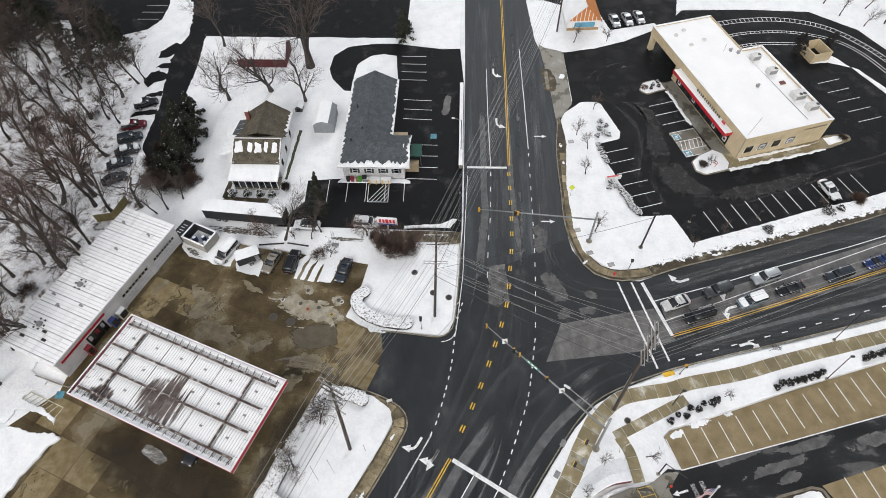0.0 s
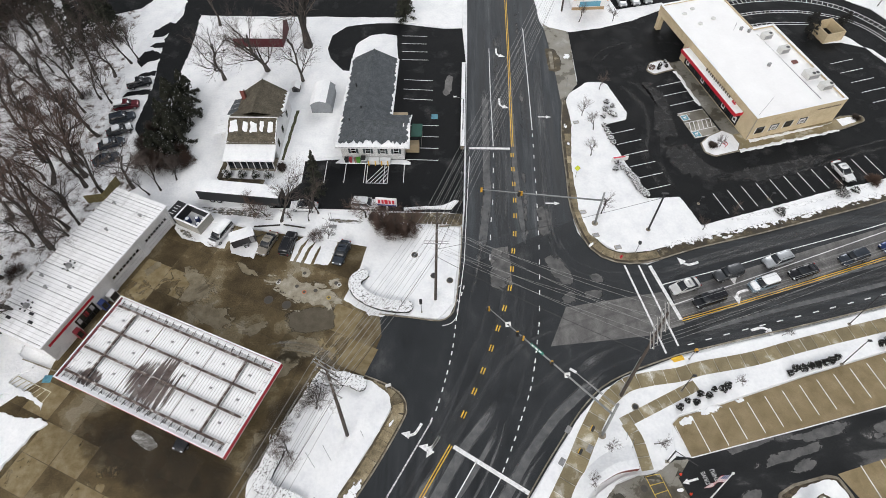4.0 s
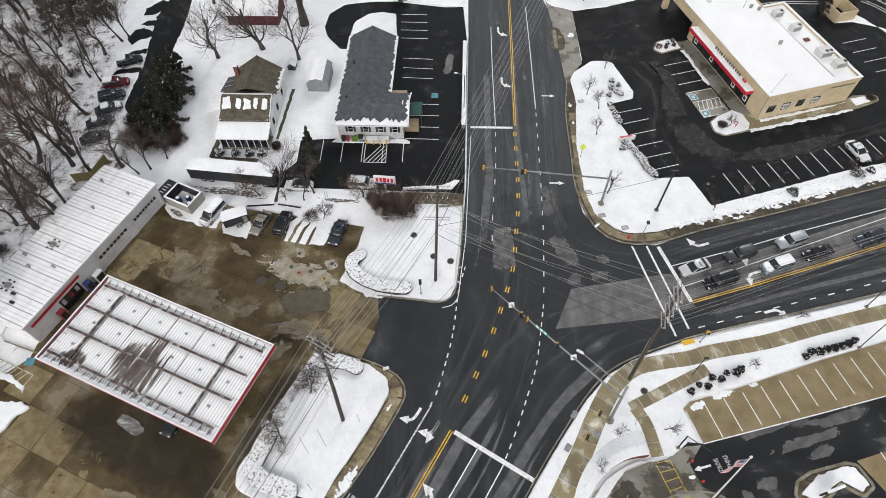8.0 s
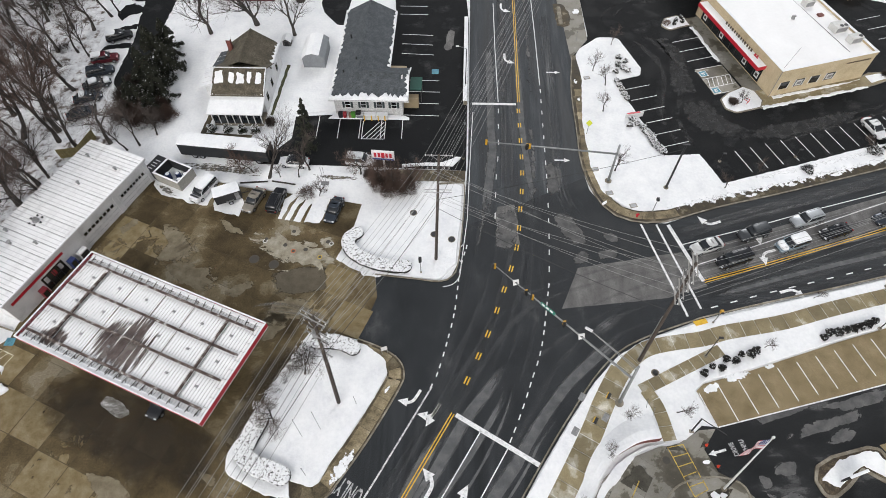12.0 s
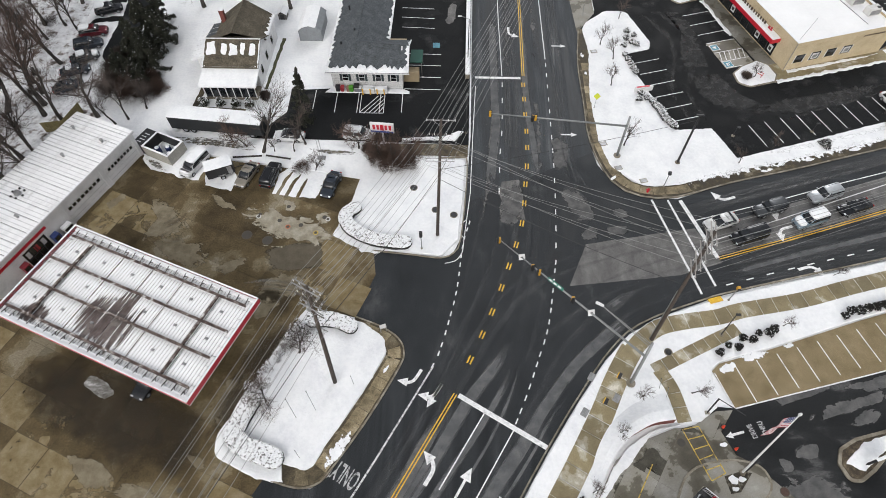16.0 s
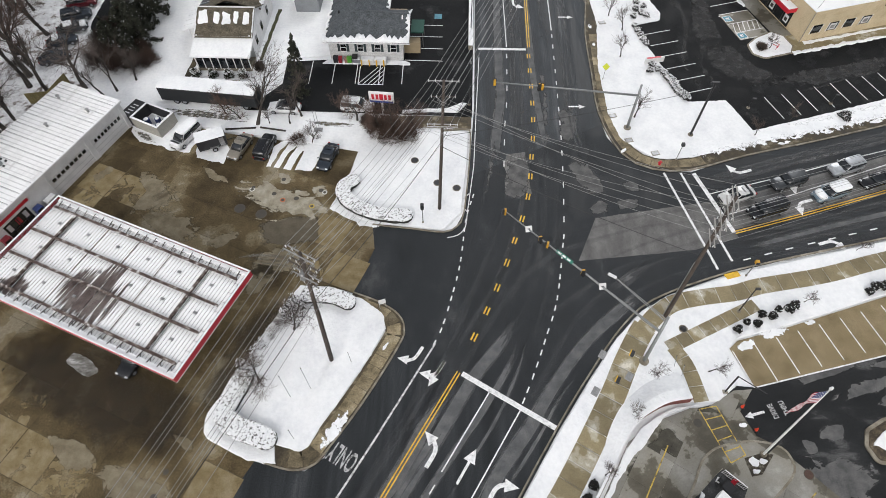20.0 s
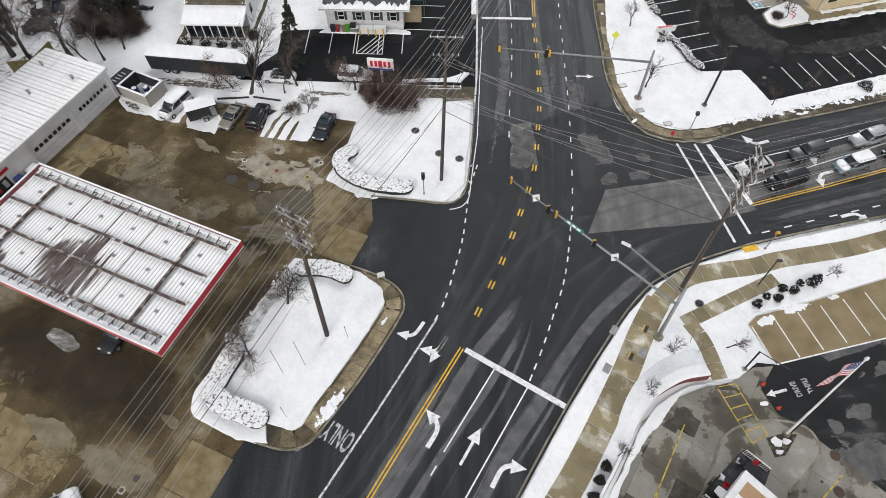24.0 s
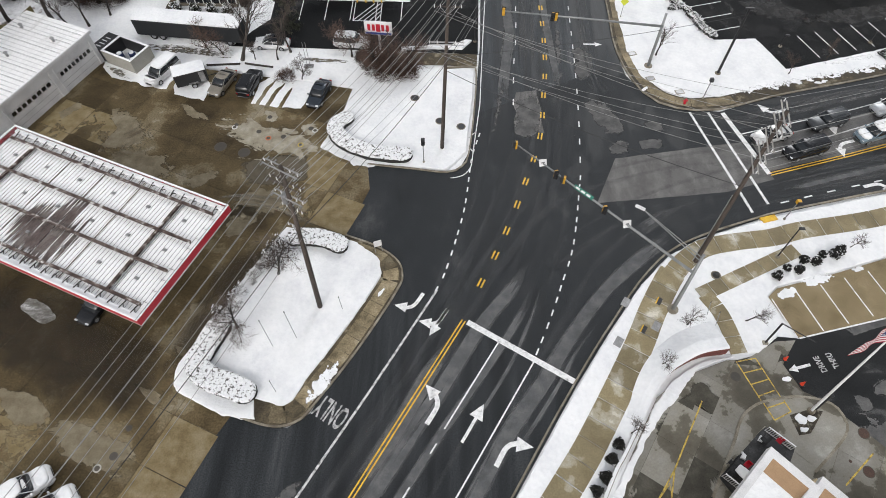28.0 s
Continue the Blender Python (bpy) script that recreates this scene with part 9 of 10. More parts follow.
for x, y in ((17.8, 22.9), (15.9, 19.9)):
    tp = thing("tactile_pad", "small black and yellow cover on the sidewalk", "cover", pose(x + 0.6, y + 1.6, 0.16, 0, 0, 60))
    part("pad", box(-0.4, -0.18, -0.01, 0.4, 0.18, 0.03), BLACK, tp)
    part("edge", box(-0.4, 0.18, -0.01, 0.4, 0.28, 0.03), PAINT_Y, tp, "yellow edge")
structure("tactile_ramp", flat(V([(30.5, 34.75), (32.1, 35.25), (32.35, 34.6), (30.75, 34.1)]), 0, 0.175), PAINT_Y, "yellow tactile paving at the crossing", "pavement")

# ---- poles, signals, wires ----
PALEWOOD = plain("bleached_wood", (0.40, 0.385, 0.36), 0.8)


def utility_pole(label, base, top, r, arms, turn, gear=0):
    """A wooden pole with crossarms; returns the points where wires are tied."""
    b, t = Vector((*base, -0.1)), Vector(top)
    p = thing("utility_pole", label, "utility pole")
    part("pole", tube(b, t, r, r * 0.65, 10), WOODPOLE, p, "weathered wooden pole", True)
    ties = []
    d = Vector((math.cos(radians(turn)), math.sin(radians(turn)), 0))
    n = Vector((-d.y, d.x, 0))
    for k, (z, w, double) in enumerate(arms):
        c = b.lerp(t, z)
        for s in ((-0.2, 0.2) if double else (0.14,)):
            q = c + n * s
            bm = tube(q - d * w, q + d * w, 0.07, seg=4)
            part("crossarm", bm, (PALEWOOD if turn > 0 else WOODPOLE) if k % 2 or turn > 0 else GALV, p, "wooden crossarm")
        for s in ((-1, -0.55, 0.55, 1) if turn <= 0 else (-1, 1)):
            q = c + d * w * s * 0.95
            ins = part("insulator", tube(q, q + Vector((0, 0, 0.30)), 0.05, 0.04, 6), METAL_WHITE, p, "pale insulator")
            ties.append(q + Vector((0, 0, 0.36)))
            if double and turn < 0:
                part("strain_insulator", tube(q + n * 0.15, q + n * 0.5, 0.05, seg=6), GALV, p)
                part("strain_insulator", tube(q - n * 0.15, q - n * 0.5, 0.05, seg=6), GALV, p)
        part("arm_brace", tube(c + d * w * 0.5, c - (t - b).normalized() * 0.7, 0.03, seg=4), GALV, p)
        part("arm_brace", tube(c - d * w * 0.5, c - (t - b).normalized() * 0.7, 0.03, seg=4), GALV, p)
    for k in range(gear):
        c = b.lerp(t, 0.80 - 0.1 * k) + d * (0.5 if k % 2 else -0.5)
        g = part("transformer", tube(c - Vector((0, 0, 0.45)), c + Vector((0, 0, 0.4)), 0.27, seg=12), GALV, p, "grey canister")
        part("lid", tube(c + Vector((0, 0, 0.4)), c + Vector((0, 0, 0.5)), 0.29, 0.15, 12), GALV, g)
    part("riser", tube(b + n * (r + 0.05) + Vector((0, 0, 0.1)), b.lerp(t, 0.5) + n * (r + 0.02), 0.05, seg=6), GALV, p, "cable riser pipe")
    return ties


A_T = utility_pole("tall wooden utility pole with many crossarms on the snowy island", (-13.75, 22.75), (-13.9, 25.3, 17.3), 0.24, ((0.985, 1.6, True), (0.90, 1.5, True), (0.82, 1.4, True), (0.75, 1.0, False), (0.62, 1.0, False)), -28, 1)
B_T = utility_pole("reddish wooden utility pole with crossarms on the snowy corner", (-3.0, 43.4), (-2.4, 45.4, 18.8), 0.22, ((0.99, 1.6, False), (0.89, 1.3, False), (0.70, 1.7, True)), 0)
E_T = utility_pole("leaning wooden utility pole with stacked crossarms beside the road", (22.7, 29.1), (24.7, 33.0, 16.6), 0.24, ((0.985, 1.5, True), (0.92, 1.5, True), (0.84, 1.4, True), (0.77, 1.3, True), (0.70, 1.1, True)), 80)
D_T = utility_pole("dark wooden utility pole beside the far driveway", (22.2, 117.4), (22.4, 118.6, 16.2), 0.2, ((0.985, 1.5, False), (0.90, 1.4, False), (0.80, 1.2, False)), 0)


def wire(a, b, sag, r=0.018, mat=None):
    a, b = Vector(a), Vector(b)
    bm = bmesh.new()
    n = 14
    rings = []
    d = (b - a).normalized()
    s = d.cross(Vector((0, 0, 1))).normalized()
    u = s.cross(d)
    for i in range(n + 1):
        k = i / n
        p = a.lerp(b, k) - Vector((0, 0, sag * 4 * k * (1 - k)))
        rings.append([p + s * r, p + (u * 0.87 - s * 0.5) * r, p - (u * 0.87 + s * 0.5) * r])
    t = tagged(part("power_line", loft(rings, bm), mat or WIRE), "thin overhead power line strung between poles", "cable", "power lines")
    return t


WIRE = plain("aluminium_wire", (0.34, 0.34, 0.33), 0.5, 0.3)
WIRE_D = plain("dark_cable", (0.03, 0.03, 0.03), 0.7)
for i in (0, 1, 2, 3, 4, 7, 8, 11, 16, 19):
    wire(A_T[i], A_T[i] + Vector((-22.5, -51, -1.0)), 1.0, 0.022)
for i, p in enumerate(A_T[:12]):
    q = B_T[i % len(B_T)]
    wire(p, q, 0.7 + 0.1 * (i % 3))
for p, q in zip(B_T[:12], D_T):
    wire(p, q, 1.0)
for i, p in enumerate(E_T[:8]):
    q = B_T[(i + 4) % len(B_T)]
    wire(p, q + Vector((0, 0, -0.7 - 0.5 * (i // 3))), 0.9)
for i, p in enumerate(E_T[:10]):
    wire(p, (84, 55 + 0.6 * (i % 4), p.z - 1.2), 1.3)
wire((-2.6, 44.8, 11.5), (31.2, 57.0, 8.6), 0.5, 0.03, WIRE_D)
wire((-2.7, 44.5, 10.2), (23.7, 31.2, 9.4), 0.8, 0.035, WIRE_D)
wire((-13.8, 24.2, 10.6), (-2.7, 44.6, 10.8), 0.6, 0.035, WIRE_D)
wire((-13.8, 24.2, 10.6), (-38, -26, 9.8), 0.9, 0.035, WIRE_D)
wire((-2.7, 44.6, 10.8), (22.3, 118.0, 10), 1.0, 0.035, WIRE_D)

STEEL = plain("grey_signal_steel", (0.27, 0.28, 0.28), 0.5, 0.4)
AMBER = plain("signal_yellow", (0.60, 0.33, 0.03), 0.5)


def signal_head(parent, p, turn, face_dark=True):
    h = part("signal_head", box(-0.16, -0.12, -0.48, 0.16, 0.12, 0.48, 0.03), AMBER, parent, "yellow traffic light housing")
    h.matrix_basis = pose(*p, 0, 0, turn)
    part("face", box(-0.24, 0.12, -0.56, 0.24, 0.15, 0.56, 0.02), BLACK, h, "black backplate")
    for z in (-0.31, 0, 0.31):
        part("visor", tube((0, 0.15, z), (0, 0.38, z), 0.13, seg=10), BLACK, h, "black visor")
    return h


def mast(label, base, top, join, tip, heads, signs):
    m = thing("traffic_signal", label, "traffic light")
    b = Vector((*base, -0.1))
    part("pole", tube(b, top, 0.2, 0.14, 12), STEEL, m, "grey steel pole", True)
    part("foot", tube(b, b + Vector((0, 0, 0.35)), 0.55, 0.5, 16), KERB, m, "round concrete footing")
    part("mast_arm", tube(join, tip, 0.15, 0.07, 10), STEEL, m, "long tapering mast arm", True)
    a, c = Vector(join), Vector(tip)
    for k, turn in heads:
        p = a.lerp(c, k)
        signal_head(m, p + Vector((0, 0, -0.1)), turn)
    for k, w, mat_, lbl in signs:
        p = a.lerp(c, k)
        s = part("sign_plate", box(-w / 2, -0.03, -0.35 if w < 1 else -0.2, w / 2, 0.03, 0.35 if w < 1 else 0.2), mat_, m, lbl)
        s.matrix_basis = pose(p.x, p.y, p.z + 0.1, -40, 0, math.degrees(math.atan2((c - a).y, (c - a).x)) + 180 if w > 1 else 10)
        if w < 1:
            part("arrow", box(-0.16, -0.045, -0.05, 0.16, -0.03, 0.05), BLACK, s, "black arrow bar")
        else:
            for i in range(3):
                part("text_bar", box(-w / 2 + 0.2 + i * 0.62, -0.045, -0.1, -w / 2 + 0.65 + i * 0.62, -0.03, 0.1), PAINT_W, s, "white bar")
    return m


GREEN_S = plain("sign_green", (0.01, 0.17, 0.12), 0.5)
sig = mast("grey traffic signal pole with a long mast arm over the junction", (19.5, 23.7), (20.25, 25.5, 6.9), (19.95, 24.8, 5.0), (4.5, 39.3, 5.6), ((0.985, 95), (0.74, 190), (0.69, 80), (0.46, 190)), ((0.82, 0.75, METAL_WHITE, "white lane arrow sign"), (0.58, 2.2, GREEN_S, "green street sign with white bars"), (0.34, 0.75, METAL_WHITE, "white lane arrow sign")))
for dz in (0.0, 0.5):
    part("lamp_arm", tube((20.2, 25.4, 6.6 - dz), (15.0, 28.6, 9.0 - dz * 0.1), 0.05, 0.04, 6), STEEL, sig, "thin lamp arm")
part("street_lamp", box(-0.45, -0.16, -0.1, 0.45, 0.16, 0.08, 0.05), METAL_WHITE, sig, "pale lamp head").matrix_basis = pose(14.7, 28.8, 9.05, 0, 0, 149)
mast("grey traffic signal pole with a mast arm across the road", (22.6, 58.3), (22.75, 58.9, 7.2), (22.7, 58.6, 5.7), (3.6, 59.8, 6.5), ((0.99, 0), (0.68, 170), (0.66, 0)), ())


def post(name, label, cat, base, h, r=0.06, mat=None, lean=0.0, group=""):
    p = thing(name, label, cat, pose(*base, 0, 0, 0), group)
    part("post", tube((0, 0, -0.05), (lean, lean, h), r, r * 0.8, 8), mat or STEEL, p)
    part("foot", tube((0, 0, 0), (0, 0, 0.15), r * 2.3, r * 2, 12), KERB, p)
    return p


for base, turn, h in (((-4.95, 41.2, 0.16), 90, 2.9), ((28.3, 52.6, 0.13), 200, 2.7), ((33.0, 34.7, 0.13), 40, 2.8), ((-1.0, 40.4, 0.1), 0, 0.01), ((20.3, 68.6, 0.1), 0, 0.01)):
    if h < 1:
        continue
    p = post("pedestrian_signal", "short post with a pedestrian signal at the crossing", "traffic light", base, h)
    hd = part("signal_head", box(-0.2, -0.18, h - 0.1, 0.2, 0.18, h + 0.75 if base[0] < 0 else h + 0.35, 0.03), BLACK if base[0] < 30 else AMBER, p, "signal housing")
    part("visor", box(-0.16, -0.34, h, 0.16, -0.18, h + 0.3, 0.02), BLACK, hd)
p = post("warning_sign", "fluorescent yellow-green warning sign on a thin post", "sign", (20.4, 68.3, 0.13), 2.2, 0.035)
s = part("plate", box(-0.38, -0.02, -0.38, 0.38, 0.02, 0.38), plain("lime_sign", (0.55, 0.60, 0.03), 0.5), p, "lime diamond plate")
s.matrix_basis = pose(0, 0, 2.3, -25, 0, 0) @ pose(0, 0, 0, 0, 45, 0)
for base, h, mat_, lbl in (((31.1, 57.2), 9.1, BLACK, "tall black pole at the corner of the lot"),):
    p = post("light_pole", lbl, "street lamp", (*base, 0.13), h, 0.17, mat_)
    part("lamp", box(-0.5, -0.15, h - 0.1, 0.5, 0.15, h + 0.1, 0.04), BLACK, p, "dark lamp head")
for base, h, top in (((53.9, 34.4, 0.1), 6.0, (1.5, 1.6)), ((57.2, 40.7, 0.1), 6.8, (1.6, 1.6)), ((31.0, 30.0, 0.1), 4.2, (0.8, 1.0)), ((75.0, 41.6, 0.1), 6.0, (1.2, 1.4)), ((52.4, 64.0, 0.1), 1.5, (0.2, 0.3)), ((40.4, 62.8, 0.1), 1.6, (0.2, 0.3))):
    p = thing("light_pole", "slim black lamp post in the snow", "street lamp", pose(*base), "slim lamp posts")
    part("post", tube((0, 0, -0.05), (top[0] * 0.3, top[1] * 0.5, h), 0.07, 0.05, 8), BLACK, p)
    part("lamp", box(-0.28, -0.16, -0.07, 0.28, 0.16, 0.07, 0.04), BLACK, p, "dark lamp head").matrix_basis = pose(top[0] * 0.3 + 0.2, top[1] * 0.5, h)
    part("foot", tube((0, 0, -0.02), (0, 0, 0.12), 0.25, seg=12), KERB, p)
p = post("street_lamp", "thin lamp post beside the low wall", "street lamp", (0.7, 79.0, 0.0), 8.0, 0.08, BLACK)
part("arm", tube((0, 0, 8.0), (-1.3, 0.3, 8.3), 0.04, seg=6), STEEL, p)
part("lamp", box(-1.75, 0.15, 8.22, -1.2, 0.45, 8.36, 0.04), METAL_WHITE, p, "pale lamp head")
p = post("street_lamp", "dark leaning post beside the road", "street lamp", (0.6, 62.4, 0.1), 7.5, 0.1, BLACK)
part("collar", tube((0, 0, 7.2), (0, 0, 7.5), 0.14, seg=8), STEEL, p)
for i, (x, y, a, h) in enumerate(((-11.6, 22.6, 0.1, 2.2), (-15.4, 19.5, 0.8, 3.6), (-17.4, 18.6, 0.8, 3.6), (-16.3, 14.4, 0.3, 1.8), (22.6, 23.2, 0.4, 1.8), (23.2, 22.2, 0.4, 1.8), (21.0, 92.0, 0.1, 2.0))):
    st = thing("marker_stake", "thin leaning stake in the snow", "stake", pose(x, y, 0.1), "marker stakes")
    part("stake", tube((0, 0, 0), (-a * 0.6, a, h), 0.03, seg=5), STEEL, st)
    part("tip", tube((-a * 0.6, a, h), (-a * 0.62, a * 1.05, h + 0.12), 0.05, seg=6), BLACK, st)
ubox = thing("utility_cabinet", "small black dome in the snow", "utility box", pose(24.4, 27.6, 0.1))
part("dome", tube((0, 0, 0), (0, 0, 0.35), 0.4, 0.22, 12), BLACK, ubox)
part("rim", tube((0, 0, -0.02), (0, 0, 0.05), 0.5, seg=12), KERB, ubox)
for x, y in ((-0.9, 46.8), (-6.6, 51.4), (-3.4, 47.6)):
    ub = thing("ground_box", "round dark cover in the snow", "utility box", pose(x, y, 0.16), "utility box lids")
    part("lid", tube((0, 0, -0.02), (0, 0, 0.05), 0.45, seg=12), BLACK, ub)
    part("rim", tube((0, 0, -0.02), (0, 0, 0.03), 0.55, seg=12), KERB, ub)

# vehicles waiting at the signal
for kind, pc, lbl, x, y in (("sedan", P_PEARL, "pearl white sedan waiting at the stop line", 34.6, 46.3), ("van", P_BLACK, "dark minivan waiting at the stop line", 37.8, 44.2), ("suv", P_GREY, "dark grey sport utility vehicle in the queue", 41.7, 48.8), ("suv", P_ICE, "pale blue sport utility vehicle with a snowy roof", 46.5, 47.0), ("suv", P_SILVER, "silver sport utility vehicle in the queue", 49.9, 51.4), ("sedan", P_BLACK, "black sedan in the queue", 53.2, 49.3), ("suv", P_SLATE, "dark sport utility vehicle in the queue", 61.7, 52.1), ("sedan", P_BLUE, "dark blue car in the queue", 68.9, 54.7)):
    car(kind, pc, lbl, x, y, 200, pc is P_ICE, group="queue at the signal", scale=1.0)

# hedges of the gas station corners
def hedge(line, width, h, seed, label):
    rnd_ = random.Random(seed)
    t = thing("hedge", label, "hedge")
    L = bend(line, 0.2)
    pts, caps = [], []
    for _ in range(int(len(L) * 60)):
        p = rnd_.choice(L)
        a, d = rnd_.uniform(0, 6.28), width / 2 * math.sqrt(rnd_.random())
        q = Vector((p.x + math.cos(a) * d, p.y + math.sin(a) * d, rnd_.random() * (h if rnd_.random() < 0.9 else h + 0.14)))
        pts.append(q)
        if rnd_.random() < 0.8:
            caps.append(Vector((q.x, q.y, h + rnd_.gauss(0, 0.03))))
    tagged(raw("leaves", *leaf_cloud(pts, rnd_, 0.10), SHRUB, t), kind="stuff")
    dirs = [(b - a).normalized() for a, b in zip(L, L[1:])]
    dirs.append(dirs[-1])
    side = lambda k: [q + Vector((-d.y, d.x)) * k for q, d in zip(L, dirs)]  # noqa: E731
    cap = lambda c, d, w: [c + Matrix.Rotation(radians(a), 2) @ d * w for a in (60, 30, 0, -30, -60)]  # noqa: E731
    ring = lambda w: side(w) + cap(L[-1], dirs[-1], w) + list(reversed(side(-w))) + cap(L[0], -dirs[0], w)  # noqa: E731
    part("core", flat(ragged(ring(width * 0.47), 0.25, 0.08, seed + 5), 0.1, h - 0.06, 0.05), SHRUB, t, "dark clipped sides")
    part("snow_cap", flat(ragged(ring(width * 0.49), 0.2, 0.13, seed), h - 0.12, h + 0.08, 0.12), SPECK, t, "snow lying on the hedge")
    tagged(raw("snow", *leaf_cloud(caps[::7], rnd_, 0.07, 4.0), SNOW, t, "loose snow on the hedge"), kind="stuff")
    return t


hedge([(-14.4, 47.4), (-15.2, 46.6), (-15.3, 45.2), (-14.0, 43.6), (-11.5, 42.4), (-9.0, 41.9), (-7.2, 41.9)], 2.0, 0.8, 301, "curved snow-covered clipped hedge on the corner")
hedge([(-17.4, 30.3), (-15.5, 30.4), (-13.6, 30.0), (-12.8, 29.6)], 1.9, 0.8, 302, "snow-covered clipped hedge at the island's end")
for i in range(13):
    k = i / 12
    b_ = bush("dead_shrub", 330 + i, 0.42 + 0.12 * (i % 3), 0.42, "low dead shrub poking through the snow", TWIG, 0.25, 90, True, group="dead shrubs on the island")
    b_.matrix_basis = pose(-19.6 - 4.0 * k + 0.5 * math.sin(i * 2.3), 27.4 - 6.4 * k + 0.4 * math.cos(i * 1.7), 0.18)
hedge([(-22.6, 20.2), (-23.4, 18.0), (-23.6, 16.4), (-22.0, 15.2), (-20.0, 14.6), (-18.9, 14.2)], 2.2, 0.8, 303, "snow-covered clipped hedge on the island")

# ---- trees ----
KINDS = [bare_tree("bare_tree", 400 + i, (15, 13, 16, 12, 14, 17)[i], (0.75, 0.9, 0.65, 0.95, 0.8, 0.7)[i], "tall leafless tree in the snowy wood", TWIG if i % 5 else TWIG_RED, 0.09 * (i % 3)) for i in range(6)]
first = {}
rt = random.Random(77)
spots = []
for _ in range(900):
    x, y = rt.uniform(-118, -57), rt.uniform(26, 128)
    edge = -64 if y < 44 else (-60 if y < 66 else -67.5 + 0.02 * y)
    if x > edge or (y > 100 and x > -72):
        continue
    if y > 112 and x > -95:
        continue
    if x < -82 - (y - 40) * 0.45:
        continue
    if any((x - a) ** 2 + (y - b) ** 2 < 13 for a, b in spots):
        continue
    spots.append((x, y))
spots = spots[:70] + [(-62.7, 56.2), (-65.6, 51.5), (-61.0, 63.0), (-56.5, 64.5), (-68.2, 39), (-64.5, 58), (-68, 62), (-66, 67), (-71, 57), (-70, 72), (-67.5, 77), (-73, 66)]
for i, (x, y) in enumerate(spots):
    k = i % 6
    s = rt.uniform(0.72, 1.15)
    m = pose(x, y, -0.08, rt.uniform(-5, 5), rt.uniform(-5, 5), rt.uniform(0, 360)) @ Matrix.Scale(s, 4)
    if k in first:
        copy_thing(KINDS[k], m @ Matrix.Scale(1, 4)).scale = (s, s, s)
    else:
        first[k] = True
        KINDS[k].matrix_basis = m
yard = ((-39.4, 96.3, 17, 0.85), (-47.6, 93.4, 16, 0.9), (-32.4, 104.4, 27, 0.8), (-31.6, 93.2, 14, 1.1), (-53.1, 111.4, 13, 0.8), (-29.2, 57.6, 11.5, 0.8), (-67.2, 99.2, 9, 0.6), (-68.2, 86.1, 9, 0.6), (-49.5, 66.5, 6.5, 0.7), (-51.5, 64.0, 7.5, 0.6), (-53.2, 63.0, 7.0, 0.6))
for i, (x, y, h, sp) in enumerate(yard):
    t = bare_tree("bare_tree", 500 + i, h, sp, "leafless tree standing in the snowy yard", TWIG, 0.08 * ((i % 3) - 1), 5, 0.2 if i < 4 else 0.28, (1.25, 1.0, 1.4, 1.0)[i] if i < 4 else 1.0)
    t.matrix_basis = pose(x, y, -0.02, 0, 0, i * 67)
for i, (x, y, h, sp) in enumerate(((-11.4, 56.0, 5.6, 1.2), (-9.8, 56.0, 6.2, 1.1), (-8.2, 55.4, 5.4, 1.2), (-7.2, 56.4, 5.0, 1.1), (-12.4, 57.2, 4.6, 1.0), (-34.0, 59.6, 4.2, 1.0), (-31.8, 58.6, 5.0, 1.0))):
    t = bare_tree("bare_tree", 560 + i, h, sp, "dense reddish-brown leafless thicket tree in the snow", TWIG_RED, 0, 5, 0.03)
    t.matrix_basis = pose(x, y, 0.05, 0, 0, i * 50)
t = bare_tree("bare_tree", 568, 3.6, 1.6, "low spreading leafless tree beside the parked cars", TWIG, 0, 5, 0.05)
t.matrix_basis = pose(-20.9, 54.3, 0.02)
b_ = bush("leafless_shrub", 569, 1.7, 1.1, "loose leafless brown shrub beside the parked cars", TWIG_RED, 0.0, 800, True)
b_.matrix_basis = pose(-22.9, 54.6, 0.02)
t = bare_tree("bare_tree", 520, 6.0, 1.0, "leafless reddish-brown tree beside the parking lot", TWIG_RED, 0, 6, 0.2)
t.matrix_basis = pose(-15.2, 58.9, 0.1)
t = bare_tree("bare_tree", 521, 6.0, 2.6, "gnarled leafless tree on the snowy island", TWIG, 0, 5, 0.10)
t.matrix_basis = pose(-18.4, 26.2, 0.15)
t = bare_tree("bare_tree", 522, 5.8, 2.9, "gnarled leafless tree on the snowy island", TWIG, 0, 5, 0.10)
t.matrix_basis = pose(-21.1, 20.3, 0.15)
for i, (x, y, h) in enumerate(((23.2, 83.9, 4.2), (24.9, 80.1, 4.5), (23.7, 73.6, 4.5), (27.3, 91.2, 3.6), (23.9, 60.4, 5.0), (47.1, 76.3, 3.6), (20.6, 22.2, 3.3), (17.2, 18.1, 2.8), (26.1, 22.8, 3.3), (14.0, 12.0, 2.4), (25.6, 113.4, 5), (33, 113.9, 4), (45.5, 60.2, 3), (64, 66.4, 2.5), (-27.5, 57.8, 3.5), (-24.6, 57.9, 5.0), (-23.2, 59.4, 7.0), (39.9, 57.4, 3.2), (38.6, 31.4, 2.2), (47, 38.6, 2.0))):
    t = bare_tree("sapling", 540 + i, h, 0.8, "slim leafless sapling in the snow", TWIG, 0.05, 4, 0.3)
    t.matrix_basis = pose(x, y, 0.1, 0, 0, i * 40)
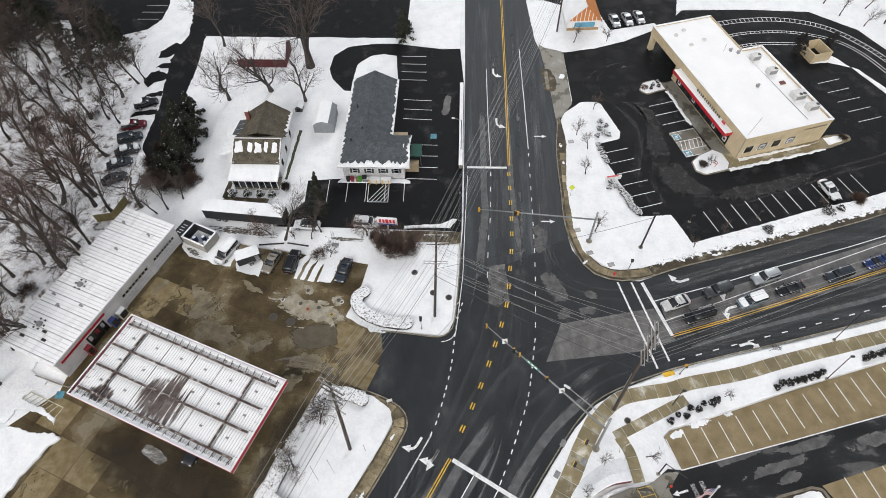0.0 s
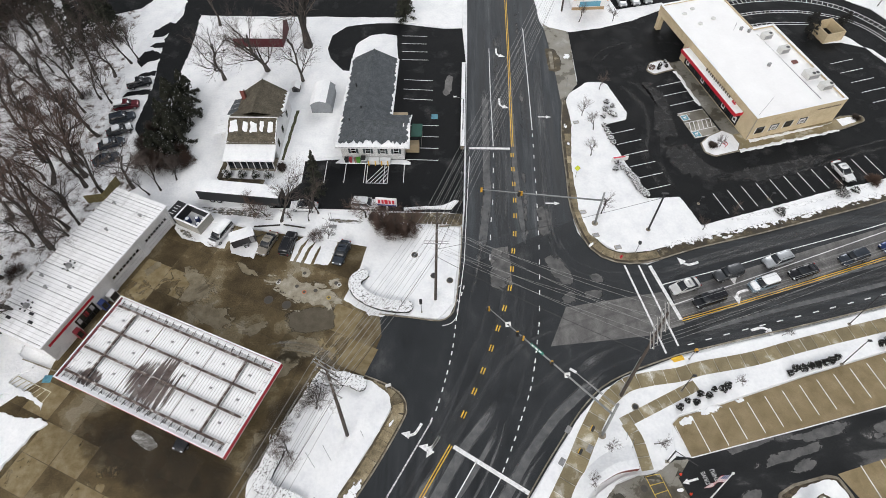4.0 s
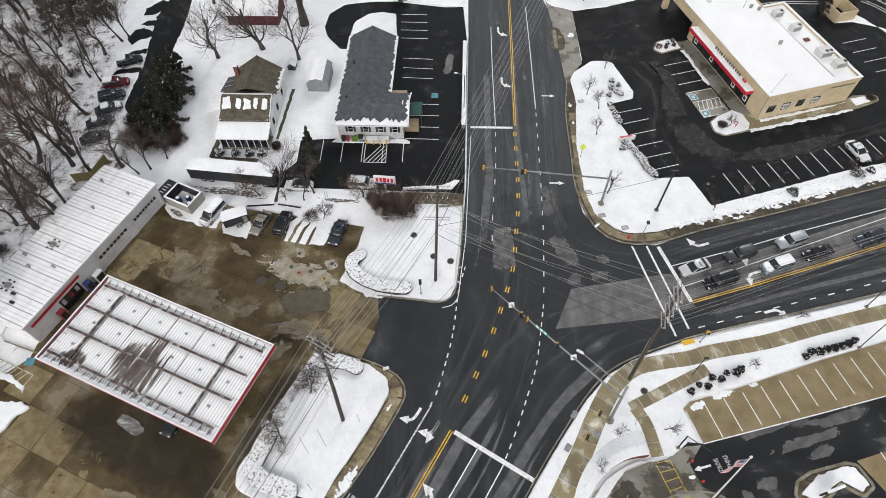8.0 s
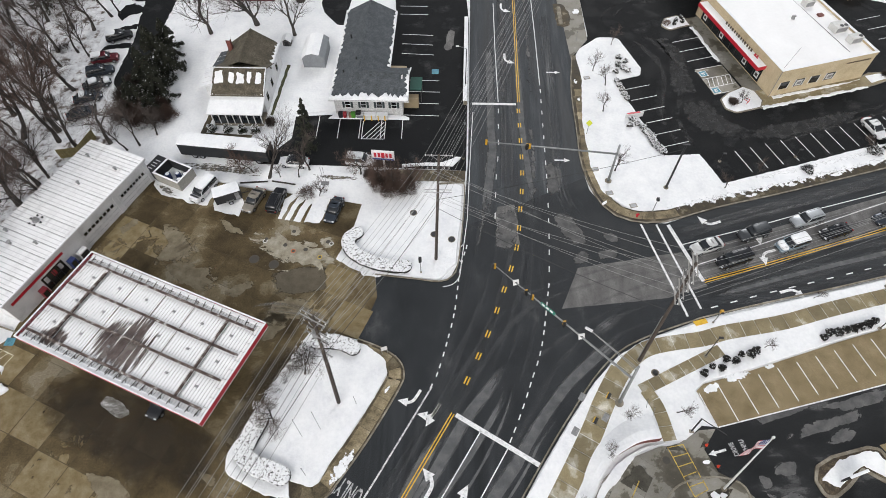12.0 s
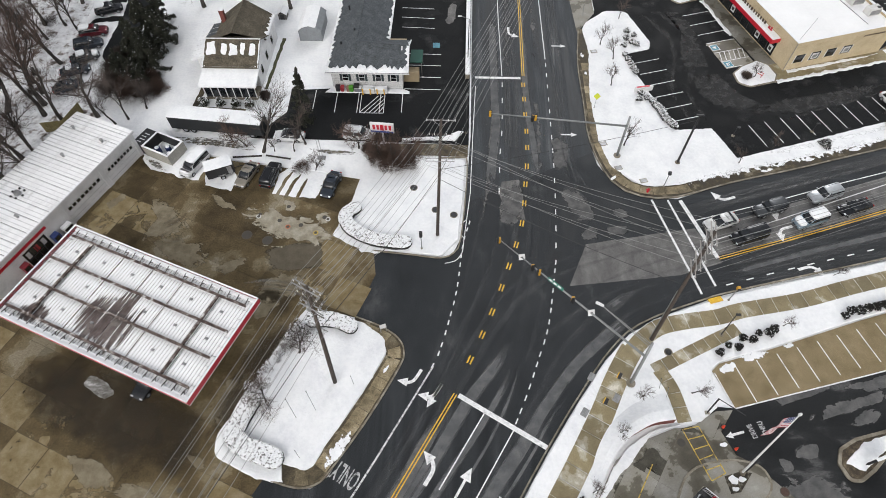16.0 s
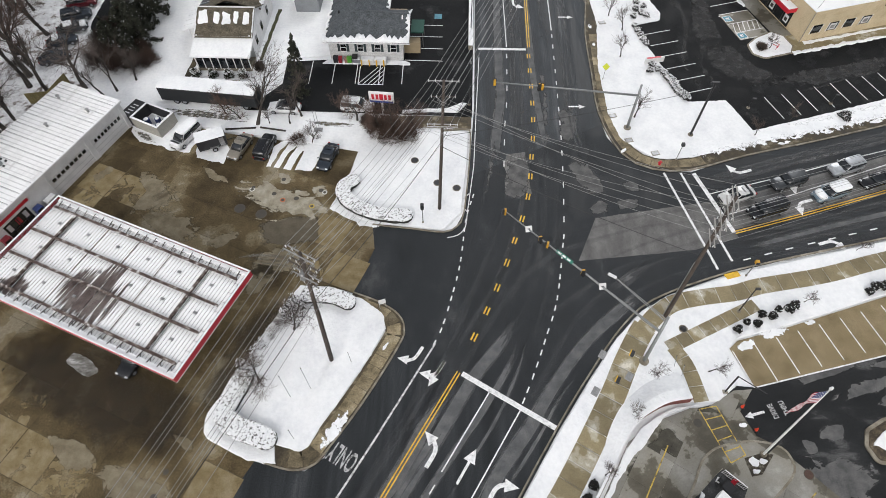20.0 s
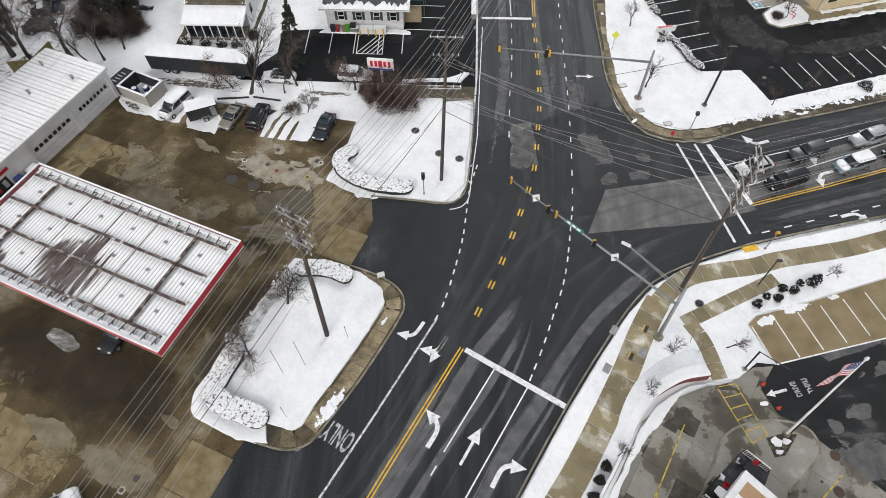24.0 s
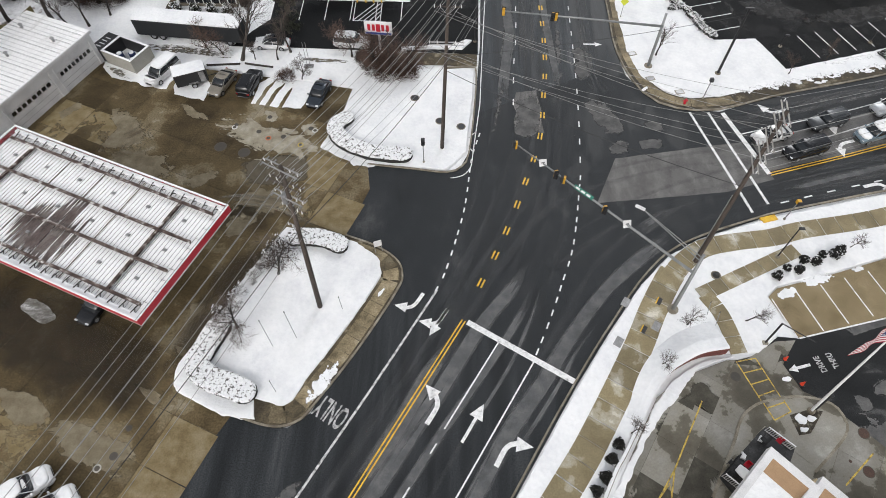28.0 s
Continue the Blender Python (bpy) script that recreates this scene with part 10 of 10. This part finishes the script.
for i, (x, y, r, h, m_, tw) in enumerate(((-9.8, 55.4, 2.4, 3.2, TWIG_RED, True), (-7.8, 55.8, 2.0, 2.8, TWIG_RED, True), (-31.2, 69.2, 1.0, 1.6, TWIG, True), (-12.2, 56.6, 2.1, 2.7, TWIG_RED, True), (-10.4, 57.4, 1.9, 2.6, TWIG_RED, True), (-13.8, 58.6, 1.2, 1.0, TWIG, True), (-18.8, 28.4, 1.6, 1.6, SHRUB, False), (65.0, 65.5, 1.2, 0.9, SHRUB, False), (67.4, 66.2, 0.7, 0.7, SHRUB, False), (53.4, 61.3, 0.95, 0.8, SHRUB, False), (71.2, 68.4, 1.5, 1.2, TWIG_RED, True))):
    b_ = bush("leafless_shrub" if tw else "shrub", 600 + i, r, h, "dense leafless brown shrub in the snow" if tw else "dark shrub with a little snow", m_, 0.0 if tw else 0.15, int((1900 if r < 1.8 else 1050) * r) if tw else 600, tw)
    b_.matrix_basis = pose(x, y, 0.05)
for i in range(26):
    b_ = bush("undergrowth", 640 + i, rt.uniform(1.2, 2.6), rt.uniform(0.8, 1.8), "tangle of bare brush under the trees", TWIG if i % 3 else TWIG_RED, 0, 650, True, group="undergrowth")
    b_.matrix_basis = pose(rt.uniform(-105, -66), rt.uniform(36, 104), -0.08)
for i, (x, y) in enumerate(((88, 124), (92, 120), (97, 121), (101, 117), (95, 127), (86, 129), (104, 113), (108, 118))):
    copy_thing(KINDS[i % 6], pose(x, y, 0.1, 0, 0, i * 77)).scale = (0.42, 0.42, 0.42)
OLIVE = plain("olive_boards", (0.20, 0.165, 0.07), 0.85, fine=0.4, vary=0.2)
for a, b in (((-63.2, 61.0), (-60.1, 61.6)), ((-60.1, 61.6), (-59.2, 65.6))):
    fn = thing("board_fence", "olive weathered board fence behind the garage", "fence", group="board fences")
    a, b = Vector(a), Vector(b)
    n, turn = int((b - a).length / 0.16), math.degrees(math.atan2((b - a).y, (b - a).x))
    board = None
    for i in range(n):
        p = a.lerp(b, i / n)
        m = pose(p.x, p.y, 0.0, 0, 0, turn)
        if board:
            twin(board, m, fn)
        else:
            board = part("board", box(0.0, -0.015, -0.1, 0.145, 0.015, 1.85), OLIVE, fn)
            board.matrix_basis = m
    for z in (0.4, 1.5):
        part("rail", box(0, 0.015, z, (b - a).length, 0.06, z + 0.09), OLIVE, fn).matrix_basis = pose(a.x, a.y, 0, 0, 0, turn)
for i in range(26):
    x, y = rt.uniform(-112, -72), rt.uniform(98, 132)
    if -96 < x < -80 and y > 112:
        continue
    if i % 2:
        e_ = evergreen("evergreen_tree", 700 + i, rt.uniform(8, 13), rt.uniform(2.4, 3.6), "dark olive evergreen among bare trees", NEEDLE, 1700, group="far evergreens")
        e_.matrix_basis = pose(x, y, -0.08)
    else:
        copy_thing(KINDS[i % 6], pose(x, y, -0.08, 0, 0, i * 61))
for pts in ([(-22.6, 25.2), (-20.6, 29.0), (-18.8, 29.4), (-19.0, 27.0), (-21.0, 23.6)], [(-23.6, 21.6), (-22.4, 24.6), (-20.6, 23.6), (-21.6, 21.0)]):
    patch("dead_grass", pts, 0.206, film_paint("dead_grass_film", [(0.36, (0.07, 0.06, 0.045)), (0.6, (0.20, 0.18, 0.14))], 0.22, 0.70, 0.12, 1.3, (1, 1, 1), 0.6), 0, None, "dead grass showing through the snow", "grass")
for i in range(6):
    e_ = evergreen("evergreen_tree", 760 + i, rt.uniform(8, 12), rt.uniform(2.6, 3.8), "dark olive evergreen among bare trees", NEEDLE, 1700, group="far evergreens")
    e_.matrix_basis = pose(rt.uniform(-116, -96), rt.uniform(107, 124), -0.08)
for i, (x, y, h, r) in enumerate(((-104.6, 116.9, 13, 5.0), (-98.4, 118.4, 12, 4.6), (-93.6, 114.0, 12, 4.4), (-109.0, 112.6, 13, 4.8), (-101.6, 112.4, 11, 4.2), (-84.0, 117.6, 9, 3.4), (-78.0, 112.0, 9, 3.4), (-111.0, 121.0, 14, 5.0))):
    e_ = evergreen("evergreen_tree", 780 + i, h, r, "broad dark olive evergreen at the edge of the wood", NEEDLE, 5200, group="far evergreens")
    e_.matrix_basis = pose(x, y, -0.08)
GRASS_FILM = film_paint("frosted_grass_film", [(0.36, (0.05, 0.042, 0.03)), (0.6, (0.16, 0.14, 0.10))], 0.34, 0.72, 0.10, 2.2, (0.6, 1.4, 1), 0.75)
for pts in ([(-44.5, 60.6), (-38, 60.4), (-31, 59.2), (-29.6, 57.6), (-35.7, 58.3), (-42, 58.9)], [(-24, 58.6), (-16, 58.2), (-14, 57.4), (-20, 57.4)], [(-47, 56.4), (-44.6, 54.2), (-42.0, 53.4), (-43.8, 55.2)]):
    patch("frosted_grass", pts, 0.172, GRASS_FILM, 0, None, "brown grass stubble showing through the snow", "grass")
for a, b in (((-33.4, 56.4), (-29.2, 56.8)), ((-28.6, 56.9), (-24.9, 56.3))):
    tm = thing("timber_edging", "dark timber lying along the edge of the parking places", "timber", group="timber edging")
    part("beam", tube((*a, 0.24), (*b, 0.24), 0.13, 0.13, 6), BARK, tm)
frame_ = thing("sign_frame", "thin grey metal frame standing in the snow", "frame", pose(-20.4, 56.7, 0.1))
for s_ in (-0.18, 0.18):
    part("post", tube((s_, 0, 0), (s_ - 0.1, 0.3, 3.4), 0.035, seg=6), GALV, frame_)
part("foot", box(-0.6, -0.35, 0.0, 0.6, 0.35, 0.18, 0.03), GALV, frame_)
